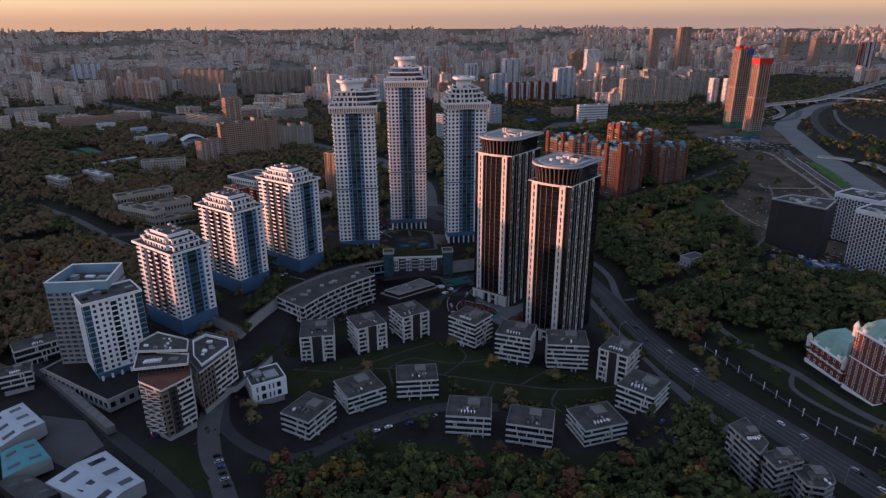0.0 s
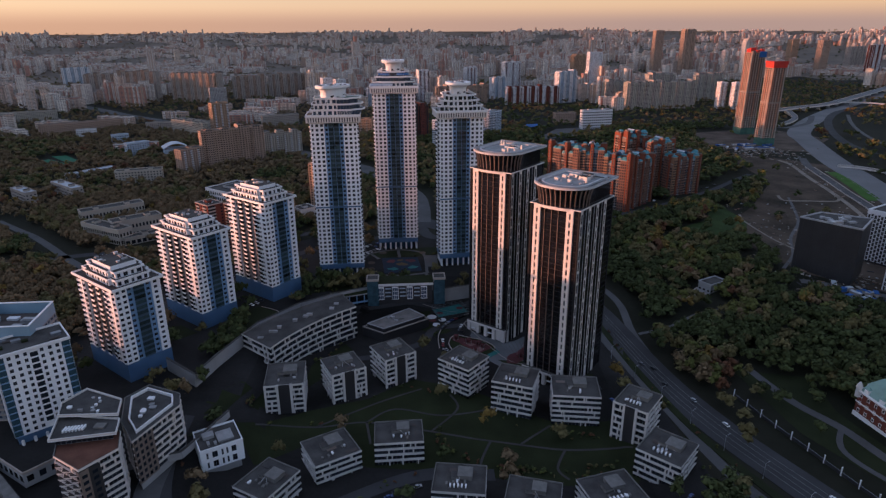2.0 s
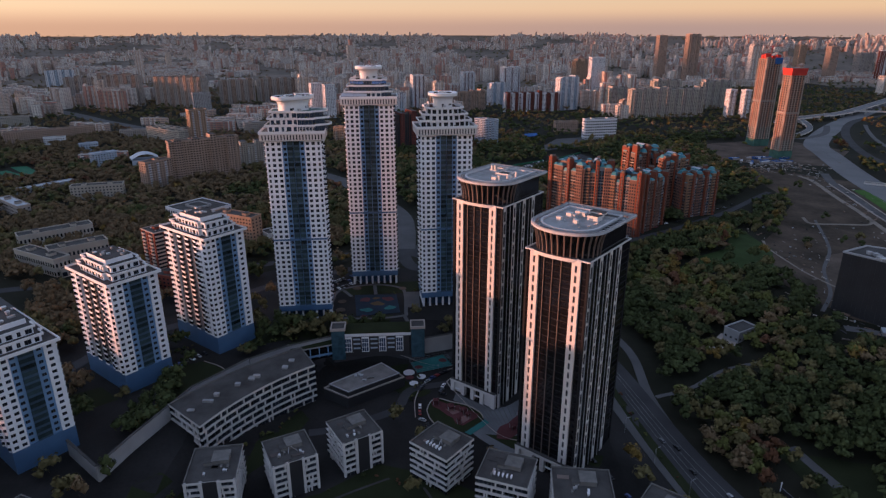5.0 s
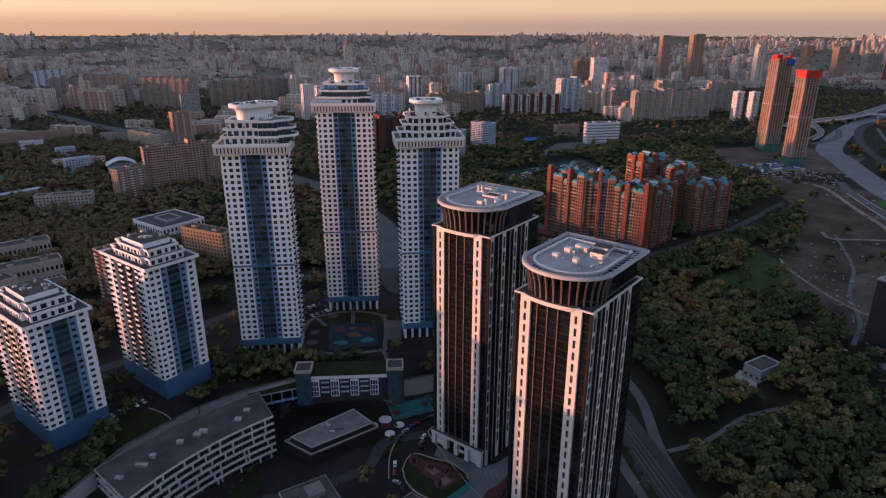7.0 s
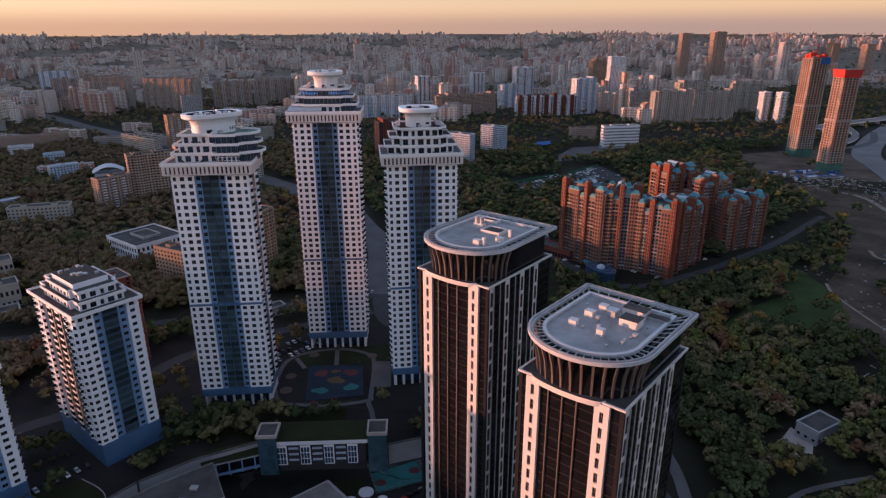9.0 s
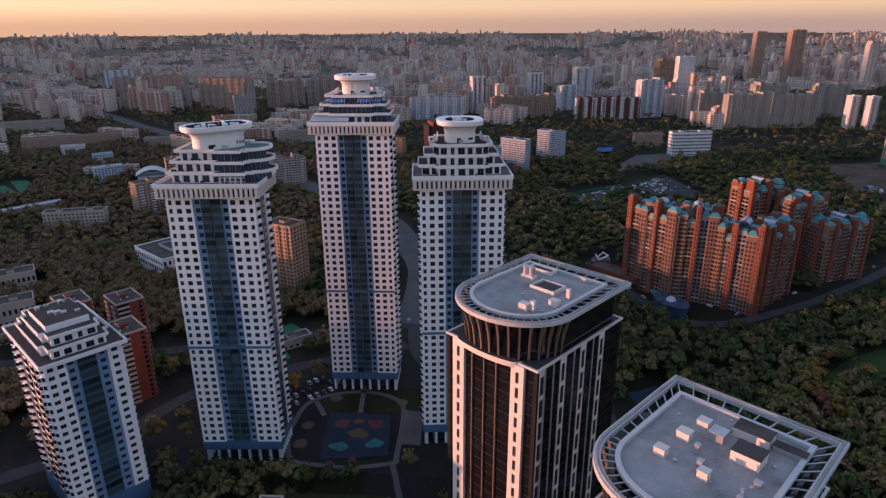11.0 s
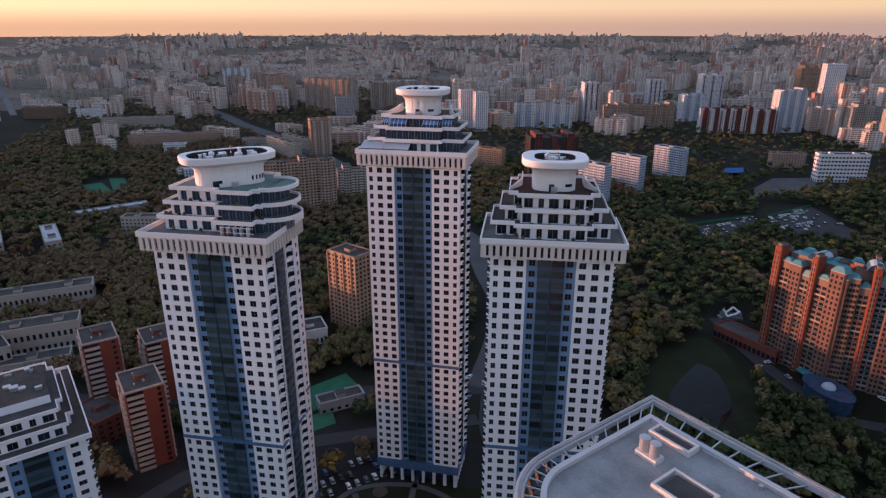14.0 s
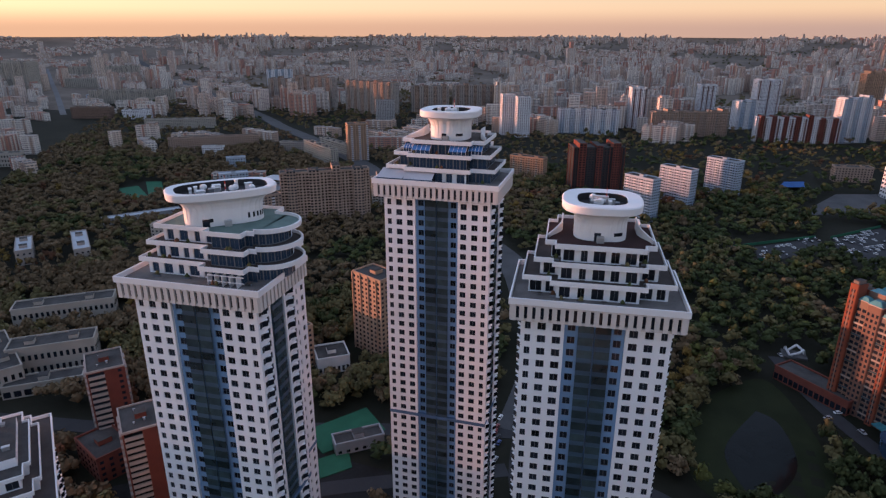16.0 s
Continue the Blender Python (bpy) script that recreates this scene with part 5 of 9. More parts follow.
    part("entrance_canopy", g, root)
    for c in (5.3, 19.4):
        g = Build()
        pl = [at(p, u, n, c - 1.6, 1.6, 0), at(p, u, n, c - 1.6, 2.1, 0), at(p, u, n, c + 1.6, 2.1, 0), at(p, u, n, c + 1.6, 1.6, 0)]
        g.prism([(q[0], q[1]) for q in pl], foot + 3.6, foot + 4.4, WHITE_TRIM, bottom=True)
        part("door_canopy", g, root)
    return root


bronze_tower(50.4, 482.7, -37.5, 117.8, -14.0, "bronze glass tower with pale pillars and flat D-shaped roof", True)
bronze_tower(83.4, 420.2, -39.0, 110.6, -15.0, "shorter bronze glass tower with boxes on its D-shaped roof", False)


# ---- offices with pale bands ----
def inset(poly, d):
    """A plan outline moved inward by d (counter-clockwise outlines)."""
    out = []
    k = len(poly)
    for i in range(k):
        (_, u0, n0, _), (_, u1, n1, _) = side(poly, i - 1), side(poly, i)
        bx, by = n0[0] + n1[0], n0[1] + n1[1]
        f = 2 / max(0.3, bx * bx + by * by)
        out.append((poly[i][0] - bx * d * f / 1, poly[i][1] - by * d * f / 1))
    return out


def band_block(name, m, poly, z0, h, floors, label, seed, panel=None, boxes=True, category="office block", group="", band=None, lead=0.85, posts=6.5):
    """A low block: dark strip windows between pale parapet bands, staggered mullions, a flat roof with boxes."""
    band = band or BAND
    root = thing(name, m, label, category, group)
    rnd = random.Random(seed)
    inner = inset(poly, lead)
    b = Build()
    b.prism(inner, z0 - 4, z0 + h - .5, GREY_WALL, ROOF)
    b.prism(inset(poly, .3), z0 + h - .8, z0 + h - .4, GREY_WALL, ROOF, bottom=True)
    part("core", b, root)
    fh = h / floors
    for f in range(floors):
        z = z0 + f * fh
        r = Build()
        last = f == floors - 1
        r.ring(poly, inset(poly, .35 if last else lead + .3), z + fh - .85, z + fh + (.3 if last else .0), band, ROOF_BOX if last else None)
        for k in range(len(poly)):                      # narrow posts between the bands
            p, u, n, ln = side(poly, k)
            for e in range(int(ln / posts)):
                c = (rnd.random() * .8 + .1) * ln
                pl = [at(p, u, n, c - .3, -lead, 0), at(p, u, n, c - .3, -.02, 0), at(p, u, n, c + .3, -.02, 0), at(p, u, n, c + .3, -lead, 0)]
                r.prism([(q[0], q[1]) for q in pl], z + .02, z + fh - .85, band)
        ring = part("parapet_band", r, root)
        for k in range(len(poly)):
            p, u, n, ln = side(poly, k)
            if ln < 2.5:
                continue
            s = Build()
            zz0, zz1 = z + .02, z + fh - .85
            s.quad(at(p, u, n, 0, -lead + .08, zz0), at(p, u, n, ln, -lead + .08, zz0), at(p, u, n, ln, -lead + .08, zz1), at(p, u, n, 0, -lead + .08, zz1), GLASS)
            c = 1.1 + rnd.random()
            while c < ln - 1:
                w = .07
                s.quad(at(p, u, n, c - w, -lead + .16, zz0), at(p, u, n, c + w, -lead + .16, zz0), at(p, u, n, c + w, -lead + .16, zz1), at(p, u, n, c - w, -lead + .16, zz1), FRAME)
                c += 1.8
            part("window_strip", s, ring)
    if panel is not None:
        p, u, n, ln = side(poly, panel)
        for s0, s1, o, mat, nm in ((ln * .36, ln * .64, .12, BLACK_CLAD, "dark_panel"), (ln * .3, ln * .36, .3, band, "frame_post"), (ln * .64, ln * .7, .3, band, "frame_post"), (0, ln * .05, .1, band, "frame_post"), (ln * .95, ln, .1, band, "frame_post")):
            pl = [at(p, u, n, s0, -1, 0), at(p, u, n, s0, o, 0), at(p, u, n, s1, o, 0), at(p, u, n, s1, -1, 0)]
            v = Build()
            v.prism([(q[0], q[1]) for q in pl][::1], z0 + .3, z0 + h + .1, mat)
            part(nm, v, root)
    cx, cy = sum(q[0] for q in poly) / len(poly), sum(q[1] for q in poly) / len(poly)
    if boxes:
        ext = min(max(q[0] for q in poly) - min(q[0] for q in poly), max(q[1] for q in poly) - min(q[1] for q in poly))
        roof_box(root, cx + ext * .12, cy + ext * .14, ext * .34, ext * .34, 2.2, z0 + h - .4, ROOF_BOX, ROOF_BOX, "lift_house")
        roof_box(root, cx - ext * .12, cy + ext * .05, ext * .16, ext * .2, 1.8, z0 + h - .4, ROOF_BOX, ROOF)
        for i in range(5):
            roof_box(root, cx + rnd.uniform(-.3, .3) * ext, cy - rnd.uniform(.1, .32) * ext, .7, rnd.uniform(.8, 1.8), .9, z0 + h - .4, rnd.choice([ROOF_BOX, ROOF_BOX, METAL, WHITE_TRIM] if seed % 2 else [ROOF_BOX, METAL]))
        for i in range(3):                              # felt strips, hatches and a row of cowls
            roof_box(root, cx + rnd.uniform(-.38, .38) * ext, cy + rnd.uniform(-.38, .38) * ext, rnd.uniform(.1, .3) * ext, rnd.uniform(.06, .16) * ext, .25, z0 + h - .4, rnd.choice([DECK, ROOF, STONE_BROWN]), name="roof_patch")
        if seed % 3 == 0:
            for i in range(5):
                roof_box(root, cx - ext * .2 + i * ext * .09, cy - ext * .26, .5, 1.6, 1.0, z0 + h - .4, WHITE_TRIM, name="cowl")
        for i in range(2):
            v = Build()
            v.rod((cx + rnd.uniform(-.2, .2) * ext, cy + rnd.uniform(-.2, .2) * ext, z0 + h - .5), (cx, cy, z0 + h + 1.6), .12, METAL, 4)
            part("pipe", v, root)
    return root


OFF = "offices round the lawn"
for cx, cy, rot, lx, ly, z0, h, fl, pan, words in (
    (-80, 354, 9, 21, 24, 0, 17.8, 6, 0, "grey banded office block with a dark stair panel"),
    (-50, 364, 28, 20, 20.5, 0, 18.2, 6, 0, "grey banded office block with a dark stair panel"),
    (-23.3, 380, 32, 20, 20.5, 0, 18.3, 6, 0, "grey banded office block with a dark stair panel"),
    (18, 369, -39, 21.5, 20, 0, 18.7, 6, None, "grey banded office block before the bronze towers"),
    (45.5, 348, -20, 22, 20, 0, 19.4, 6, None, "grey banded office block before the bronze towers"),
    (75.7, 339.5, -6, 24.5, 20, 0, 17.8, 6, None, "grey banded office block beside the service road"),
    (105, 327.5, -38, 18, 20.5, -3.5, 22, 6, 0, "grey banded office block with a dark stair panel"),
    (111.5, 300.3, -41, 21.5, 22, -10, 20.2, 6, None, "grey banded office block at the edge of the lawn"),
    (78.5, 271, 17, 24, 20, -2.5, 12, 4, None, "low grey banded office block beside the trees"),
    (44, 266, -14, 23, 17, -1, 13.5, 4, None, "low grey banded office block beside the trees"),
    (13.3, 276, -6, 23, 18.5, -1, 13, 4, None, "low grey banded office block beside the trees"),
    (-15.3, 310, 5, 23.5, 17.5, -1, 12.7, 4, None, "low grey banded office block on the drive"),
    (-47, 301, 31, 22.5, 21, -2, 12, 4, None, "low grey banded office block on the drive"),
    (-70.5, 276.5, -29, 18.5, 22, -1, 13, 4, None, "low grey banded office block on the drive"),
):
    band_block("office_block", lowered(cx, cy) @ pose(cx, cy, 0, 0, 0, rot), rect(-lx / 2, lx / 2, -ly / 2, ly / 2), z0, h, fl, words, int(cx * 7), pan, True, group=OFF)

# white villa with slit windows
root = thing("villa", lowered(-101, 306) @ pose(-101, 306, 0, 0, 0, 31), "white cube villa with slit windows and a dark roof", "villa")
b, panes = Build(), []
poly = rect(-9.7, 9.7, -8.7, 8.7)
for k in range(4):
    p, u, n, ln = side(poly, k)
    wall_zone(b, panes, p, u, n, 0, ln, 2.5, 2, 5.0, WHITE, [(3, .9), (6.4, 2.4), (9.8, .9), (12, .9), (15, 2.2)], .8, 3.4, .4)
b.prism(inset(poly, 1.5), -2, 2.5, GREY_WALL)
part("wall", b, root)
hang_panes(root, panes, GLASS, 60)
b = Build()
b.prism(poly, 12.5, 12.9, WHITE, ROOF)
b.ring(poly, inset(poly, .4), 12.9, 13.8, WHITE)
part("roof", b, root)
for q in ((-4, 2, 5, 4, 1.6), (3, -1, 7, 8, .8), (-5, -4, 1, 3, 1), (-2, -5, 1, 2, 1)):
    roof_box(root, *q, 12.9, ROOF_PALE)

# long curved office
front = [(-93 + 42 * t - 14 * t * (1 - t), 374 + 56 * t + 10.5 * t * (1 - t)) for t in [i / 10 for i in range(11)]]
back = [(-115 + 52 * t - 14 * t * (1 - t), 392 + 58 * t + 10.5 * t * (1 - t)) for t in [i / 10 for i in range(11)]]
band_block("curved_office", lowered(-72, 412), front + back[::-1], 0, 22.3, 6, "long curved grey office with pale bands and flat roof", 5, None, False, posts=5.4)
curved = bpy.data.objects["curved_office"]
rnd = random.Random(4)
for t in (.12, .2, .3, .42, .55, .68, .8, .9):
    i = t * 10
    fx, fy = (front[int(i)][0] + back[int(i)][0]) / 2, (front[int(i)][1] + back[int(i)][1]) / 2
    roof_box(curved, fx + rnd.uniform(-3, 3), fy + rnd.uniform(-3, 3), rnd.uniform(2, 5), rnd.uniform(1.5, 3), rnd.uniform(.7, 1.6), 21.9, rnd.choice([METAL, ROOF_PALE, GREY_WALL]))

# stepped, angled block with a long wing
band_block("angled_office", pose(0, 0, 0), [(-156, 276), (-140.5, 267), (-131, 281), (-136, 293), (-150, 300), (-163, 292)], 0, 28, 9, "angular grey and white office block with balconies", 9, None, False, band=STONE)
tower = bpy.data.objects["angled_office"]
base = [(-156, 276), (-140.5, 267), (-131, 281), (-136, 293), (-150, 300), (-163, 292)]
b = Build()
b.prism(inset(base, .5), 27.4, 27.75, DECK_RED, DECK_RUST)
part("terrace_deck", b, tower, "rust-brown terrace deck")
p, u, n, ln = side(base, 0)                       # pointed balconies on the long front
for f in range(8):
    b = Build()
    for i in range(3):
        s0, s1 = ln * (.02 + .3 * i), ln * (.02 + .3 * i + .3)
        pl = [at(p, u, n, s0, -.6, 0), at(p, u, n, s0 + .4, .1, 0), at(p, u, n, (s0 + s1) / 2, 1.7, 0), at(p, u, n, s1 - .1, .1, 0), at(p, u, n, s1, -.6, 0)]
        b.prism([(q[0], q[1]) for q in pl], 2.5 + f * 28 / 9, 3.0 + f * 28 / 9, STONE, DECK, bottom=True)
    part("balcony", b, tower, "white pointed balconies")
for k, (f0, f1, mat) in ((0, (.86, 1.0, STONE_BROWN)), (1, (.0, .22, STONE_BROWN)), (1, (.22, .5, BLACK_CLAD))):
    p, u, n, ln = side(base, k)
    b = Build()
    pl = [at(p, u, n, ln * f0, -1, 0), at(p, u, n, ln * f0, .06, 0), at(p, u, n, ln * f1, .06, 0), at(p, u, n, ln * f1, -1, 0)]
    b.prism([(q[0], q[1]) for q in pl], 0, 26.6, mat)
    for f in range(8):
        for c in ((f0 + f1) / 2,):
            w = min(1.1, ln * (f1 - f0) * .3)
            z = 1.2 + f * 28 / 9
            b.quad(at(p, u, n, ln * c - w, .1, z), at(p, u, n, ln * c + w, .1, z), at(p, u, n, ln * c + w, .1, z + 1.6), at(p, u, n, ln * c - w, .1, z + 1.6), GLASS)
    part("stone_front", b, tower, "brown stone front with windows")
low = [(-160.5, 281), (-134, 286.5), (-137.5, 297), (-166.5, 300)]
upper = [(-164.5, 296), (-138, 297), (-142, 309), (-163, 318), (-168.5, 306)]
for nm, o, z0, z1 in (("lower_roof", low, 27.7, 31.6), ("upper_roof", upper, 27.7, 33.8)):
    b = Build()
    b.prism(inset(o, 2.2), z0, z1 - .6, FRAME, ROOF)
    for k in range(len(o)):
        p, u, n, ln = side(inset(o, 2.15), k)
        m = max(1, int(ln / 2))
        for i in range(m):
            b.quad(at(p, u, n, i * ln / m + .1, .06, z0 + .3), at(p, u, n, (i + 1) * ln / m - .1, .06, z0 + .3), at(p, u, n, (i + 1) * ln / m - .1, .06, z1 - .9), at(p, u, n, i * ln / m + .1, .06, z1 - .9), GLASS)
    b.prism(o, z1 - .6, z1 - .2, WHITE_TRIM, ROOF, bottom=True)
    b.ring(o, inset(o, .45), z1 - .2, z1 + .7, BAND)
    part(nm, b, tower, "dark flat roof with a pale parapet")
for i in range(7):
    roof_box(tower, -157.5 + i * 1.25, 288.5 + i * .3, .5, 3.2, 1.1, 31.4, WHITE_TRIM)
roof_box(tower, -143.5, 291.5, 4.4, 3.4, .9, 31.4, ROOF_BOX)
for i in range(9):
    roof_box(tower, rnd.uniform(-163, -145), rnd.uniform(299, 311), rnd.uniform(.7, 2), rnd.uniform(.7, 1.6), rnd.uniform(.6, 1.3), 33.6, rnd.choice([METAL, ROOF_PALE, WHITE_TRIM]))
band_block("office_wing", pose(0, 0, 0), [(-138, 300), (-131, 291), (-121, 320), (-125, 330), (-144, 338), (-151, 326), (-143, 306)], 0, 23.5, 7, "white banded office wing joined to the angular block", 12, None, False, band=STONE)
wing = bpy.data.objects["office_wing"]
wp = [(-138, 300), (-131, 291), (-121, 320), (-125, 330), (-144, 338), (-151, 326), (-143, 306)]
p, u, n, ln = side(wp, 1)
b = Build()
pl = [at(p, u, n, .4, -1, 0), at(p, u, n, .4, .05, 0), at(p, u, n, ln * .4, .05, 0), at(p, u, n, ln * .4, -1, 0)]
b.prism([(q[0], q[1]) for q in pl], 0, 22.4, STONE_BROWN)
for f in range(7):
    for i in range(4):
        c, z = ln * (.06 + .09 * i), .9 + f * 23.5 / 7
        b.quad(at(p, u, n, c - .8, .09, z), at(p, u, n, c + .8, .09, z), at(p, u, n, c + .8, .09, z + 1.9), at(p, u, n, c - .8, .09, z + 1.9), GLASS)
part("stone_front", b, wing, "brown stone front with windows")
b = Build()
b.ring(inset(wp, 3.2), inset(wp, 3.8), 23.0, 24.6, WHITE_TRIM)
part("roof_frame", b, wing, "white frame on the flat roof")
for i in range(7):
    roof_box(wing, -137 + rnd.uniform(-4, 6), 320 + rnd.uniform(-10, 9), rnd.uniform(1, 3), rnd.uniform(1, 3), rnd.uniform(.7, 1.4), 23.2, rnd.choice([WHITE_TRIM, ROOF_PALE]))


# ---- wedge-shaped white house with a glass slab ----
root = thing("residential_block", pose(-194.2, 329.8, 0, 0, 0, 42), "white apartment slab with a tapered front and blue foot", "apartment block")
poly, panes = rect(-15.5, 15.5, -10, 10), []
for k in range(4):
    p, u, n, ln = side(poly, k)
    b = Build()
    cols = [(5.6, 1.6), (9.0, 1.6), (12.2, 1.5), (19.0, 1.5), (22.4, 1.6), (25.6, 1.6)] if k % 2 == 0 else [(2.2, 1.5), (6.5, 1.8), (13, 1.8), (17.5, 1.5)]
    wall_zone(b, panes, p, u, n, 0, ln, 10, 13, 3.3, WHITE, cols, .9, 1.9)
    part("wall", b, root)
hang_panes(root, panes, GLASS, 90)
for k, s0, s1 in ((0, .1, 3.6), (0, 27.4, 30.9), (1, .1, 3.2), (3, 16.8, 19.9)):
    p, u, n, ln = side(poly, k)
    b = Build()
    for f in range(13):
        z = 10 + f * 3.3
        b.quad(at(p, u, n, s0, .12, z + .55), at(p, u, n, s1, .12, z + .55), at(p, u, n, s1, .12, z + 3.2), at(p, u, n, s0, .12, z + 3.2), GLASS_TEAL)
        b.quad(at(p, u, n, s0, .16, z - .1), at(p, u, n, s1, .16, z - .1), at(p, u, n, s1, .16, z + .55), at(p, u, n, s0, .16, z + .55), BLUE)
    part("corner_glazing", b, root, "blue-green corner glazing")
p, u, n, ln = side(poly, 0)
b = Build()
for f in range(12):
    z = 13.5 + f * 3.25
    b.quad(at(p, u, n, 14, .1, z), at(p, u, n, 17.2, .1, z), at(p, u, n, 17.2, .1, z + 2.4), at(p, u, n, 14, .1, z + 2.4), GLASS)
part("stair_glazing", b, root, "column of broad dark windows")
for i in range(8):
    roof_box(root, rnd.uniform(-13, 12), rnd.uniform(-7, 8), rnd.uniform(1.5, 4.5), rnd.uniform(1, 3), rnd.uniform(.4, 1.2), 53.4, rnd.choice([GRASS, DECK, FRAME]), name="roof_planter")
b = Build()
b.prism(inset(poly, 1), -2, 10, BLUE_DARK)
part("foot", b, root, "blue glazed foot")
b = Build()
b.prism(inset(poly, -.5), 52.9, 53.4, WHITE_TRIM, ROOF, bottom=True)
b.ring(inset(poly, -.5), inset(poly, .0), 53.4, 54.4, WHITE_TRIM)
part("parapet", b, root)
for s in range(6):
    b = Build()
    b.lathe([(.8, -1), (.7, 8)], 8, WHITE_TRIM, cx=-13 + s * 5.2, cy=-10.5)
    part("pillar", b, root)
root = thing("residential_block", pose(0, 0, 0), "grey-blue glass apartment slab with an open roof well", "apartment block")
poly = [(-231, 332), (-196, 335), (-201, 364), (-231, 362)]
panes = []
for k in range(4):
    p, u, n, ln = side(poly, k)
    b = Build()
    m = int(ln / 3.6)
    wall_zone(b, panes, p, u, n, 0, ln, 6, 15, 3.1, SLATE_PANEL, [((i + .5) * ln / m, 2.0 if i % 2 else 2.8) for i in range(m)], .9, 1.6)
    part("wall", b, root)
hang_panes(root, panes, GLASS_BLUE, 60, key=lambda q: q[2][1])
b = Build()
b.prism(inset(poly, 1), -2, 6, GREY_WALL)
part("foot", b, root)
b = Build()
b.prism(inset(poly, 2), 52.5, 53.2, DECK, DECK)
b.ring(poly, inset(poly, .6), 52.5, 58.6, SKY_PANEL)
b.ring(inset(poly, -.15), inset(poly, .75), 58.6, 59.0, WHITE_TRIM)
part("roof_wall", b, root, "pale blue wall round the roof well")
for i in range(6):
    roof_box(root, -215 + rnd.uniform(-10, 12), 349 + rnd.uniform(-9, 9), rnd.uniform(2, 6), rnd.uniform(2, 4), rnd.uniform(1, 3.5), 53.2, rnd.choice([ROOF_PALE, GREY_WALL, PANEL_WHITE]))
for k in range(4):
    p, u, n, ln = side(poly, k)
    for f in range(15):
        b = Build()
        pl = [at(p, u, n, .2, -.1, 0), at(p, u, n, .2, .45, 0), at(p, u, n, ln - .2, .45, 0), at(p, u, n, ln - .2, -.1, 0)]
        b.prism([(q[0], q[1]) for q in pl], 6 + f * 3.1 - .25, 6 + f * 3.1 + .3, PANEL, bottom=True)
        part("floor_ledge", b, root)
root = thing("podium", pose(0, 0, 0), "stepped stone podium under the white house", "podium")
b = Build()
b.prism([(-239, 325), (-184, 292), (-171, 308), (-178, 322), (-200, 345), (-229, 350)], -2, 5.5, GREY_WALL, YARD)
part("terrace", b, root)
pd = [(-239, 325), (-184, 292), (-171, 308), (-178, 322), (-200, 345), (-229, 350)]
for k in (0, 1, 2):
    p, u, n, ln = side(pd, k)
    for i in range(int(ln / 4.5)):
        b = Build()
        c = (i + .5) * ln / int(ln / 4.5)
        b.quad(at(p, u, n, c - 1.4, .06, .6), at(p, u, n, c + 1.4, .06, .6), at(p, u, n, c + 1.4, .06, 3.8), at(p, u, n, c - 1.4, .06, 3.8), GLASS)
        part("podium_window", b, root)
b = Build()
b.ring(inset(pd, -.2), inset(pd, .4), 5.3, 6.4, PANEL)
part("podium_parapet", b, root)
b = Build()
b.prism([(-246, 331), (-175, 272), (-172, 275), (-243, 334)], -2, 2.4, ROOF_BOX)
part("garden_wall", b, root)


# ---- terraces, hall, courts ----
def retaining_wall(pts, z0, z1, label, lamps=0):
    root = thing("retaining_wall", pose(0, 0, 0), label, "retaining wall")
    for (x0, y0), (x1, y1) in zip(pts, pts[1:]):
        d = math.hypot(x1 - x0, y1 - y0)
        nx_, ny_ = -(y1 - y0) / d * .4, (x1 - x0) / d * .4
        b = Build()
        b.prism([(x0 - nx_, y0 - ny_), (x1 - nx_, y1 - ny_), (x1 + nx_, y1 + ny_), (x0 + nx_, y0 + ny_)][::-1] if False else [(x0 + nx_, y0 + ny_), (x0 - nx_, y0 - ny_), (x1 - nx_, y1 - ny_), (x1 + nx_, y1 + ny_)], z0, z1, GREY_WALL)
        part("panel", b, root)
        b = Build()
        nx_, ny_ = nx_ * 1.6, ny_ * 1.6
        b.prism([(x0 + nx_, y0 + ny_), (x0 - nx_, y0 - ny_), (x1 - nx_, y1 - ny_), (x1 + nx_, y1 + ny_)], z1, z1 + .3, ROOF)
        part("coping", b, root)
    return root


retaining_wall([(-160, 392), (-136, 373), (-131, 395), (-118, 439), (-96, 470)], -2, 8.6, "pale concrete wall holding up the terrace")
retaining_wall([(-96, 472), (-78, 487), (-48, 503)], -2, 7.5, "dark concrete wall of the planted bank")
retaining_wall([(-150, 300), (-120, 311), (-108, 345)], -1, 3.0, "low concrete wall beside the drive")
retaining_wall([(8, 503), (33, 512), (40, 530)], -6, 5, "concrete wall below the tower lawn")
root = thing("glazed_hall", lowered(-22, 500) @ pose(-22, 500, 0, 0, 0, 4), "low hall with white framed windows under a lawn roof", "hall")
b = Build()
b.box(-20, 20, -6.5, 8, -3, 11.6, BLACK_CLAD, ROOF)
part("core", b, root)
b = Build()
b.box(-21, 21, -7.4, 8, 11.6, 13.6, PANEL_WHITE, GRASS)
part("fascia", b, root, "white fascia")
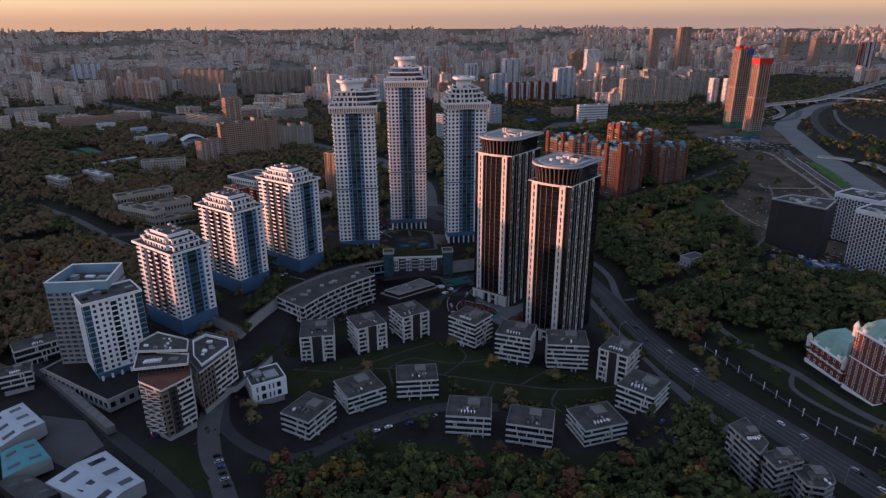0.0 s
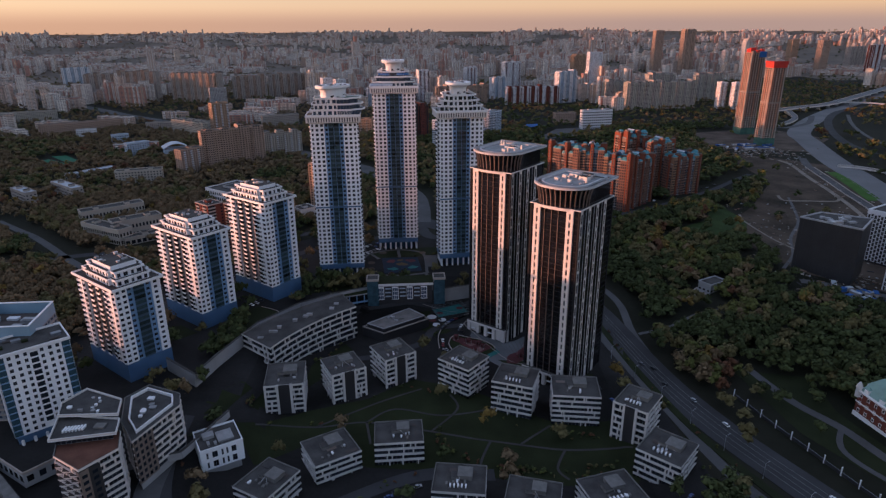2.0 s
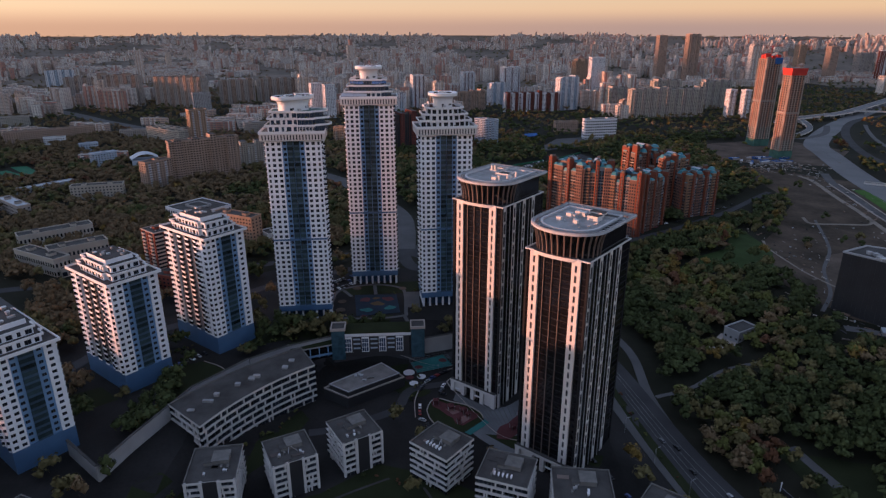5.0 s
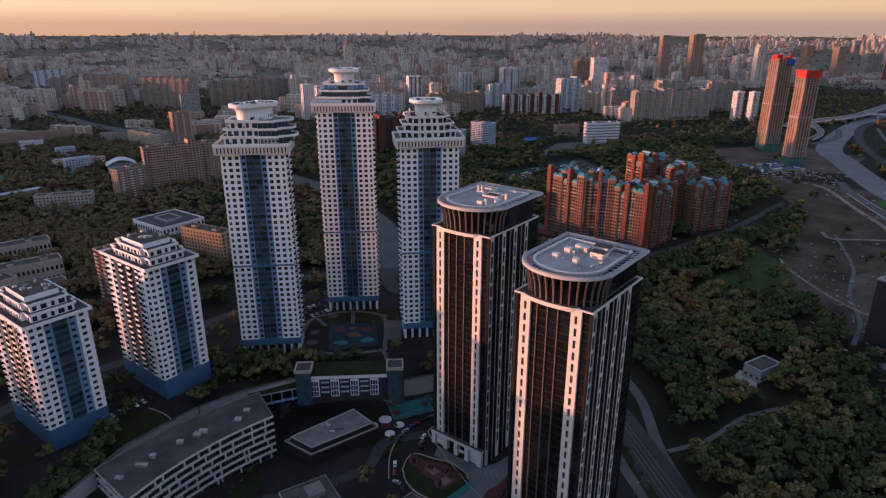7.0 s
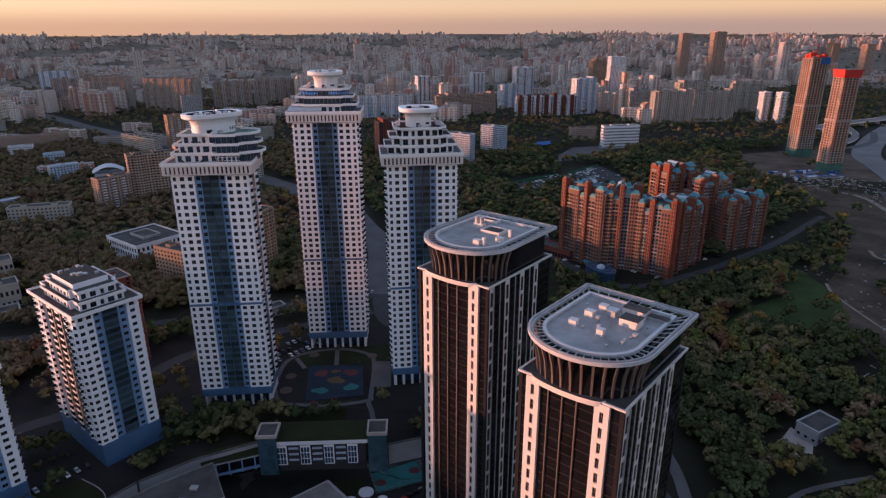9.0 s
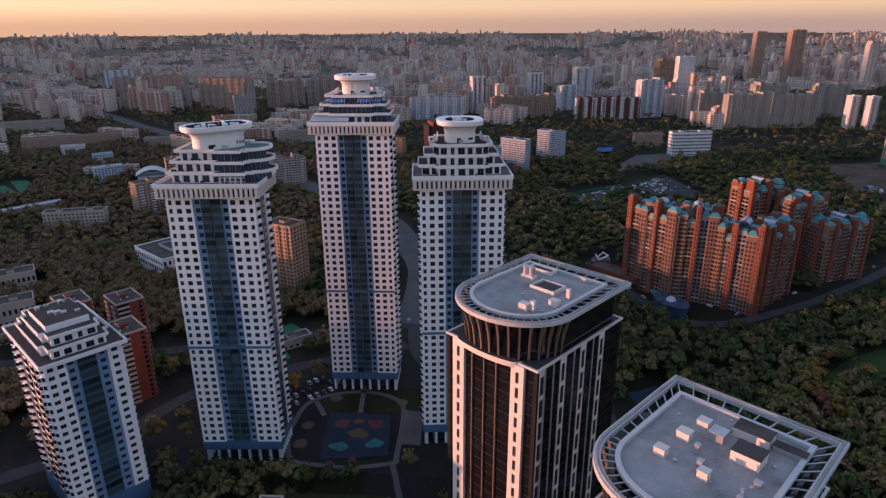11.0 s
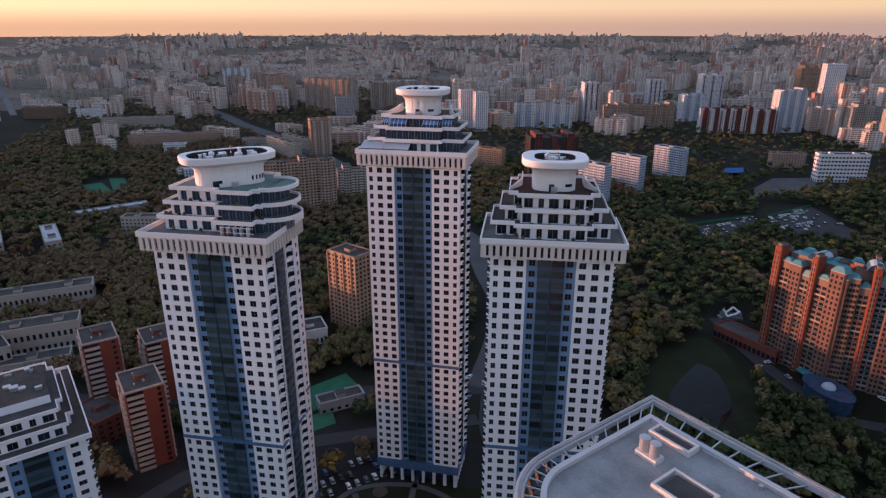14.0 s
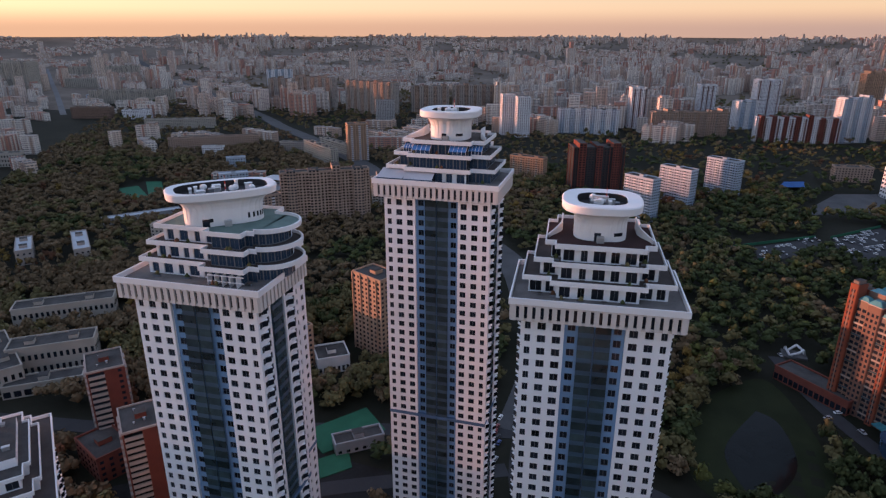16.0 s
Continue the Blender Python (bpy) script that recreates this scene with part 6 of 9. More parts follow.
for i in range(7):
    b = Build()
    if i % 2 == 0:
        w = 4.0
        for s in range(3):
            for z in range(3):
                b.box(-18.5 + i * 5.4 - w / 2 + s * 1.35, -18.5 + i * 5.4 - w / 2 + s * 1.35 + 1.1, -7.0, -6.4, 1.0 + z * 3.1, 3.6 + z * 3.1, GLASS_BLUE)
        b.box(-18.5 + i * 5.4 - w / 2 - .3, -18.5 + i * 5.4 + w / 2 + .3, -6.8, -6.3, .4, 10.8, WHITE_TRIM)
        part("window_frame", b, root, "white framed window grid")
    else:
        for z in range(3):
            b.box(-18.5 + i * 5.4 - 2.2, -18.5 + i * 5.4 + 2.2, -6.9, -6.4, 2.6 + z * 3.1, 3.5 + z * 3.1, PANEL_BLUE)
        part("balcony_rail", b, root)
for x in (-24.5, 25.5):
    b = Build()
    b.box(x - 4.2, x + 4.2, -8, 1.5, -4, 17.2, GLASS_TEAL, ROOF)
    b.ring(rect(x - 4.7, x + 4.7, -8.5, 2), rect(x - 3.9, x + 3.9, -7.7, 1.2), 16.2, 17.8, PANEL)
    part("stair_tower", b, root, "dark glazed stair tower")
root = thing("glazed_pavilion", lowered(-62, 490) @ pose(-62, 490, 0, 0, 0, 22), "low pavilion with blue framed glass below the planted bank", "pavilion")
b = Build()
b.box(-14, 14, -4, 6, -2, 6.2, GLASS, ROOF)
part("glazing", b, root)
b = Build()
b.box(-14.6, 14.6, -5, 6.4, 6.2, 7.1, GREY_WALL, GRASS)
part("roof_slab", b, root, "grey roof slab with grass")
for i in range(6):
    b = Build()
    b.box(-14 + i * 5.6 - .3, -14 + i * 5.6 + .3, -4.4, -3.9, -1, 6.2, BLUE)
    part("blue_post", b, root)
b = Build()
b.box(-14.2, 14.2, -4.5, -3.9, -.2, 1.0, BLUE)
part("blue_sill", b, root)
rnd = random.Random(8)
root = thing("podium", lowered(-25, 440), "low flat-roofed podium beside the curved office", "podium")
b = Build()
b.prism([(-32.7, 422.0), (-3.5, 443.8), (-17.6, 458.6), (-47.7, 432.3)], -2, 6, BLACK_CLAD, ROOF)
part("hall", b, root)
pp = [(-32.7, 422.0), (-3.5, 443.8), (-17.6, 458.6), (-47.7, 432.3)]
b = Build()
b.ring(pp, inset(pp, .5), 6, 6.8, PANEL)
part("parapet", b, root)
b = Build()
qq = inset(pp, 2.0)
b.prism(qq, 6, 8.4, BLACK_CLAD, DECK_GREY)
b.ring(inset(qq, -.2), inset(qq, .3), 8.4, 8.9, GREY_WALL)
part("upper_roof", b, root, "brown-grey upper roof")
for i in range(7):
    roof_box(root, -25.4 + rnd.uniform(-7, 7), 439.2 + rnd.uniform(-4, 4), rnd.uniform(.8, 2.5), rnd.uniform(.8, 2), rnd.uniform(.5, 1.4), 8.4, rnd.choice([METAL, ROOF_BOX]))
rnd = random.Random(3)
patch("sports_court", [(-1.5, 470.8), (18.4, 480.1), (24.6, 467.7), (3.3, 458.9)], TEAL_COURT, "teal sports court with a fence", "sports court", 0.3)
for x, y in ((3.8, 465.1), (18.3, 473.7)):
    patch("court_circle", [(x + 2.6 * math.cos(a), y + 2.2 * math.sin(a)) for a in [i * .5236 for i in range(12)]], RED_RUBBER, "red circle on the teal court", "court marking", 0.35)
root = thing("court_fence", lowered(12, 478), "thin grey fence round the teal court", "fence")
ring_ = [(-2.1, 471.6), (18.7, 481.2), (25.6, 467.3), (3.0, 457.9)]
for k in range(4):
    (x0, y0), (x1, y1) = ring_[k], ring_[(k + 1) % 4]
    b = Build()
    for i in range(7):
        x, y = x0 + (x1 - x0) * i / 7, y0 + (y1 - y0) * i / 7
        b.rod((x, y, -.5), (x, y, 3.2), .07, FRAME, 4)
    for z in (.6, 1.9, 3.2):
        b.rod((x0, y0, z), (x1, y1, z), .05, FRAME, 4)
    part("fence_side", b, root)
patch("playground", [(-48, 583), (-16, 584), (-11, 552), (-42, 546)], BLUE_COURT, "blue rubber playground with bright islands", "playground", 0.3)
for x, y, r, m, w in ((-39, 574, 4.6, RED_RUBBER, "red"), (-29, 567, 4.6, OCHRE_RUBBER, "ochre"), (-22, 576, 4.4, RED_RUBBER, "red"), (-36, 556, 4, TEAL_COURT, "teal"), (-19, 560, 4.2, TEAL_COURT, "teal"), (-31, 577, 2.6, OCHRE_RUBBER, "ochre")):
    patch("rubber_island", [(x + r * (1 + .25 * math.sin(2 * a + x)) * math.cos(a), y + r * .8 * (1 + .2 * math.cos(3 * a + y)) * math.sin(a)) for a in [i * .35 for i in range(18)]], m, w + " rubber island in the playground", "playground", 0.36)
for x, y, r in ((-7.8, 453.6, 2.8), (-1.8, 459.1, 3.4), (1.6, 447.1, 2.6), (5.8, 454.6, 2.6)):
    patch("paved_disc", [(x + r * math.cos(a), y + r * math.sin(a)) for a in [i * .4488 for i in range(14)]], PANEL_WHITE, "pale round terrace in the court", "pavement", 0.35)
patch("rubber_island", [(-1.2 + 2.6 * math.cos(a), 453.6 + 2.2 * math.sin(a)) for a in [i * .5236 for i in range(12)]], RED_RUBBER, "red rubber island among the pale discs", "playground", 0.36)
patch("lawn", [(9.8, 420.0), (11.8, 428.0), (15.8, 431.1), (23.4, 427.9), (32.7, 423.3), (38.6, 416.2), (39.6, 411.6), (32.5, 400.2), (22.8, 400.9), (16.4, 405.0), (11.8, 412.0)], GRASS, "planted island round the red playground", "lawn", 0.2)
patch("playground", [(11.8, 428.0), (15.3, 429.6), (20.0, 426.6), (23.8, 423.9), (27.5, 424.7), (30.7, 420.8), (37.6, 415.5), (36.4, 411.9), (32.7, 409.2), (28.7, 405.8), (25.1, 408.2), (23.8, 412.9), (20.3, 416.0), (16.5, 421.0), (12.8, 423.7)], RED_RUBBER, "red rubber playground by the bronze towers", "playground", 0.3)
patch("rubber_island", [(24.8, 410.8), (30.7, 415.4), (33.7, 412.1), (28.7, 407.6)], PINK_RUBBER, "pale pink rubber patch in the playground", "playground", 0.36)
patch("rubber_island", [(19.8, 421.0), (23.8, 421.9), (27.8, 417.7), (23.8, 415.9)], PINK_RUBBER, "pale pink rubber patch in the playground", "playground", 0.36)
patch("playground", [(59.9, 415.6), (63.5, 417.1), (63.5, 412.6), (60.9, 408.6), (59.5, 403.3), (56.9, 398.6), (51.5, 392.6), (45.5, 394.0), (45.8, 399.4), (47.9, 403.8), (52.5, 406.6), (55.5, 410.6)], RED_RUBBER, "red rubber playground by the bronze towers", "playground", 0.3)
patch("sports_court", [(35.7, 405.9), (40.6, 410.5), (42.6, 407.3), (32.4, 397.8), (29.7, 400.1)], TEAL_COURT, "narrow teal rubber strip beside the playground", "sports court", 0.3)
for pts in (((26.6, 465.2), (21.3, 461.8), (14.2, 454.8), (7.4, 446.2), (4.6, 438.1), (3.0, 427.7), (4.0, 412.8)), ((9.8, 420.0), (11.8, 428.0), (15.8, 431.1), (23.4, 427.9), (32.7, 423.3), (38.6, 416.2), (39.6, 411.6)), ((9.8, 420.0), (11.8, 412.0), (16.4, 405.0), (22.8, 400.4)), ((20.8, 448.6), (23.4, 453.0), (26.8, 454.8)), ((20.8, 448.6), (23.5, 441.6), (26.8, 439.2))):
    strip("kerb", curve_pts(*pts), .5, PANEL, "pale stone kerb of the tower court", "kerb", .6, thick=.6)
for i in range(15):                                     # dark bands across the setts
    f = i / 14
    strip("paving_band", [(27.8 + f * 39.8, 432.7 + f * -4.0 - 9 * math.sin(f * 3.1)), (34.7 + f * 35.9, 420.1 + f * -41.5)], .35, PAVING, "thin darker band of setts", "pavement", .16, thick=.06)
patch("sports_court", [(112, 633), (131, 646), (136, 637), (117, 624)], BLUE_COURT, "blue tennis court in the park", "sports court", 0.3)
patch("sports_court", [(-625, 1010), (-612, 1030), (-548, 985), (-560, 965)], GREEN_COURT, "green tennis court among trees", "sports court", 0.3)
patch("sports_court", [(-621, 1052), (-602, 1060), (-549, 1009), (-557, 992)], GREEN_COURT, "green tennis court among trees", "sports court", 0.3)
patch("sports_court", [(-124, 652), (-104, 682), (-86, 668), (-106, 640)], GREEN_COURT, "green sports court behind the tower", "sports court", 0.5)
patch("sports_court", [(-107, 634), (-96, 647), (-88, 636), (-98, 624)], GREEN_COURT, "small green sports court behind the tower", "sports court", 0.5)
for pts in (((-70, 548), (-64, 564), (-63, 587), (-54, 598), (-35, 604), (-18, 600), (-10, 589), (-7, 553), (-8, 547), (-26, 542), (-42, 542), (-56, 545), (-64, 564)), ((-35, 604), (-32, 584)), ((-8, 547), (-4, 536), (2, 524)), ((-58, 592), (-50, 580)), ((-35, 604), (-36, 615))):
    strip("footpath", curve_pts(*pts), 2.6, PAVING, "paved path between the towers", "path", 0.34, thick=.2)
patch("plaza", [(-9, 589), (1, 589), (3, 561), (-6, 561)], PAVING, "paved square beside the tower foot", "pavement", 0.4)
for x, y, r in ((-56, 571, 3.2), (-55, 556, 3.6), (-12, 596, 3), (-48, 596, 3.4)):
    patch("flower_bed", [(x + r * math.cos(a), y + r * math.sin(a)) for a in [i * .5236 for i in range(12)]], SOIL, "round planted bed among the paths", "flower bed", 0.4)
rnd = random.Random(31)
for x, y, w in ((14.8, 426.0, 3), (22.8, 420.9, 3.4), (29.7, 417.5, 3), (31.7, 413.3, 2.4), (26.8, 408.7, 2.2), (59.5, 412.6, 3), (54.5, 401.6, 3), (-36, 540, 3), (-26, 544, 3)):
    root = thing("play_frame", pose(*settle(x, y), land(*settle(x, y)) + .3, 0, 0, rnd.uniform(0, 90)), "small red and pale climbing frame on rubber ground", "climbing frame", "climbing frames")
    for sx in (-1, 1):
        for sy in (-1, 1):
            b = Build()
            b.rod((sx * w / 2, sy * w / 2, 0), (sx * w / 2, sy * w / 2, 2.8), .12, METAL)
            part("post", b, root)
    b = Build()
    b.box(-w / 2, w / 2, -w / 2, w / 2, 1.3, 1.5, RED_RUBBER)
    part("platform", b, root)
    b = Build()
    b.prism(rect(-w / 2 - .2, w / 2 + .2, -w / 2 - .2, w / 2 + .2), 2.8, 3.7, RED_RUBBER, top_pts=rect(-.1, .1, -.1, .1), bottom=True)
    part("roof", b, root)


# ---- sheds by the lane ----
def shed(poly, z0, h, rise, wall, roof, label, strips=3):
    root = thing("shed", pose(0, 0, 0), label, "shed", "workshop sheds")
    b = Build()
    b.prism(poly, z0, h, wall, roof)
    part("wall", b, root)
    b = Build()
    a, c, d, e = poly
    m0, m1 = ((a[0] + e[0]) / 2, (a[1] + e[1]) / 2), ((c[0] + d[0]) / 2, (c[1] + d[1]) / 2)
    up = lambda q, z: (q[0], q[1], z)
    b.quad(up(a, h + .1), up(c, h + .1), up(m1, h + rise), up(m0, h + rise), roof)
    b.quad(up(m0, h + rise), up(m1, h + rise), up(d, h + .1), up(e, h + .1), roof)
    b.poly([up(a, h + .1), up(m0, h + rise), up(e, h + .1)], wall)
    b.poly([up(c, h + .1), up(d, h + .1), up(m1, h + rise)], wall)
    part("roof", b, root)
    mix = lambda p, q, f: (p[0] + (q[0] - p[0]) * f, p[1] + (q[1] - p[1]) * f)
    for i in range(strips):
        f = (i + .5) / strips
        for lo, hi in (((a, c), (m0, m1)), ((e, d), (m0, m1))):
            b = Build()
            q = []
            for ff, g in ((f - .05, .25), (f + .05, .25), (f + .05, .8), (f - .05, .8)):
                p0, p1 = mix(*lo, ff), mix(*hi, ff)
                v = mix(p0, p1, g)
                q.append((v[0], v[1], h + .1 + (rise - .1) * g + .08))
            b.quad(*q, GLASS)
            part("rooflight", b, root)


shed([(-179, 227), (-145, 210), (-135, 228), (-163, 249)], -1, 6.2, 1.8, GREY_WALL, ROOF_WHITE, "pale metal-roofed workshop with dark rooflights")
shed([(-237, 270), (-216, 252), (-206, 272), (-229, 290)], -1, 6.2, 1.6, GREY_WALL, ROOF_WHITE, "pale metal-roofed workshop with dark rooflights")
shed([(-214, 249), (-201, 231), (-187, 245), (-204, 260)], -1, 5.2, 1.2, GREY_WALL, TEAL, "teal-roofed workshop beside the lane", 2)
shed([(-203, 229), (-177, 212), (-170, 222), (-190, 234)], -1, 5.0, 1.0, BLACK_CLAD, ROOF, "dark-roofed workshop beside the lane", 2)
shed([(-232, 236), (-207, 222), (-203, 229), (-224, 248)], -1, 5.0, 1.0, GREY_WALL, TEAL, "teal-roofed workshop beside the lane", 2)
band_block("low_house", pose(-256, 349, 0, 0, 0, 42), rect(-13.5, 13.5, -7, 7), 0, 12, 3, "low grey house beside the lane", 3, category="house")
band_block("low_house", pose(-250, 318, 0, 0, 0, 30), rect(-8, 8, -6, 6), 0, 10, 3, "low pale house beside the lane", 6, category="house")


# ---- houses beyond: walls with window grids ----
def slab(name, x, y, rot, lx, ly, h, mat, label, category="apartment block", floor=3.0, pitch=3.6, win=(1.7, 1.5), group="", ribs=0, balc=None, z0=None, roof=None, bands=None, lift=True, fine=True, section=None):
    """A house with windows on all sides, a roof edge and roof boxes; ribs: pilasters; balc: columns of balconies in that material."""
    z0 = land(x, y) if z0 is None else z0
    root = thing(name, pose(x, y, z0, 0, 0, rot), label, category, group)
    poly = rect(-lx / 2, lx / 2, -ly / 2, ly / 2)
    b = Build()
    b.prism(poly, -4, h, mat, roof or ROOF)
    b.ring(inset(poly, -.2), inset(poly, .5), h - .3, h + .9, mat)
    body = part("wall", b, root)
    nf = max(1, int((h - 1) / floor))
    fh = (h - .8) / nf
    rnd = random.Random(int(x * 13 + y))
    glass, bal, rb = Build(), Build(), Build()
    for k in range(4):
        p, u, n, ln = side(poly, k)
        m = max(1, int(ln / pitch))
        step = ln / m
        for i in range(m):
            s = (i + .5) * step
            w, hh = win
            w = min(w, step * .8)
            stack = balc is not None and k % 2 == 0 and i % 3 == 1
            for f in range(nf):
                z = f * fh + .9
                if stack:
                    pl = [at(p, u, n, s - step * .42, 0, 0), at(p, u, n, s - step * .42, 1.1, 0), at(p, u, n, s + step * .42, 1.1, 0), at(p, u, n, s + step * .42, 0, 0)]
                    bal.prism([(q[0], q[1]) for q in pl], z - .9, z + .25, balc, bottom=True)
                    o = .08
                else:
                    o = .05
                ww = step * .84 if stack else w
                glass.quad(at(p, u, n, s - ww / 2, o, z), at(p, u, n, s + ww / 2, o, z), at(p, u, n, s + ww / 2, o, z + hh), at(p, u, n, s - ww / 2, o, z + hh), GLASS)
                if fine:
                    glass.quad(at(p, u, n, s - ww / 2 - .12, o + .12, z - .18), at(p, u, n, s + ww / 2 + .12, o + .12, z - .18), at(p, u, n, s + ww / 2 + .12, o + .12, z), at(p, u, n, s - ww / 2 - .12, o + .12, z), bands or mat)
            if ribs and i % ribs == 0:
                e = i * step
                pl = [at(p, u, n, e - .35, 0, 0), at(p, u, n, e - .35, .7, 0), at(p, u, n, e + .35, .7, 0), at(p, u, n, e + .35, 0, 0)]
                rb.prism([(q[0], q[1]) for q in pl], 0, h + .4, bands or mat)
    if lx > 44 and h > 30 and section is not False:                              # stair sections that stand forward and rise above the roof
        m = max(2, int(lx / 19))
        for i in range(m):
            w = lx / m * rnd.uniform(.34, .5)
            cx = (i + .5) * lx / m - lx / 2
            o, up = rnd.choice([1.5, 2.4]), rnd.choice([1.5, 3.0, 3.0, 6.0])
            sec = Build()
            sec.prism(rect(cx - w / 2, cx + w / 2, -ly / 2 - o, ly / 2 + o), -4, h + up, bands or section or mat, roof or ROOF)
            for k, yy in ((0, -ly / 2 - o - .05), (1, ly / 2 + o + .05)):
                q = max(1, int(w / 3.0))
                for f in range(int((h + up - 1) / floor)):
                    for j in range(q):
                        a = cx + ((j + .5) * w / q - w / 2)
                        e = [(a - w / q * .3, yy, f * fh + .9), (a + w / q * .3, yy, f * fh + .9), (a + w / q * .3, yy, f * fh + 2.4), (a - w / q * .3, yy, f * fh + 2.4)]
                        sec.quad(*(e if k == 0 else e[::-1]), GLASS)
            part("stair_section", sec, body)
    tagged(part("windows", glass, body), kind="stuff")
    if bal.v:
        tagged(part("balconies", bal, body), kind="stuff")
    if rb.v:
        tagged(part("pilasters", rb, body), kind="stuff")
    if lift:
        for i in range(max(1, int(lx / 22))):
            roof_box(root, (i + .5) * lx / max(1, int(lx / 22)) - lx / 2, 0, 5, min(ly * .5, 6), 2.6, h, mat, ROOF, "lift_house")
    return root


# red and buff brick houses behind the towers
def red_tower(x, y, rot, lx, ly, top):
    """A red brick point house: pale balcony stacks, a plain brick end, a dark roof with a thin pale rim."""
    z0 = land(x, y)
    h = top - z0
    root = thing("brick_tower", pose(x, y, z0, 0, 0, rot), "red brick apartment tower with pale balcony bands", "apartment tower", "red brick towers")
    poly = rect(-lx / 2, lx / 2, -ly / 2, ly / 2)
    b = Build()
    b.prism(poly, -4, h, BRICK_RED, ROOF)
    wall = part("wall", b, root)
    b = Build()
    b.ring(inset(poly, -.25), inset(poly, .35), h - .2, h + .7, PANEL)
    part("roof_rim", b, root, "thin pale roof rim")
    nf = int(h / 2.9)
    fh = (h - .6) / nf
    glass = Build()
    for k in range(4):
        p, u, n, ln = side(poly, k)
        stacks = ((.1, .34), (.66, .9)) if k % 2 == 0 else ((.04, .46),)
        for f in range(nf):
            z = f * fh + .5
            for s0, s1 in stacks:
                v = Build()
                pl = [at(p, u, n, ln * s0, -.1, 0), at(p, u, n, ln * s0, 1.0, 0), at(p, u, n, ln * s1, 1.0, 0), at(p, u, n, ln * s1, -.1, 0)]
                v.prism([(q[0], q[1]) for q in pl], z - .3, z + .95, PANEL, bottom=True)
                if k < 2:
                    part("balcony", v, wall, "pale balcony front")
                else:
                    m = len(glass.v)
                    glass.v += v.v
                    glass.f += [tuple(a + m for a in q) for q in v.f]
                    glass.s += [glass.slot(PANEL)] * len(v.f)
                glass.quad(at(p, u, n, ln * s0, .06, z + .95), at(p, u, n, ln * s1, .06, z + .95), at(p, u, n, ln * s1, .06, z + 2.4), at(p, u, n, ln * s0, .06, z + 2.4), GLASS)
            for c in ((.22, .5, .78) if k % 2 == 0 else (.86,)):
                if k % 2 == 0 and c != .5:
                    continue
                glass.quad(at(p, u, n, ln * c - .8, .05, z + .6), at(p, u, n, ln * c + .8, .05, z + .6), at(p, u, n, ln * c + .8, .05, z + 2.1), at(p, u, n, ln * c - .8, .05, z + 2.1), GLASS)
    tagged(part("windows", glass, wall), kind="stuff")
    b = Build()
    b.prism(rect(-3.4, 1.2, -2.2, 2.2), h, h + 2.2, BRICK_RED, ROOF)
    part("lift_house", b, root)
    for q in ((3.5, 1, .8, .8, 1.2), (-5.5, -2, .6, .6, 1), (4.5, -3, .5, .5, .9)):
        roof_box(root, *q, h)


red_tower(-209, 616.5, -39, 20.5, 16, 43.0)
red_tower(-160, 589.7, -39, 20.5, 16, 40.7)
red_tower(-190, 636, -39, 20.5, 16, 36.4)
slab("brick_house", -196, 598, -20, 24, 16, 13, BRICK_RED, "low dark brick house between the brick towers", "house")
slab("buff_house", -127, 745, -22, 25, 17, 52, BRICK_BUFF, "buff brick apartment house lit by the low sun", ribs=2, pitch=3.2)
slab("low_shop", -144, 715, 40, 19, 18, 10, BAND, "low flat-roofed pavilion with dark windows", "pavilion", floor=5, pitch=2.4, win=(1.5, 3.4))
slab("long_shed", -93, 652, 42, 24, 9, 6, GREY_WALL, "long dark-roofed shed beside the sports court", "shed", floor=5)
slab("atrium_house", -240.5, 782, -35, 50, 45, 12, PANEL_WHITE, "pale house with a dark roof round an open court", "institute", floor=5.5, pitch=4, win=(2, 3.4), z0=4, lift=False)
slab("atrium_house", -240.5, 782, -35, 22, 16, 1.6, GREY_WALL, "sunk court on the roof of the pale house", "roof court", z0=16, lift=False)
slab("brick_house", -178, 716, -26, 48, 14, 27, BRICK_BUFF, "buff brick house among trees", "apartment block")
# unseen slabs added towards the sun, which keep the low offices in shade
slab("unseen_shade_slab", -430, 288, 86, 96, 18, 66, PANEL_BEIGE, "unseen tall beige slab added towards the sunset for shade", pitch=6, fine=False)
slab("unseen_shade_slab", -440, 170, 86, 110, 18, 62, PANEL_BEIGE, "unseen tall beige slab added towards the sunset for shade", pitch=6, fine=False)
# institute with pale walls
slab("institute", -321, 639, -28, 57, 14, 15, PANEL_BEIGE, "pale institute building with tall windows", "institute", floor=5, pitch=3.2, win=(1.6, 3.2))
slab("institute", -301, 658, 41, 46, 16, 17, PANEL_BEIGE, "pale institute wing with tall windows", "institute", floor=5.4, pitch=3.2, win=(1.6, 3.4))
slab("institute", -349, 706, 41, 62, 16, 15, PANEL_BEIGE, "pale institute wing with a flat roof", "institute", floor=5, pitch=3.2, win=(1.6, 3.2))
slab("garage", -283, 636, 41, 40, 12, 7, PANEL_BEIGE, "row of garages with dark doors", "garage", floor=6, pitch=5, win=(3.6, 3.6))
slab("pale_house", -395, 872, 17, 57, 14, 18, PANEL_BEIGE, "pale five-storey house with a cluttered roof", "apartment block")
slab("striped_house", -352, 938, 58, 38, 14, 34, BRICK_TAN, "tan house with white balcony stripes", balc=PANEL_WHITE)
slab("long_brick_house", -305, 985, 36, 92, 14, 54, BRICK_TAN, "long tan apartment slab lit at its end", balc=BRICK_TAN)
slab("slim_tower", -428, 1290, 40, 32, 18, 56, BRICK_BUFF, "slim tower with red and white balconies", "apartment tower", balc=PANEL_WHITE)
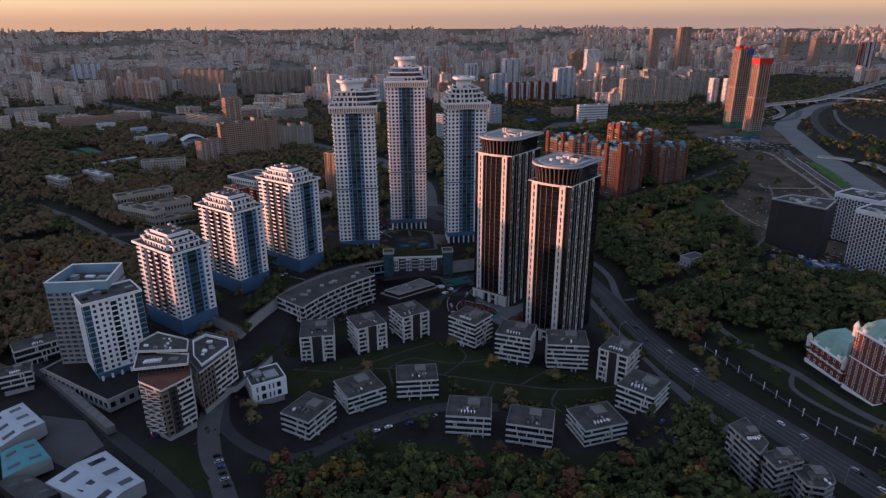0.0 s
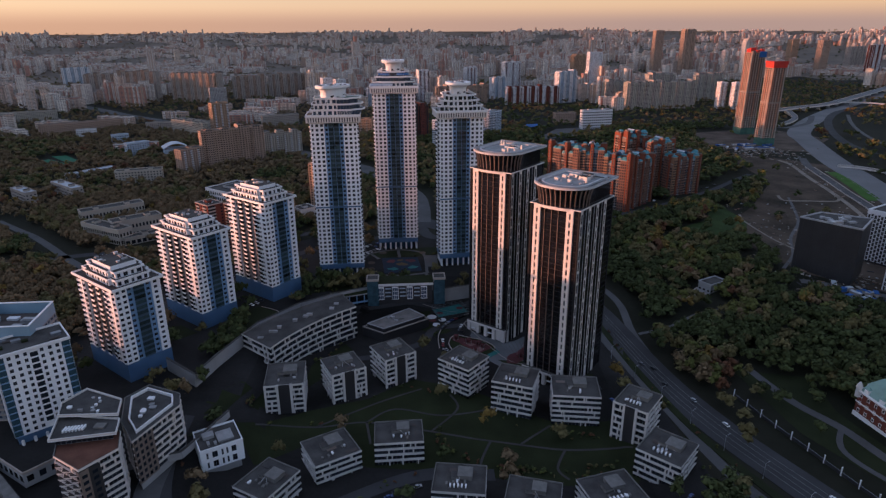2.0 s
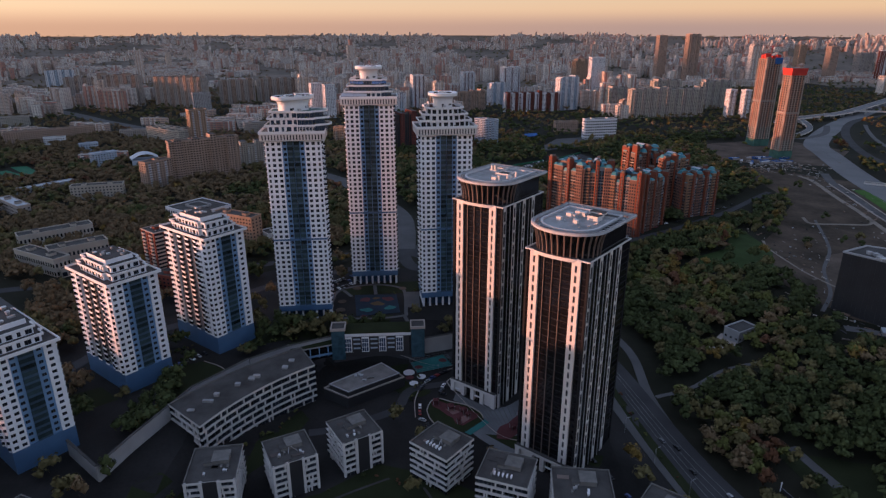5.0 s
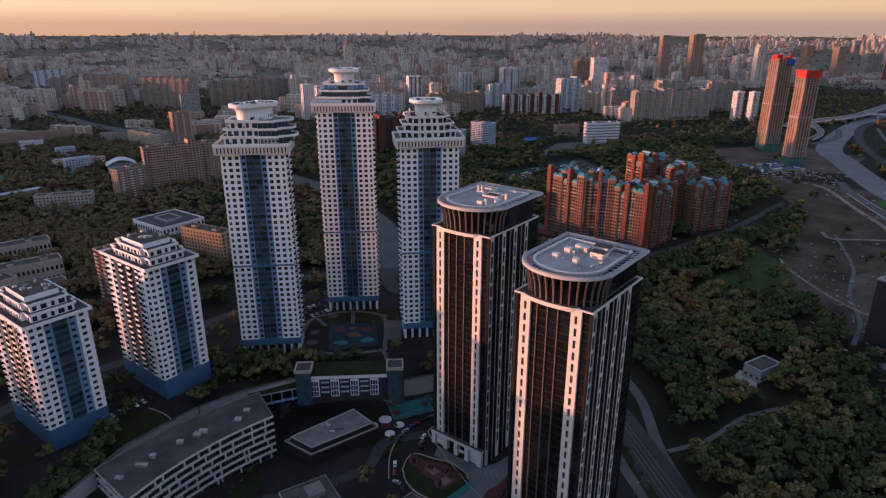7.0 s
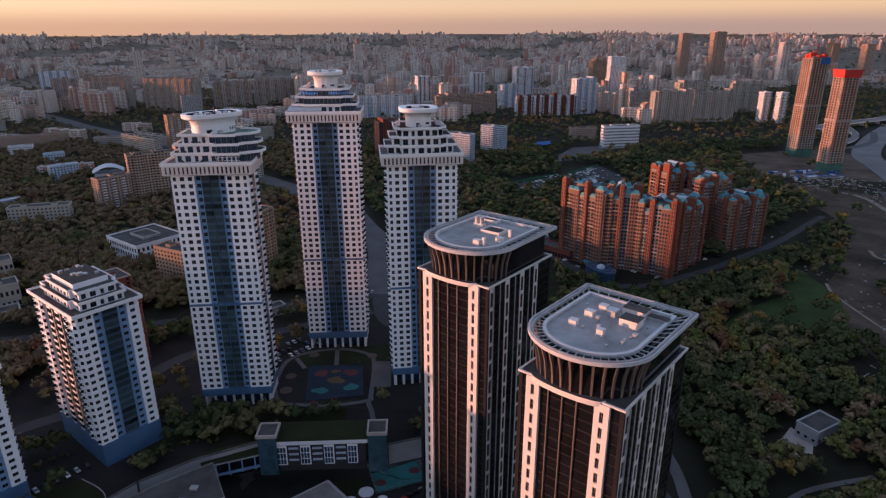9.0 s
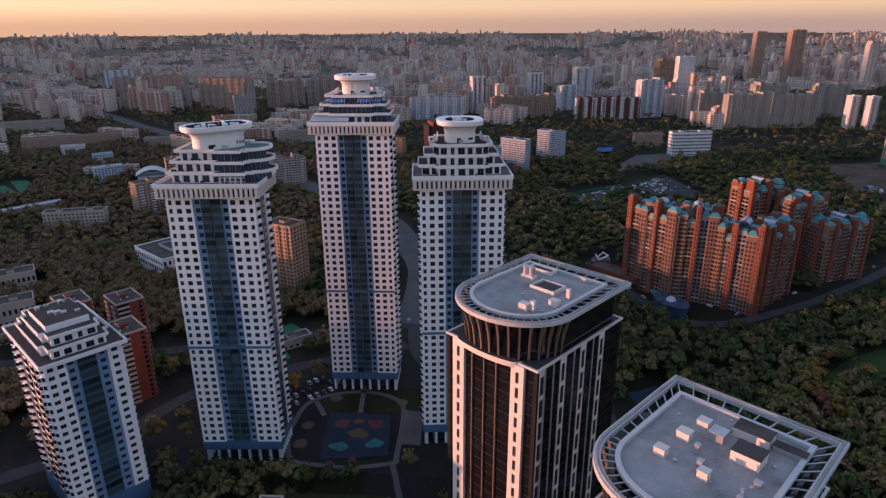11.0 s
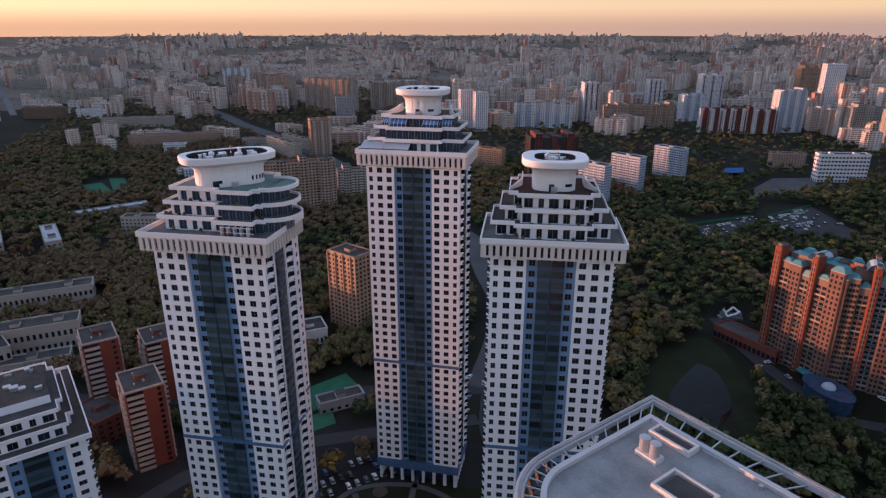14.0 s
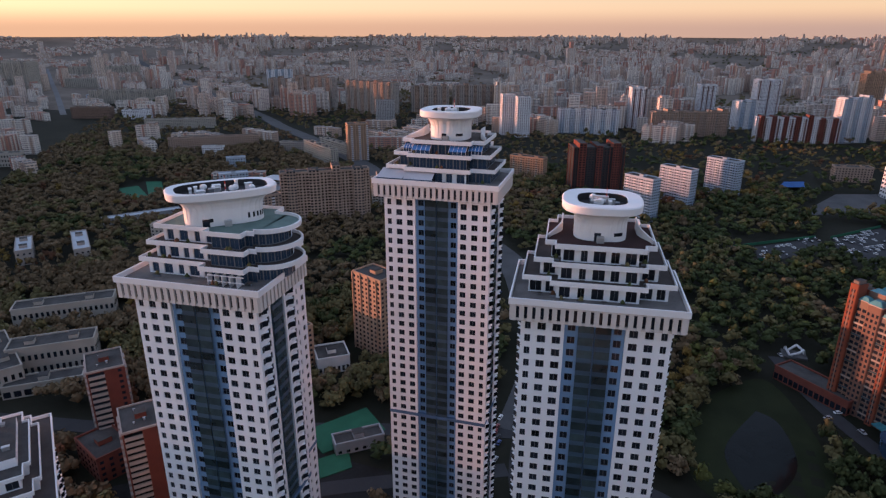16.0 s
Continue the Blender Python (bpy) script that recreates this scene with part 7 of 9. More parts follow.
slab("row_house", -568, 1173, 41, 27, 10, 15, PANEL_BLUE, "pale blue terrace with stepped roofs", "house", group="pale blue terraces", roof=ROOF_WHITE)
slab("row_house", -488, 1066, 46, 35, 12, 20, PANEL_BLUE, "pale blue terrace with stepped roofs", "house", group="pale blue terraces", roof=ROOF_WHITE)
slab("long_house", -480, 1330, -33, 134, 12, 17, PANEL_BEIGE, "long pale five-storey house")
slab("small_house", -663, 1239, 23, 33, 12, 14, PANEL_WHITE, "small white house among trees", "house")
slab("long_house", -550, 1314, 12, 63, 12, 16, PANEL, "grey five-storey house among trees")
slab("long_house", -257, 1072, 31, 68, 14, 32, PANEL_BEIGE, "pale slab with balcony stripes", balc=PANEL_WHITE)
slab("long_house", -332, 1375, 31, 76, 14, 21, PANEL, "grey seven-storey house among trees")
slab("long_house", -921, 1452, 30, 137, 14, 19, PANEL_BEIGE, "long pale institute with a small tower")
slab("long_house", -693, 1279, 38, 144, 14, 22, BRICK_TAN, "long tan house along the avenue")
slab("long_house", -475, 1257, -35, 100, 12, 26, PANEL_BEIGE, "pale house along the avenue")
slab("grey_tower", -556, 1660, 30, 40, 20, 50, GREY_WALL, "plain grey office tower", "office tower")
slab("white_slab", 44, 1192, -33, 41, 14, 42, PANEL_BLUE, "white fourteen-storey slab lit on its end", group="white slabs", balc=PANEL_WHITE, pitch=3)
slab("white_slab", 97, 1260, -33, 41, 14, 43, PANEL_BLUE, "white fourteen-storey slab lit on its end", group="white slabs", balc=PANEL_WHITE, pitch=3)
slab("white_slab", 8, 1110, -33, 36, 14, 46, PANEL_BLUE, "white fourteen-storey slab lit on its end", group="white slabs", balc=PANEL_WHITE, pitch=3)
slab("dark_block", -54, 1210, 21, 62, 30, 58, BLACK_CLAD, "new black and red apartment block", ribs=4, bands=BRICK_RED, section=BLACK_CLAD)
slab("low_house", -151, 1267, -13, 50, 14, 28, BRICK_BUFF, "buff nine-storey house with balconies", balc=PANEL_BEIGE)
slab("white_office", 311, 1313, 13, 62, 16, 36, PANEL_WHITE, "white office with a grid of windows", "office", pitch=4.4, win=(3, 2.2), floor=4.4, section=False)
slab("low_house", 264, 1394, 8, 46, 16, 20, BRICK_TAN, "low tan house among trees", "house")
slab("white_tower", -274, 1614, 30, 24, 16, 76, PANEL_WHITE, "white apartment tower with ribs", "apartment tower", group="white towers", ribs=2)
slab("white_tower", -240, 1598, 30, 24, 16, 74, PANEL_WHITE, "white apartment tower with ribs", "apartment tower", group="white towers", ribs=2)
slab("white_house", -129, 1682, 4, 116, 16, 46, PANEL_WHITE, "long white apartment house in steps", ribs=4, section=PANEL_BLUE)
slab("red_topped_tower", -47, 1792, 21, 30, 24, 82, PANEL_WHITE, "white tower with a red top", "apartment tower", group="red-topped towers", balc=BRICK_RED)
slab("red_topped_tower", 90, 2000, 21, 36, 24, 76, PANEL_WHITE, "white tower with a red top", "apartment tower", group="red-topped towers", balc=BRICK_RED)
slab("red_topped_tower", 222, 2090, 21, 56, 26, 84, PANEL_WHITE, "white tower with a red top", "apartment tower", group="red-topped towers", balc=BRICK_RED)
slab("grey_house", 55, 1718, 24, 150, 18, 46, BRICK_TAN, "long greyish apartment house with balconies", balc=PANEL, section=BRICK_TAN)
slab("striped_house", 238, 1716, 8, 140, 18, 44, PANEL_WHITE, "long red and white apartment house", balc=BRICK_RED, section=BRICK_RED)
slab("white_house", 330, 1750, 30, 60, 18, 78, PANEL_WHITE, "tall white apartment house", ribs=3, section=PANEL_BLUE)
slab("white_house", 162, 1862, 39, 51, 16, 56, PANEL_WHITE, "white apartment house with ribs", ribs=3, section=PANEL_BLUE)
slab("pale_tower", 451, 1964, 9, 38, 24, 118, PANEL_WHITE, "tall white apartment tower with ribs", "apartment tower", ribs=2)
slab("tan_tower", 440, 2130, 20, 46, 22, 101, BRICK_BUFF, "tall tan apartment tower with ribs", "apartment tower", ribs=2)
slab("beige_house", 535, 1618, 7, 175, 24, 62, PANEL_BEIGE, "huge beige apartment house with ribs", ribs=3, pitch=4, section=PANEL)
slab("beige_house", 442, 1690, 14, 56, 20, 58, PANEL_BEIGE, "beige apartment house with ribs", ribs=3, pitch=4, section=PANEL)
slab("beige_house", 560, 1700, 8, 70, 24, 74, PANEL_BEIGE, "beige apartment house with ribs", ribs=3, pitch=4, section=PANEL)
slab("beige_house", 716, 1784, 9, 80, 20, 66, PANEL_BEIGE, "beige apartment house with ribs", ribs=3, pitch=4, section=PANEL)
slab("white_tower", 682, 1610, 14, 18, 16, 62, PANEL_WHITE, "slim white and brown tower", "apartment tower", balc=BRICK_TAN)
slab("white_tower", 712, 1600, 14, 18, 16, 62, PANEL_WHITE, "slim white and brown tower", "apartment tower", balc=BRICK_TAN)
slab("brown_tower", 885, 2740, 14, 36, 24, 168, BRICK_TAN, "tall brown twin tower", "apartment tower", group="brown twin towers", ribs=3, pitch=6, fine=False)
slab("brown_tower", 985, 2680, 14, 50, 26, 172, BRICK_TAN, "tall brown twin tower", "apartment tower", group="brown twin towers", ribs=3, pitch=6, fine=False)
slab("grey_house", -955, 1919, 12, 130, 20, 66, PANEL, "grey ribbed apartment house", ribs=2, pitch=5, fine=False, section=BRICK_TAN)
slab("grey_house", -831, 1833, -2, 110, 24, 78, PANEL, "grey ribbed apartment house", ribs=2, pitch=5, fine=False, section=BRICK_TAN)
slab("grey_house", -660, 1806, -10, 140, 24, 74, PANEL, "grey ribbed apartment house", ribs=2, pitch=5, fine=False, section=BRICK_TAN)
slab("grey_house", -540, 1883, 30, 90, 20, 62, PANEL, "grey ribbed apartment house", ribs=2, pitch=5, fine=False, section=BRICK_TAN)
slab("grey_house", -440, 1960, 30, 130, 20, 62, PANEL, "grey ribbed apartment house", ribs=2, pitch=5, fine=False, section=BRICK_TAN)
slab("white_house", -1300, 2364, 30, 88, 16, 57, PANEL_WHITE, "white apartment house lit at its end", ribs=2, pitch=5, fine=False, section=PANEL_BLUE)
slab("sail_tower", 1440, 2740, 16, 34, 26, 130, BRICK_BUFF, "tall tan tower beyond the motorway", "apartment tower", ribs=2, pitch=5, fine=False)
slab("sail_tower", 1520, 2660, 16, 38, 26, 128, BRICK_TAN, "tall brown tower beyond the motorway", "apartment tower", ribs=2, pitch=5, fine=False)
slab("red_tower", 1690, 2600, 16, 52, 26, 112, BRICK_RED, "tall red and white tower beyond the motorway", "apartment tower", ribs=2, pitch=5, bands=PANEL_WHITE, fine=False)
slab("grey_tower", 1790, 2880, 16, 80, 30, 85, PANEL, "grey tower beyond the motorway", "apartment tower", ribs=2, pitch=5, fine=False)
slab("long_house", -1369, 1770, 33, 215, 20, 35, PANEL_BEIGE, "long pale institute with pilasters", ribs=3, pitch=5, fine=False)
slab("long_house", -1833, 2134, 37, 290, 20, 30, PANEL_BEIGE, "long pale institute with pilasters", "institute", ribs=2, pitch=6, fine=False)
slab("long_house", -2199, 2421, 39, 290, 20, 40, PANEL_BEIGE, "long pale institute with pilasters", "institute", ribs=2, pitch=6, fine=False)
slab("sports_hall", -1495, 1895, 32, 246, 60, 10, PANEL_BLUE, "long low hall with a pale flat roof", "hall", pitch=7, fine=False, roof=ROOF_WHITE, lift=False)
slab("brick_house", -1216, 1502, 21, 88, 22, 24, BRICK_BROWN, "brown brick house among trees", fine=False)
slab("white_house", -1114, 1530, 31, 60, 18, 20, PANEL_WHITE, "white house with a small tower", fine=False)
slab("low_house", -889, 1060, 31, 42, 16, 20, PANEL_BEIGE, "pale house with tall windows among trees", "house", floor=5, win=(1.6, 3))
slab("long_shed", -492, 917, 54, 77, 12, 6, GREY_WALL, "long shed with a grey-blue roof among trees", "shed", roof=ROOF_WHITE, lift=False)
slab("high_institute", -1900, 1840, 22, 110, 60, 95, PANEL_BEIGE, "massive stepped pale institute tower", "institute", ribs=2, pitch=6, fine=False)
for x, y, w in ((-495, 786, 44), (-458, 812, 60)):
    slab("garden_house", x, y, -38, w, 13, 13, PANEL, "long house with a cluttered pale roof among trees", "house", group="pale roofs in the wood", roof=ROOF_WHITE, floor=3.4)
# vaulted white hall
root = thing("vaulted_hall", pose(-425, 1062, 0, 0, 0, 30), "hall with a white arched roof", "hall")
b = Build()
arc = [(-19 + 38 * i / 10, 10 + 10 * math.sin(math.pi * (i + 1.2) / 12.4)) for i in range(11)]
for (x0, z0), (x1, z1) in zip(arc, arc[1:]):
    b.quad((x0, -14, z0), (x1, -14, z1), (x1, 14, z1), (x0, 14, z0), ROOF_WHITE)
part("roof", b, root)
b = Build()
b.box(-17, 17, -12, 12, -3, 11.5, PANEL_BLUE)
part("wall", b, root)


# ---- orange brick towers with teal roofs ----
def orange_house(x, y, rot, lx, ly, h, seed, words):
    """A brick house of many bays: tall orange stair shafts, buff bays and grey loggias, each with its own height and teal roof."""
    z0 = land(x, y)
    root = thing("brick_tower_house", pose(x, y, z0, 0, 0, rot), words, "apartment block", "orange brick houses")
    rnd = random.Random(seed)
    poly = rect(-lx / 2, lx / 2, -ly / 2, ly / 2)
    fh = 3.1
    b = Build()
    b.prism(inset(poly, .8), -4, h - 5, BRICK_BROWN, ROOF)
    b.prism(inset(poly, 5.5), h - 5, h + 1, BRICK_BROWN, TEAL)
    part("wall", b, root, "brown brick wall")
    glass = Build()
    for k in range(4):
        p, u, n, ln = side(poly, k)
        kinds, widths = [], []
        while sum(widths) < ln - 2:
            kinds.append(("buff", "hot", "grey", "buff", "grey", "hot", "grey")[(len(kinds) + seed + k * 2) % 7])
            widths.append({"buff": rnd.uniform(5.5, 8), "hot": rnd.uniform(3.4, 4.6), "grey": rnd.uniform(4, 6.5)}[kinds[-1]])
        f_, s0 = ln / sum(widths), 0.0
        for kind, w in zip(kinds, widths):
            w *= f_
            c, o = s0 + w / 2, {"buff": 1.3, "hot": 2.4, "grey": .2}[kind]
            s0 += w
            top = h + {"buff": rnd.uniform(-5, 1), "hot": rnd.uniform(0, 5), "grey": rnd.uniform(-9, -2)}[kind]
            e = .5 if kind != "grey" else .02
            pl = [at(p, u, n, c - w / 2, -5, 0), at(p, u, n, c - w / 2, o - e, 0), at(p, u, n, c - w / 2 + e, o, 0), at(p, u, n, c + w / 2 - e, o, 0), at(p, u, n, c + w / 2, o - e, 0), at(p, u, n, c + w / 2, -5, 0)]
            pl = [(q[0], q[1]) for q in pl]
            wall = {"buff": rnd.choice([HOUSE_BUFF, HOUSE_ROSE]), "hot": BRICK_ORANGE, "grey": rnd.choice([STONE_BROWN, SLATE_PANEL, BRICK_BROWN])}[kind]
            v = Build()
            v.prism(pl, -4, top, wall, ROOF)
            bay = part("bay", v, root, {"buff": "buff brick bay", "hot": "orange brick stair shaft", "grey": "grey loggia bay"}[kind])
            mx_, my_ = sum(q[0] for q in pl) / 6, sum(q[1] for q in pl) / 6
            shrink = lambda g: [(mx_ + (q[0] - mx_) * g, my_ + (q[1] - my_) * g) for q in pl]
            if kind == "hot":
                glass.quad(at(p, u, n, c - .3, o + .07, 2), at(p, u, n, c + .3, o + .07, 2), at(p, u, n, c + .3, o + .07, top - 3), at(p, u, n, c - .3, o + .07, top - 3), STONE_BROWN)
            v = Build()
            if kind == "hot":
                v.prism(shrink(.7), top, top + 1.6, STONE_BROWN, ROOF)
                part("shaft_cap", v, bay)
            else:
                v.prism(shrink(1.06), top, top + .5, PANEL, bottom=True)
                v.prism(shrink(1.04), top + .5, top + rnd.uniform(2, 4), TEAL, top_pts=shrink(.45))
                part("bay_roof", v, bay, "teal hipped roof")
            for f in range(int((top - 1) / fh)):
                z = f * fh + .9
                for s, ww in {"hot": ((c - w * .16, .55), (c + w * .16, .55)), "buff": ((c - w * .3, 1.2), (c, 1.2), (c + w * .3, 1.2)), "grey": ((c - w * .25, w * .38), (c + w * .25, w * .38))}[kind]:
                    glass.quad(at(p, u, n, s - ww / 2, o + .05, z), at(p, u, n, s + ww / 2, o + .05, z), at(p, u, n, s + ww / 2, o + .05, z + 1.7), at(p, u, n, s - ww / 2, o + .05, z + 1.7), GLASS)
                if kind == "grey":
                    glass.quad(at(p, u, n, c - w / 2, o + .5, z - .9), at(p, u, n, c + w / 2, o + .5, z - .9), at(p, u, n, c + w / 2, o + .5, z - .1), at(p, u, n, c - w / 2, o + .5, z - .1), (HOUSE_ROSE, PANEL, STONE_BROWN, HOUSE_ROSE, GLASS_TEAL)[(f + k) % 5])
    tagged(part("windows", glass, root), kind="stuff")
    v = Build()                                         # glazed vault over the middle
    for i in range(8):
        a0, a1 = math.pi * i / 8, math.pi * (i + 1) / 8
        v.quad((4 * math.cos(a0), -ly * .3, h + 1 + 4 * math.sin(a0)), (4 * math.cos(a0), ly * .3, h + 1 + 4 * math.sin(a0)), (4 * math.cos(a1), ly * .3, h + 1 + 4 * math.sin(a1)), (4 * math.cos(a1), -ly * .3, h + 1 + 4 * math.sin(a1)), ROOF_WHITE if i % 3 else TEAL)
    for e in (-1, 1):
        q = [(4 * math.cos(math.pi * i / 8), e * ly * .3, h + 1 + 4 * math.sin(math.pi * i / 8)) for i in range(9)]
        v.poly(q if e < 0 else q[::-1], GLASS_BLUE)
    part("vault", v, root, "pale glazed barrel vault")
    return root


for q in ((151, 770, -46, 41, 18, 66, 1), (174, 757, -13, 29, 18, 67, 2), (203, 745, -31, 31, 18, 60, 3), (226, 759, 45, 49, 18, 55, 4), (239, 829, 28, 34, 18, 70, 5), (271, 821, 29, 34, 18, 62, 6), (297, 812, 25, 44, 20, 47, 7)):
    orange_house(*q, "orange and buff brick house with teal roofs")
slab("glazed_restaurant", 126, 784, -43, 43, 14, 8, BRICK_RED, "low brick restaurant beside the orange houses", "restaurant", floor=6, pitch=3, win=(2.4, 3.6), lift=False)
root = thing("glazed_restaurant", pose(157, 733, land(157, 733), 0, 0, -58), "round teal glass restaurant beside the orange houses", "restaurant")
b = Build()
b.lathe([(11, -3), (11, 6.5), (11.6, 6.6), (11.6, 7.4), (0.01, 7.6)], 28, GLASS_BLUE, 1.3, .8)
part("rotunda", b, root)
for i in range(9):
    b = Build()
    b.box(-14 - 2.6 * 8 / 2 + i * 2.7, -14 - 2.6 * 8 / 2 + i * 2.7 + 2.3, 2, 8, 4.5, 5.0, TEAL)
    part("canopy_panel", b, root)
b = Build()
b.lathe([(3.6, 7.5), (3.0, 9), (1.5, 10), (.01, 10.2)], 14, ROOF_WHITE)
part("dome", b, root, "pale glass dome")
root = thing("sculpture", pose(121, 828, land(121, 828)), "white twisted sculpture on a pale plinth", "sculpture")
for i in range(10):
    a = i * .7
    b = Build()
    b.rod((6 * math.cos(a), 4 * math.sin(a), 1.5 + (i % 3) * 2), (6 * math.cos(a + .7), 4 * math.sin(a + .7), 1.5 + ((i + 1) % 3) * 2.2), .7, WHITE_TRIM, 6)
    part("limb", b, root)
b = Build()
b.box(-7, 7, -5, 5, -1, 1.2, PAVING)
part("plinth", b, root)


# ---- unfinished towers, dark offices ----
def unfinished_tower(x, y, rot, lx, ly, h, cap, words, crane):
    z0 = land(x, y)
    root = thing("unfinished_tower", pose(x, y, z0, 0, 0, rot), words, "unfinished tower", "unfinished twin towers")
    poly = rect(-lx / 2, lx / 2, -ly / 2, ly / 2)
    b = Build()
    b.prism(inset(poly, 1.6), -3, h, BLACK_CLAD, CONCRETE)
    part("core", b, root)
    n = int(h / 3.4)
    for f in range(n + 1):
        b = Build()
        z = f * h / n
        b.ring(poly, inset(poly, 2), z - .55, z + .3, CONCRETE if f < n * .22 else CONCRETE_WARM)
        part("floor_slab", b, root)
    for k in range(4):
        p, u, nn, ln = side(poly, k)
        m = int(ln / 4.4)
        for i in range(m + 1):
            s = min(ln - .4, max(.4, i * ln / m))
            pl = [at(p, u, nn, s - .6, -1.8, 0), at(p, u, nn, s - .6, -.8, 0), at(p, u, nn, s + .6, -.8, 0), at(p, u, nn, s + .6, -1.8, 0)]
            b = Build()
            b.prism([(q[0], q[1]) for q in pl], -3, h, CONCRETE_WARM if i % 3 == 1 else CONCRETE)
            part("column", b, root)
    b = Build()
    if crane:
        b.box(lx * .05, lx / 2 + .5, -ly / 2 - .5, ly / 2 + .5, h - 8, h + 2, cap)
        part("safety_screen", b, root, "blue safety screen on one corner")
        for i in range(9):
            v = Build()
            e, g = (i % 3 - 1) * lx * .3, (i // 3 - 1) * ly * .3
            v.box(e - 3, e + 3, g - 2.6, g + 2.6, h + .2, h + 3 + (i * 5 % 4) * 1.7, RED_SHEET if i % 4 else STONE_BROWN)
            part("formwork", v, root, "red formwork on the open top floor")
    else:
        b.prism(inset(poly, -.2), h - 7, h + 3.5, cap, STONE_BROWN, top_pts=inset(poly, -1.4), bottom=True)
        part("safety_screen", b, root, "bright safety screen round the top floors")
    b = Build()
    b.ring(inset(poly, -.3), inset(poly, .2), 0, 12, NETTING)
    part("foot_netting", b, root)
    b = Build()
    b.ring(inset(poly, -.2), inset(poly, .2), h * .52, h * .52 + 2.4, PANEL)
    part("screen_band", b, root)
    if crane:
        c = Build()
        for dx in (-.8, .8):
            for dy in (-.8, .8):
                c.rod((dx, dy, h), (dx, dy, h + 22), .15, RED_SHEET, 4)
        for i in range(8):
            c.rod((-.8, -.8, h + i * 2.7), (.8, .8, h + i * 2.7 + 2.7), .1, RED_SHEET, 4)
        c.rod((-12, 0, h + 18), (26, 6, h + 22), .35, RED_SHEET, 4)
        part("crane", c, root, "red tower crane")


unfinished_tower(574, 1243, 9, 28, 23, 146, BLUE_SHEET, "unfinished orange tower with a crane and screens", True)
unfinished_tower(558, 1130, 9, 24, 20, 134, RED_SHEET, "unfinished orange tower with a red screen on top", False)


def grid_office(poly, z0, z1, words, skin):
    root = thing("office_building", pose(0, 0, 0), words, "office building", "dark offices on the building site")
    b = Build()
    b.prism(inset(poly, .6), z0 - 3, z1, BLACK_CLAD, ROOF)
    part("core", b, root)
    rnd = random.Random(int(z1 * 10))
    for k in range(len(poly)):
        p, u, n, ln = side(poly, k)
        if skin == "grid":
            nf, m = int((z1 - z0) / 3.6), max(2, int(ln / 2.6))
            fh, st = (z1 - z0) / nf, ln / m
            for i in range(m + 1):
                s = min(ln - .2, max(.2, i * st))
                b = Build()
                pl = [at(p, u, n, s - .28, -.65, 0), at(p, u, n, s - .28, 0, 0), at(p, u, n, s + .28, 0, 0), at(p, u, n, s + .28, -.65, 0)]
                b.prism([(q[0], q[1]) for q in pl], z0, z1, PANEL_WHITE)
                part("fin", b, root)
                if i < m:
                    b = Build()
                    for f in range(nf):
                        z = z0 + f * fh + (fh / 2 if i % 2 else 0)
                        pl = [at(p, u, n, s + .28, -.62, 0), at(p, u, n, s + .28, -.03, 0), at(p, u, n, s + st - .28, -.03, 0), at(p, u, n, s + st - .28, -.62, 0)]
                        b.prism([(q[0], q[1]) for q in pl], z, z + .6, PANEL_WHITE)
                    tagged(part("cross_bars", b, root), kind="stuff")
        else:
            m = max(2, int(ln / 3))
            for i in range(m):
                b = Build()
                s = i * ln / m
                pl = [at(p, u, n, s + .04, -.65, 0), at(p, u, n, s + .04, 0, 0), at(p, u, n, s + ln / m - .04, 0, 0), at(p, u, n, s + ln / m - .04, -.65, 0)]
                b.prism([(q[0], q[1]) for q in pl], z0 + 3, z1 - .5, BLACK_CLAD)
                part("cladding_panel", b, root)
    b = Build()
    b.ring(inset(poly, -.3), inset(poly, 1.0), z1 - (.4 if skin == "black" else 3), z1 + .9, GREY_WALL if skin == "black" else PANEL_WHITE)
    part("roof_edge", b, root)
    cx, cy = sum(q[0] for q in poly) / len(poly), sum(q[1] for q in poly) / len(poly)
    for i in range(14):
        roof_box(root, cx + rnd.uniform(-12, 12), cy + rnd.uniform(-10, 10), rnd.uniform(1, 6), rnd.uniform(1, 4), rnd.uniform(.8, 2), z1, rnd.choice([METAL, ROOF_PALE, GREY_WALL]))


grid_office([(309, 565), (339, 529), (366, 558), (334, 578)], -9, 42, "black clad office block on bare ground", "black")
grid_office([(366, 530), (387, 497), (412, 528), (390, 546)], -10, 42, "dark office block with a white lattice front", "grid")
grid_office([(390, 600), (412, 566), (448, 584), (416, 616)], -8, 38, "dark office block with a white top storey", "grid")


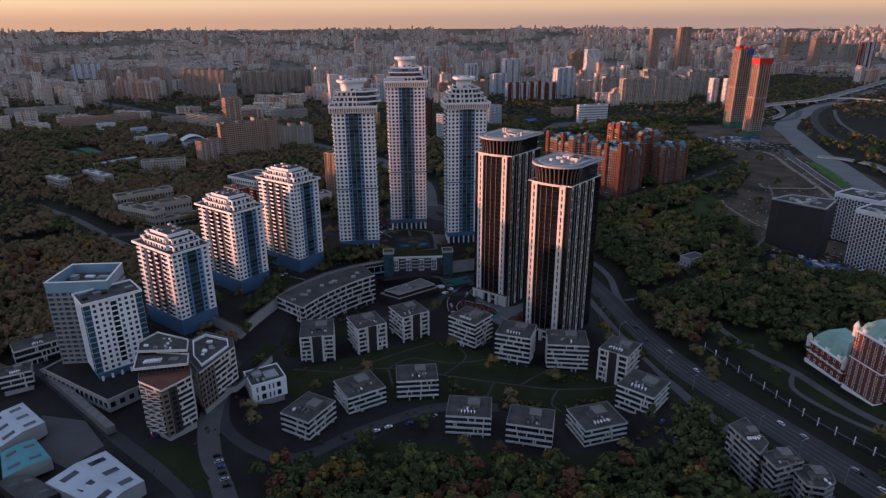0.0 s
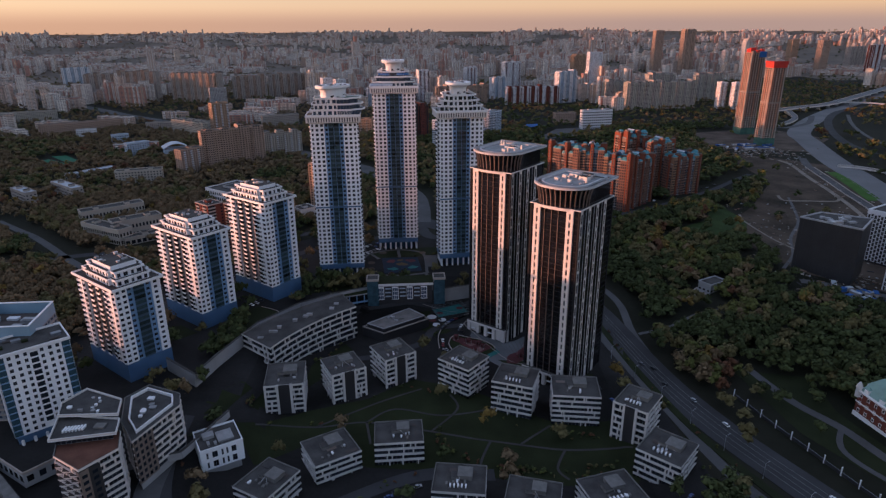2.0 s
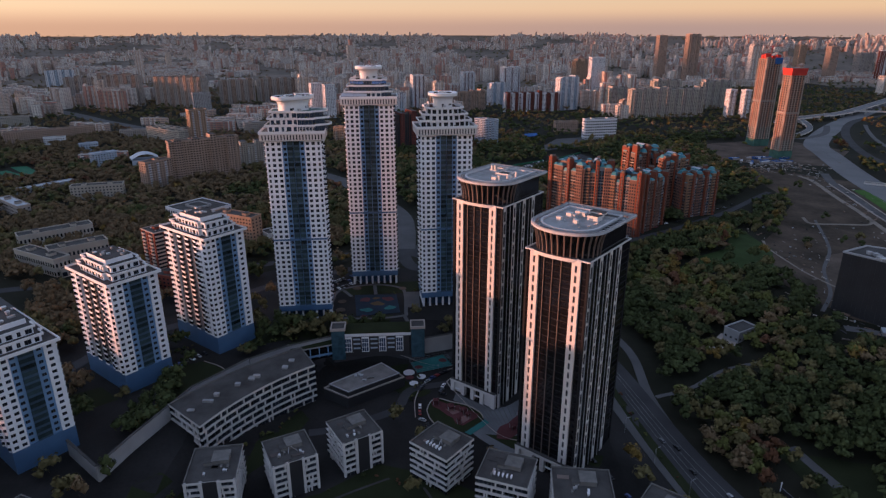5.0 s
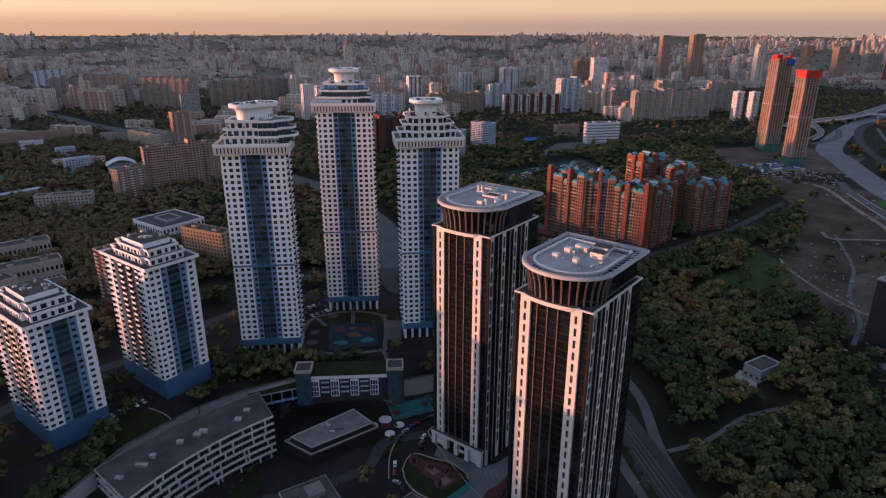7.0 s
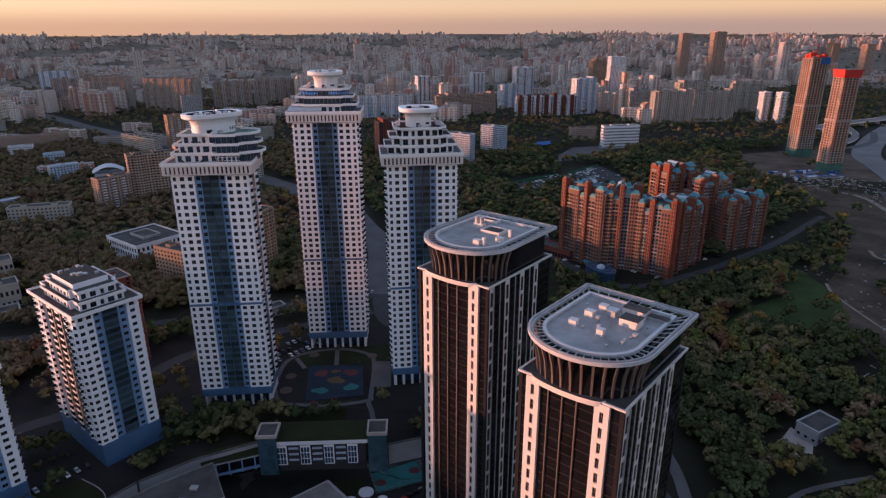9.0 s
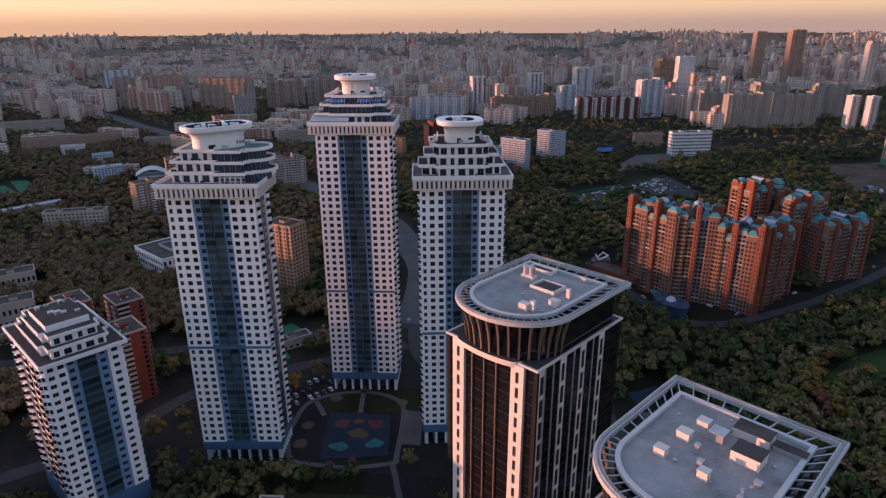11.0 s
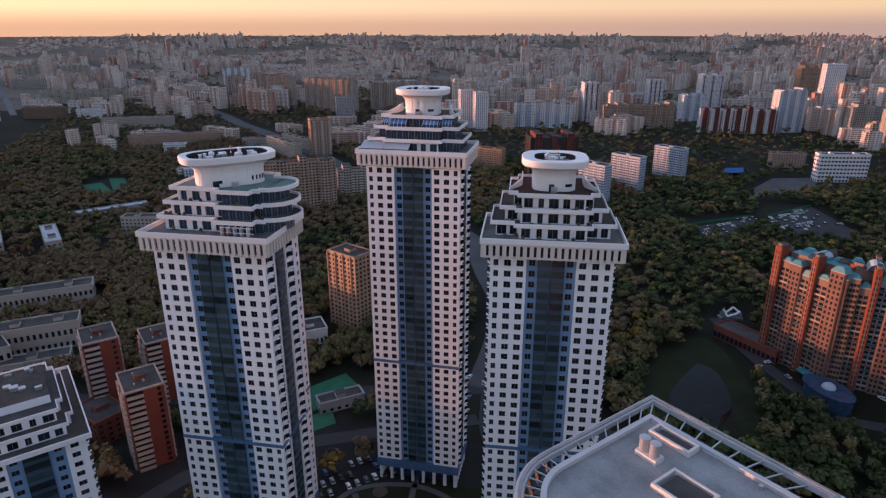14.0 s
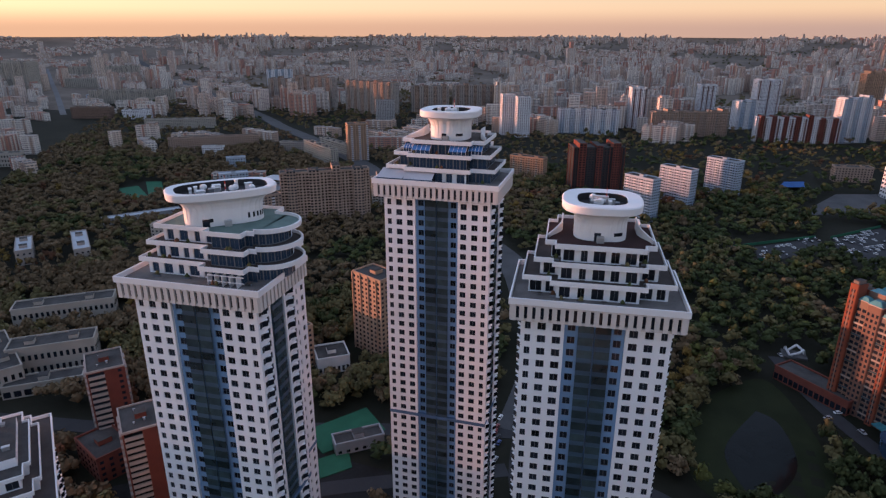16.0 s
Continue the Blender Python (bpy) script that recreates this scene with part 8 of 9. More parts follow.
# ---- red and white mansion block ----
def mansion(poly, z0, z1, roof_h, words, roof_mat):
    root = thing("mansion_block", pose(0, 0, 0), words, "mansion block", "red and white mansions")
    nf = int((z1 - z0 - 3) / 3.3)
    fh = (z1 - z0 - 3) / nf
    panes = []
    for k in range(len(poly)):
        p, u, n, ln = side(poly, k)
        b = Build()
        m = max(2, int(ln / 4.4))
        wall_zone(b, panes, p, u, n, 0, ln, z0 + 3, nf, fh, BRICK_RED, [((i + .5) * ln / m, 1.5) for i in range(m)], .9, 1.7)
        part("wall", b, root, "red brick wall with white trim")
        t = Build()
        for i in range(m):
            s = (i + .5) * ln / m
            for f in range(nf):
                z = z0 + 3 + f * fh + .9
                for a, c, lo, hi in ((s - .95, s - .65, z - .2, z + 2), (s + .65, s + .95, z - .2, z + 2), (s - .95, s + .95, z + 1.7, z + 2.05), (s - .95, s + .95, z - .25, z)):
                    t.quad(at(p, u, n, a, .1, lo), at(p, u, n, c, .1, lo), at(p, u, n, c, .1, hi), at(p, u, n, a, .1, hi), WHITE_TRIM)
        tagged(part("window_surrounds", t, root), kind="stuff")
    hang_panes(root, panes, GLASS, 80)
    for z, hh, o in ((z0 - 4, 6.6, .4), (z1 - .4, .9, .9), (z0 + (z1 - z0) * .55, .6, .4)):
        b = Build()
        b.ring(inset(poly, -o), inset(poly, .3), z, z + hh, WHITE_TRIM)
        part("string_course", b, root, "white string course")
    b = Build()
    b.prism(inset(poly, .2), z1, z1 + roof_h * .7, roof_mat, top_pts=inset(poly, 4.0))
    b.prism(inset(poly, 4.0), z1 + roof_h * .7, z1 + roof_h, roof_mat, top_pts=inset(poly, 6.5))
    part("roof", b, root, "steep patinated roof")
    for k in range(len(poly)):
        p, u, n, ln = side(poly, k)
        for i in range(max(1, int(ln / 9))):
            s = (i + .5) * ln / max(1, int(ln / 9))
            b = Build()
            pl = [at(p, u, n, s - 1.3, -2.2, 0), at(p, u, n, s - 1.3, .2, 0), at(p, u, n, s + 1.3, .2, 0), at(p, u, n, s + 1.3, -2.2, 0)]
            q2 = [(q[0], q[1]) for q in pl]
            b.prism(q2, z1, z1 + 3, WHITE_TRIM)
            c = at(p, u, n, s, -1, 0)
            b.prism(q2, z1 + 3, z1 + 4.8, roof_mat, top_pts=[(c[0] + (q[0] - c[0]) * .05, c[1] + (q[1] - c[1]) * .05) for q in q2])
            part("dormer", b, root)
    for k in range(len(poly)):                      # corner turrets with pointed caps
        b = Build()
        cx, cy = poly[k]
        b.lathe([(1.5, z1 - 4), (1.5, z1 + 1.6), (1.9, z1 + 1.7), (1.3, z1 + 3.4), (.02, z1 + 5.6)], 8, BAND, cx=cx, cy=cy)
        part("turret", b, root, "pale corner turret")


mansion([(238.7, 361), (243.3, 331), (268, 334), (264, 366)], -12, 3.8, 10, "red and white mansion wing with a green copper roof", PATINA)
mansion([(242.4, 327), (246.6, 305), (271, 310), (267, 331)], -10.5, 29, 9, "tall red and white mansion with pale green roof", PATINA)
band_block("glass_office", pose(0, 0, 0), [(140, 258), (145, 236), (153, 244), (151, 264)], -10, 23, 7, "grey stepped office with a stair tower", 21, None, True, "office", band=STONE_GREY)
band_block("glass_office", pose(0, 0, 0), [(147, 239), (149, 228), (164, 233), (163, 244)], -9, 20, 6, "grey office with a glazed roof", 22, None, True, "office", band=STONE_GREY)
band_block("glass_office", pose(0, 0, 0), [(159, 235), (160, 222), (167, 220), (174, 224), (176, 231), (170, 236)], -8, 15, 5, "grey office with a round end", 23, None, True, "office", band=STONE_GREY)
# park house with a white yard wall
slab("park_house", 232, 541, 30, 20, 12, 7, GREY_WALL, "low grey park pavilion among trees", "pavilion", lift=False, floor=5)
patch("paved_yard", [(204, 530), (222, 548), (228, 536), (220, 522)], PANEL, "pale concrete yard beside the pavilion", "pavement", .3)

# site cabins
rnd = random.Random(77)
for i in range(46):
    x, y = (rnd.gauss(332, 13), rnd.gauss(505, 9)) if i < 22 else (rnd.uniform(470, 560), rnd.uniform(1070, 1130))
    w = rnd.uniform(5, 9) if i < 22 else rnd.uniform(8, 20)
    root = thing("site_cabin", pose(x, y, land(x, y), 0, 0, rnd.choice([20, 65, 110, 25])), "small site cabin with a pale or blue roof on bare earth", "site cabin", "site cabins")
    b = Build()
    b.box(-w / 2, w / 2, -1.6, 1.6, -1, 2.7, BLUE_SHEET if i % 3 == 0 else PANEL)
    part("wall", b, root)
    b = Build()
    b.prism(rect(-w / 2 - .2, w / 2 + .2, -1.8, 1.8), 2.7, 3.0, ROOF_WHITE if i % 2 else BLUE_SHEET)
    part("roof", b, root)

# planks, pipes, pallets and heaps on the building sites
b = Build()
for i in range(700):
    if i < 240:
        x, y = rnd.gauss(520, 30), rnd.gauss(1060, 24)
    elif i < 420:
        x, y = rnd.gauss(340, 22), rnd.gauss(548, 32)
    elif i < 600:
        x, y = rnd.uniform(330, 480), rnd.uniform(540, 780)
    else:
        t = rnd.random()
        x, y = 500 + 40 * t + rnd.gauss(0, 14), 780 + 280 * t
    a, w, d, h = rnd.uniform(0, 3.14), rnd.uniform(.4, 1.6 if 420 <= i < 600 else 3.2), rnd.uniform(.2, .9), rnd.uniform(.2, 1.1)
    c, s = math.cos(a), math.sin(a)
    z = land(x, y)
    b.prism([(x + u * c - v * s, y + u * s + v * c) for u, v in rect(-w, w, -d, d)], z - .3, z + h, rnd.choice([PANEL, ROOF_PALE, CONCRETE, TRACK, DECK, BLACK_CLAD, STONE_BROWN, BRICK_BROWN]))
tagged(new("building_materials", b.mesh("building_materials")), "heaps of planks, pipes and pallets on bare earth", "building materials", kind="stuff")

# lamp posts along the avenue, joined by a rail
line = [(184, 388), (199, 334), (208, 292), (219, 262), (240, 205), (258, 150)]
dense = []
for (x0, y0), (x1, y1) in zip(line, line[1:]):
    n = int(math.hypot(x1 - x0, y1 - y0) / 10.5)
    dense += [(x0 + (x1 - x0) * k / n, y0 + (y1 - y0) * k / n) for k in range(n)]
b = Build()
b.lathe([(.32, -1), (.3, 4.6), (.42, 4.7), (.42, 5.0), (.01, 5.1)], 6, WHITE_TRIM)
post_mesh = b.mesh("fence_post")
root = thing("fence", pose(0, 0, 0), "dark fence with tall white posts beside the avenue", "fence")
for (x, y), (x2, y2) in zip(dense, dense[1:]):
    ob = part("post", post_mesh, root, "white post")
    ob.location = (x, y, land(x, y))
    b = Build()
    a, c = land(x, y), land(x2, y2)
    b.quad((x, y, a + .3), (x2, y2, c + .3), (x2, y2, c + 2.2), (x, y, a + 2.2), BLACK_CLAD)
    b.quad((x, y, a + 2.2), (x2, y2, c + 2.2), (x2 + .2, y2 + .1, c + 2.3), (x + .2, y + .1, a + 2.3), FRAME)
    part("fence_panel", b, root)
b = Build()
b.rod((0, 0, -1), (0, 0, 9.5), .11, METAL, 5)
pole = b.mesh("pole")
b = Build()
b.rod((0, 0, 9.4), (1.8, 0, 9.9), .07, METAL, 4)
arm = b.mesh("arm")
b = Build()
b.box(1.6, 2.6, -.2, .2, 9.8, 10.0, ROOF_PALE)
head = b.mesh("lamp_head")
for i in range(14):
    y = 240 + i * 24
    x = 182 + (303 - y) * .36 if y < 303 else 182 - (y - 303) * .37 if y < 478 else 119 - (y - 478) * .3
    root = thing("street_lamp", pose(x - 14, y, land(x - 14, y), 0, 0, 20), "grey street lamp beside the avenue", "street lamp", "street lamps")
    for nm, me in (("pole", pole), ("arm", arm), ("lamp_head", head)):
        part(nm, me, root)


# ---- parked and moving cars ----
def car_meshes(paint):
    body = Build()
    prof = [(-2.2, .35), (-2.2, .85), (-1.0, .95), (1.6, .95), (2.2, .8), (2.2, .35)]
    for (x0, z0), (x1, z1) in zip(prof, prof[1:]):
        body.quad((x0, -.88, z0), (x0, .88, z0), (x1, .88, z1), (x1, -.88, z1), paint)
    for s in (-.88, .88):
        q = [(x, s, z) for x, z in prof]
        body.poly(q if s > 0 else q[::-1], paint)
    cab = Build()
    cab.prism(rect(-1.7, 1.1, -.82, .82), .93, 1.45, GLASS, paint, top_pts=rect(-1.3, .5, -.65, .65))
    return body.mesh("body"), cab.mesh("cabin")


CARS = [car_meshes(surface("car_paint_" + n, c, .3, .05)) for n, c in (("white", (.7, .7, .7)), ("silver", (.35, .36, .38)), ("black", (.015, .015, .018)), ("grey", (.1, .1, .11)), ("red", (.25, .03, .03)), ("blue", (.04, .07, .2)))]
b = Build()
for s in (-.1, .1):
    b.poly([(.33 * math.cos(a), s, .33 + .33 * math.sin(a)) for a in ([i * .7854 for i in range(8)] if s < 0 else [-i * .7854 for i in range(8)])], BLACK_CLAD)
for i in range(8):
    a, c = i * .7854, (i + 1) * .7854
    b.quad((.33 * math.cos(a), -.1, .33 + .33 * math.sin(a)), (.33 * math.cos(c), -.1, .33 + .33 * math.sin(c)), (.33 * math.cos(c), .1, .33 + .33 * math.sin(c)), (.33 * math.cos(a), .1, .33 + .33 * math.sin(a)), BLACK_CLAD)
wheel = b.mesh("wheel")
TONE = ("white", "silver", "black", "grey", "red", "blue")
rnd = random.Random(12)


def car(x, y, heading, lift=.3):
    x, y = settle(x, y)
    k = rnd.choice([0, 0, 1, 1, 2, 2, 3, 4, 5])
    root = thing("car", pose(x, y, land(x, y) + lift, 0, 0, heading), TONE[k] + " car on the asphalt", "car", "cars")
    part("body", CARS[k][0], root)
    part("cabin", CARS[k][1], root)
    for wx in (-1.35, 1.35):
        for wy in (-.8, .8):
            part("wheel", wheel, root).location = (wx, wy, 0)


for i in range(9):
    for r in range(3):
        if rnd.random() < .8:
            car(-76 + i * 2.9 + r * 2.5, 600 + i * 3.0 - r * 7, 132)
for i in range(7):
    if rnd.random() < .85:
        car(-178 + i * 3.4, 496 - i * 2.4, 55)
        car(-150 + i * 2.0, 515 + i * 4.2, -30)
for i in range(12):
    car(-30 + rnd.uniform(-6, 6), 652 + i * 4.2, rnd.choice([85, 95]))
for i in range(6):
    car(-111 + i * 2.3, 252 - i * 4.2, 30)
    car(-41 + i * 7 + rnd.uniform(-2, 2), 268 + i * 3.2, 24)
for i in range(8):
    car(-150 + rnd.uniform(-8, 6), 268 + i * 1.5, 40)
    car(118 + rnd.uniform(-6, 10), 268 + rnd.uniform(-6, 14), 50)
for i in range(10):
    s = rnd.random()
    y = 230 + s * 240
    x = 152 + (385 - y) * (.36 if y < 385 else .26)
    car(x + rnd.choice([-5, -1.8, 1.8, 5]), y, 107, .45)
for i in range(14):
    car(190 + i * 13 + rnd.uniform(-3, 3), 716 + i * 10 + (i % 2) * 3, 38)
for i in range(6):
    s = rnd.random()
    car(-30 - s * 300, 800 + s * 370 + rnd.uniform(-8, 8), 130, .5)
for i in range(14):
    car(128 + (i % 13) * 6.5 + rnd.uniform(-1, 1), 740 + (i % 13) * -2.5 + rnd.uniform(-12, 12) + 30, rnd.choice([40, 130]))
for i in range(9):
    for r in range(4):
        if rnd.random() < .75:
            car(-64 + i * 2.9 + r * 4.5, 668 + i * 1.2 - r * 6.2, 100 + rnd.uniform(-3, 3))
for i in range(7):
    car(-146 + i * 2.6, 470 + i * 3.4, -38)
for x, y, a in ((7.3, 443.9, 50), (6.1, 440.3, 60), (9.4, 448.6, 45), (12.2, 452.4, 40), (14.8, 454.7, 38), (17.2, 457.0, 35), (19.8, 459.1, 35), (18.6, 435.1, 150), (17.8, 439.1, 60), (18.8, 444.1, 70), (6.0, 423.0, 92), (6.2, 417.0, 92), (7.7, 410.5, 150), (10.8, 405.8, 100)):
    car(x, y, a)
for i in range(5):
    car(118 + i * 3.0, 262 + i * 4.4, 145)
    car(80 + i * 5, 400 - i * 12, 112)
STREET = [(110, 822), (116, 803), (124, 778), (134, 756), (148, 733)]
for (x0, y0), (x1, y1) in zip(STREET, STREET[1:]):
    n = max(1, int(math.hypot(x1 - x0, y1 - y0) / 7))
    for i in range(n):
        if rnd.random() < .8:
            car(x0 + (x1 - x0) * i / n + 3, y0 + (y1 - y0) * i / n + 2, math.degrees(math.atan2(y1 - y0, x1 - x0)) + rnd.choice([0, 0, 90]))
# two open car parks beyond the wood, with green screens
LOTS = ([(192, 1100), (246, 1160), (262, 1090), (264, 1045), (205, 1034), (188, 1055)], [(118, 1048), (175, 1097), (183, 1068), (135, 1018), (117, 1010)])
for lot in LOTS:
    patch("car_park", lot, ASPHALT, "large open car park beyond the wood", "car park", .2)
patch("paved_yard", [(184, 1208), (231, 1304), (289, 1326), (266, 1230), (188, 1190)], ASPHALT_PALE, "grey yard beyond the car park", "pavement", .2)
patch("tarpaulin", [(166, 1298), (199, 1310), (201, 1344), (176, 1334)], BLUE_SHEET, "bright blue sheeting on a low roof", "tarpaulin", 5.0)
for (x0, y0), (x1, y1) in (((98, 1038), (143, 1074)), ((143, 1074), (176, 1099)), ((117, 1008), (136, 1016)), ((190, 1102), (246, 1162))):
    root = thing("green_screen", pose(0, 0, 0), "low green screen round the car park", "fence", "green screens")
    b = Build()
    z = land(x0, y0)
    b.prism([(x0, y0), (x1, y1), (x1 - .3, y1 + .3), (x0 - .3, y0 + .3)], z - .5, z + 2.6, GREEN_COURT)
    part("sheet", b, root)


# ---- where nothing grows: footprints of houses and roads ----
bpy.context.view_layer.update()
CELL = 4.0
taken = set()


def mark(x, y, r=0.0):
    k = int(r / CELL) + (1 if r else 0)
    cx, cy = int(x // CELL), int(y // CELL)
    for i in range(-k, k + 1):
        for j in range(-k, k + 1):
            taken.add((cx + i, cy + j))


for ob in list(scene.objects):
    if ob.type != "MESH" or ob.name.split(".")[0] in ("ground", "lawn", "park_meadow", "river_bank", "construction_ground", "window", "fin", "pavement", "lane_line"):
        continue
    me = ob.data
    if ob.parent is None and len(me.vertices) > 8:        # roads, courts
        m = ob.matrix_world
        for f in me.polygons:
            c = m @ f.center
            mark(c.x, c.y, 6.0 if ob.name.startswith("road") and c.y > 480 else 3.0)
    elif ob.parent and ob.parent.parent is None and ob.name.split(".")[0] not in ("wheel", "body", "cabin", "roof_unit", "pier", "deck", "side_wall", "panel", "coping", "post", "fence_panel"):
        bb = [Vector(c) for c in ob.bound_box]
        lo, hi = bb[0], bb[6]
        if hi.z - lo.z < 2:
            continue
        nx_, ny_ = max(1, int((hi.x - lo.x) / 3)), max(1, int((hi.y - lo.y) / 3))
        for i in range(nx_ + 1):
            for j in range(ny_ + 1):
                c = ob.matrix_world @ Vector((lo.x + (hi.x - lo.x) * i / nx_, lo.y + (hi.y - lo.y) * j / ny_, 0))
                mark(c.x, c.y, 2.0)


for x, y in curve_pts((184, 388), (199, 334), (208, 292), (219, 262), (240, 205), (258, 150), n=30):
    mark(x, y, 4)
for x, y in curve_pts((-90, 930), (-180, 1030), (-326, 1171), (-407, 1261), (-578, 1413), (-736, 1539), (-934, 1713), (-1667, 2307), n=40):
    mark(x, y, 15)
for line in (((720, 1452), (755, 1494), (845, 1550), (950, 1614), (1119, 1774), (1500, 2150)), ((1000, 1655), (1060, 1640), (1110, 1590), (1170, 1500), (1260, 1380)), ((800, 1530), (778, 1455), (750, 1392), (705, 1340), (672, 1320)), ((578, 950), (600, 934), (613, 908), (620, 879), (616, 848), (604, 800), (596, 740))):
    for x, y in curve_pts(*line, n=30):
        mark(x, y, 10)


def inside(x, y, poly):
    c = False
    for (x0, y0), (x1, y1) in zip(poly, poly[1:] + poly[:1]):
        if (y0 > y) != (y1 > y) and x < (x1 - x0) * (y - y0) / (y1 - y0) + x0:
            c = not c
    return c


b = Build()
paints = [CARS[k][0].materials[0] for k in range(4)]
rnd = random.Random(61)
for lot in LOTS:
    for r in range(16):
        for c in range(56):
            ax, ay = 100 + c * 3.0, r * 7.4
            x, y = 60 + ax * .777 - ay * .629, 936 + ax * .629 + ay * .777
            if inside(x, y, lot) and rnd.random() < .24:
                z, a = land(x, y) + .2, radians(129)
                turn = lambda q: [(x + e * math.cos(a) - g_ * math.sin(a), y + e * math.sin(a) + g_ * math.cos(a)) for e, g_ in q]
                b.prism(turn(rect(-2.1, 2.1, -.85, .85)), z, z + .8, rnd.choice(paints))
                b.prism(turn(rect(-1.3, 1.0, -.75, .75)), z + .8, z + 1.4, GLASS, paints[0])
tagged(new("parked_cars", b.mesh("parked_cars")), "rows of parked cars in the far car park", "cars", kind="stuff")
COURT = [settle(*p) for p in [(-250, 225), (-105, 200), (-60, 243), (60, 240), (118, 262), (140, 300), (128, 440), (98, 520), (60, 640), (-120, 640), (-215, 560), (-250, 400)]]
SITE = [(316, 548), (470, 470), (560, 560), (600, 760), (570, 960), (494, 1037), (450, 1060), (436, 860), (372, 770), (343, 735), (296, 630), (302, 587)]
SITE_FAR = [(440, 1060), (620, 1040), (720, 1180), (640, 1330), (480, 1250)]
PLANTED = [[settle(*p) for p in q] for q in ([(-112, 498), (-60, 520), (-20, 528), (-16, 548), (-60, 540), (-108, 528)], [(-188, 575), (-150, 604), (-126, 580), (-165, 548)], [(-150, 405), (-126, 400), (-110, 450), (-98, 476), (-125, 468)], [(-130, 290), (-122, 262), (-98, 262), (-112, 300)], [(-100, 250), (-60, 240), (60, 240), (120, 262), (112, 252), (60, 226), (-80, 226)])]
GARDEN = [(196, 420), (204, 350), (232, 270), (262, 240), (262, 300), (240, 310), (232, 365), (236, 400)]
MEADOW = [(226, 655), (256, 645), (267, 636), (309, 650), (336, 705), (332, 756), (312, 744), (286, 694), (250, 676)]
BANK = [(70, 760), (58, 715), (66, 676), (105, 672), (122, 700), (118, 745), (100, 790)]


def wood(x, y):
    """How thickly trees stand, 0 to 1."""
    if (int(x // CELL), int(y // CELL)) in taken:
        return 0.0
    if any(inside(x, y, q) for q in PLANTED):
        return 0.9
    if inside(x, y, COURT):
        return 0.1 if y < 420 else 0.22
    if inside(x, y, SITE) or inside(x, y, SITE_FAR):
        return 0.035 if y < 1000 else 0.02
    if inside(x, y, GARDEN):
        return 0.3
    if inside(x, y, BANK):
        return 0.05
    if inside(x, y, MEADOW):
        return 0.1
    n = noise.noise((x / 60, y / 60, 3.0))
    d = math.hypot(x, y)
    if .3 < math.atan2(x, y) and 1400 < d < 2500:
        return 0.75 + .35 * n
    if 560 < x and y < 1400:
        return 0.35 + 0.4 * n
    if x < -190 and y < 330:
        return 0.2
    if math.atan2(x, y) < -.3 and 1250 < d < 2700:
        return 0.8 + .35 * n
    base = 0.95 if d < 1250 else 0.7 if d < 1700 else 0.42 if d < 2600 else 0.24
    return base + 0.35 * n


def hue(x, y, r):
    """Which autumn colour a tree has: the woods turn in drifts."""
    n = noise.noise((x / 90, y / 90, 9.0)) + 0.7 * noise.noise((x / 25, y / 25, 5.0))
    v = n * 0.85 + .22 + r * .5
    # browner to the left: autumn tone, plus some warm haze put into the colour
    left = 0.36 * sm((-60 - x) / 200)
    if x > 60 and y < 1300:
        return "green" if v < (.38 if y < 430 else .52) else "olive" if v < .7 else "lime" if v < .84 else "bare" if v < .95 else "ochre" if v < 1.12 else "rust"
    return "green" if v < 0.34 - left else "olive" if v < 0.68 - left else "bare" if v < 0.9 + left * .35 else "ochre" if v < 1.1 else "rust"


# ---- the far city, too many houses to count ----
cr = np.random.RandomState(11)
cv, cq, cu, cs = [], [], [], []


def far_box(x, y, c, s, l, w, off, dep, z0, z1, k):
    """One box of a far house, with its walls' own metres."""
    n = len(cv)
    px = [(-l / 2 + off, -w / 2 + dep), (l / 2 + off, -w / 2 + dep), (l / 2 + off, w / 2 + dep), (-l / 2 + off, w / 2 + dep)]
    P = [(x + u * c - v * s, y + u * s + v * c) for u, v in px]
    cv.extend([(q[0], q[1], z0 - 4) for q in P] + [(q[0], q[1], z1) for q in P])
    for e in range(4):
        f = (e + 1) % 4
        cq.append((n + e, n + f, n + 4 + f, n + 4 + e))
        ln = (l, w)[e % 2] / k
        cu.extend([(0, 0), (ln, 0), (ln, (z1 - z0) / k), (0, (z1 - z0) / k)])
        cs.append(0)
    cq.append((n + 4, n + 5, n + 6, n + 7))
    cu.extend([(0, 0)] * 4)
    cs.append(1)


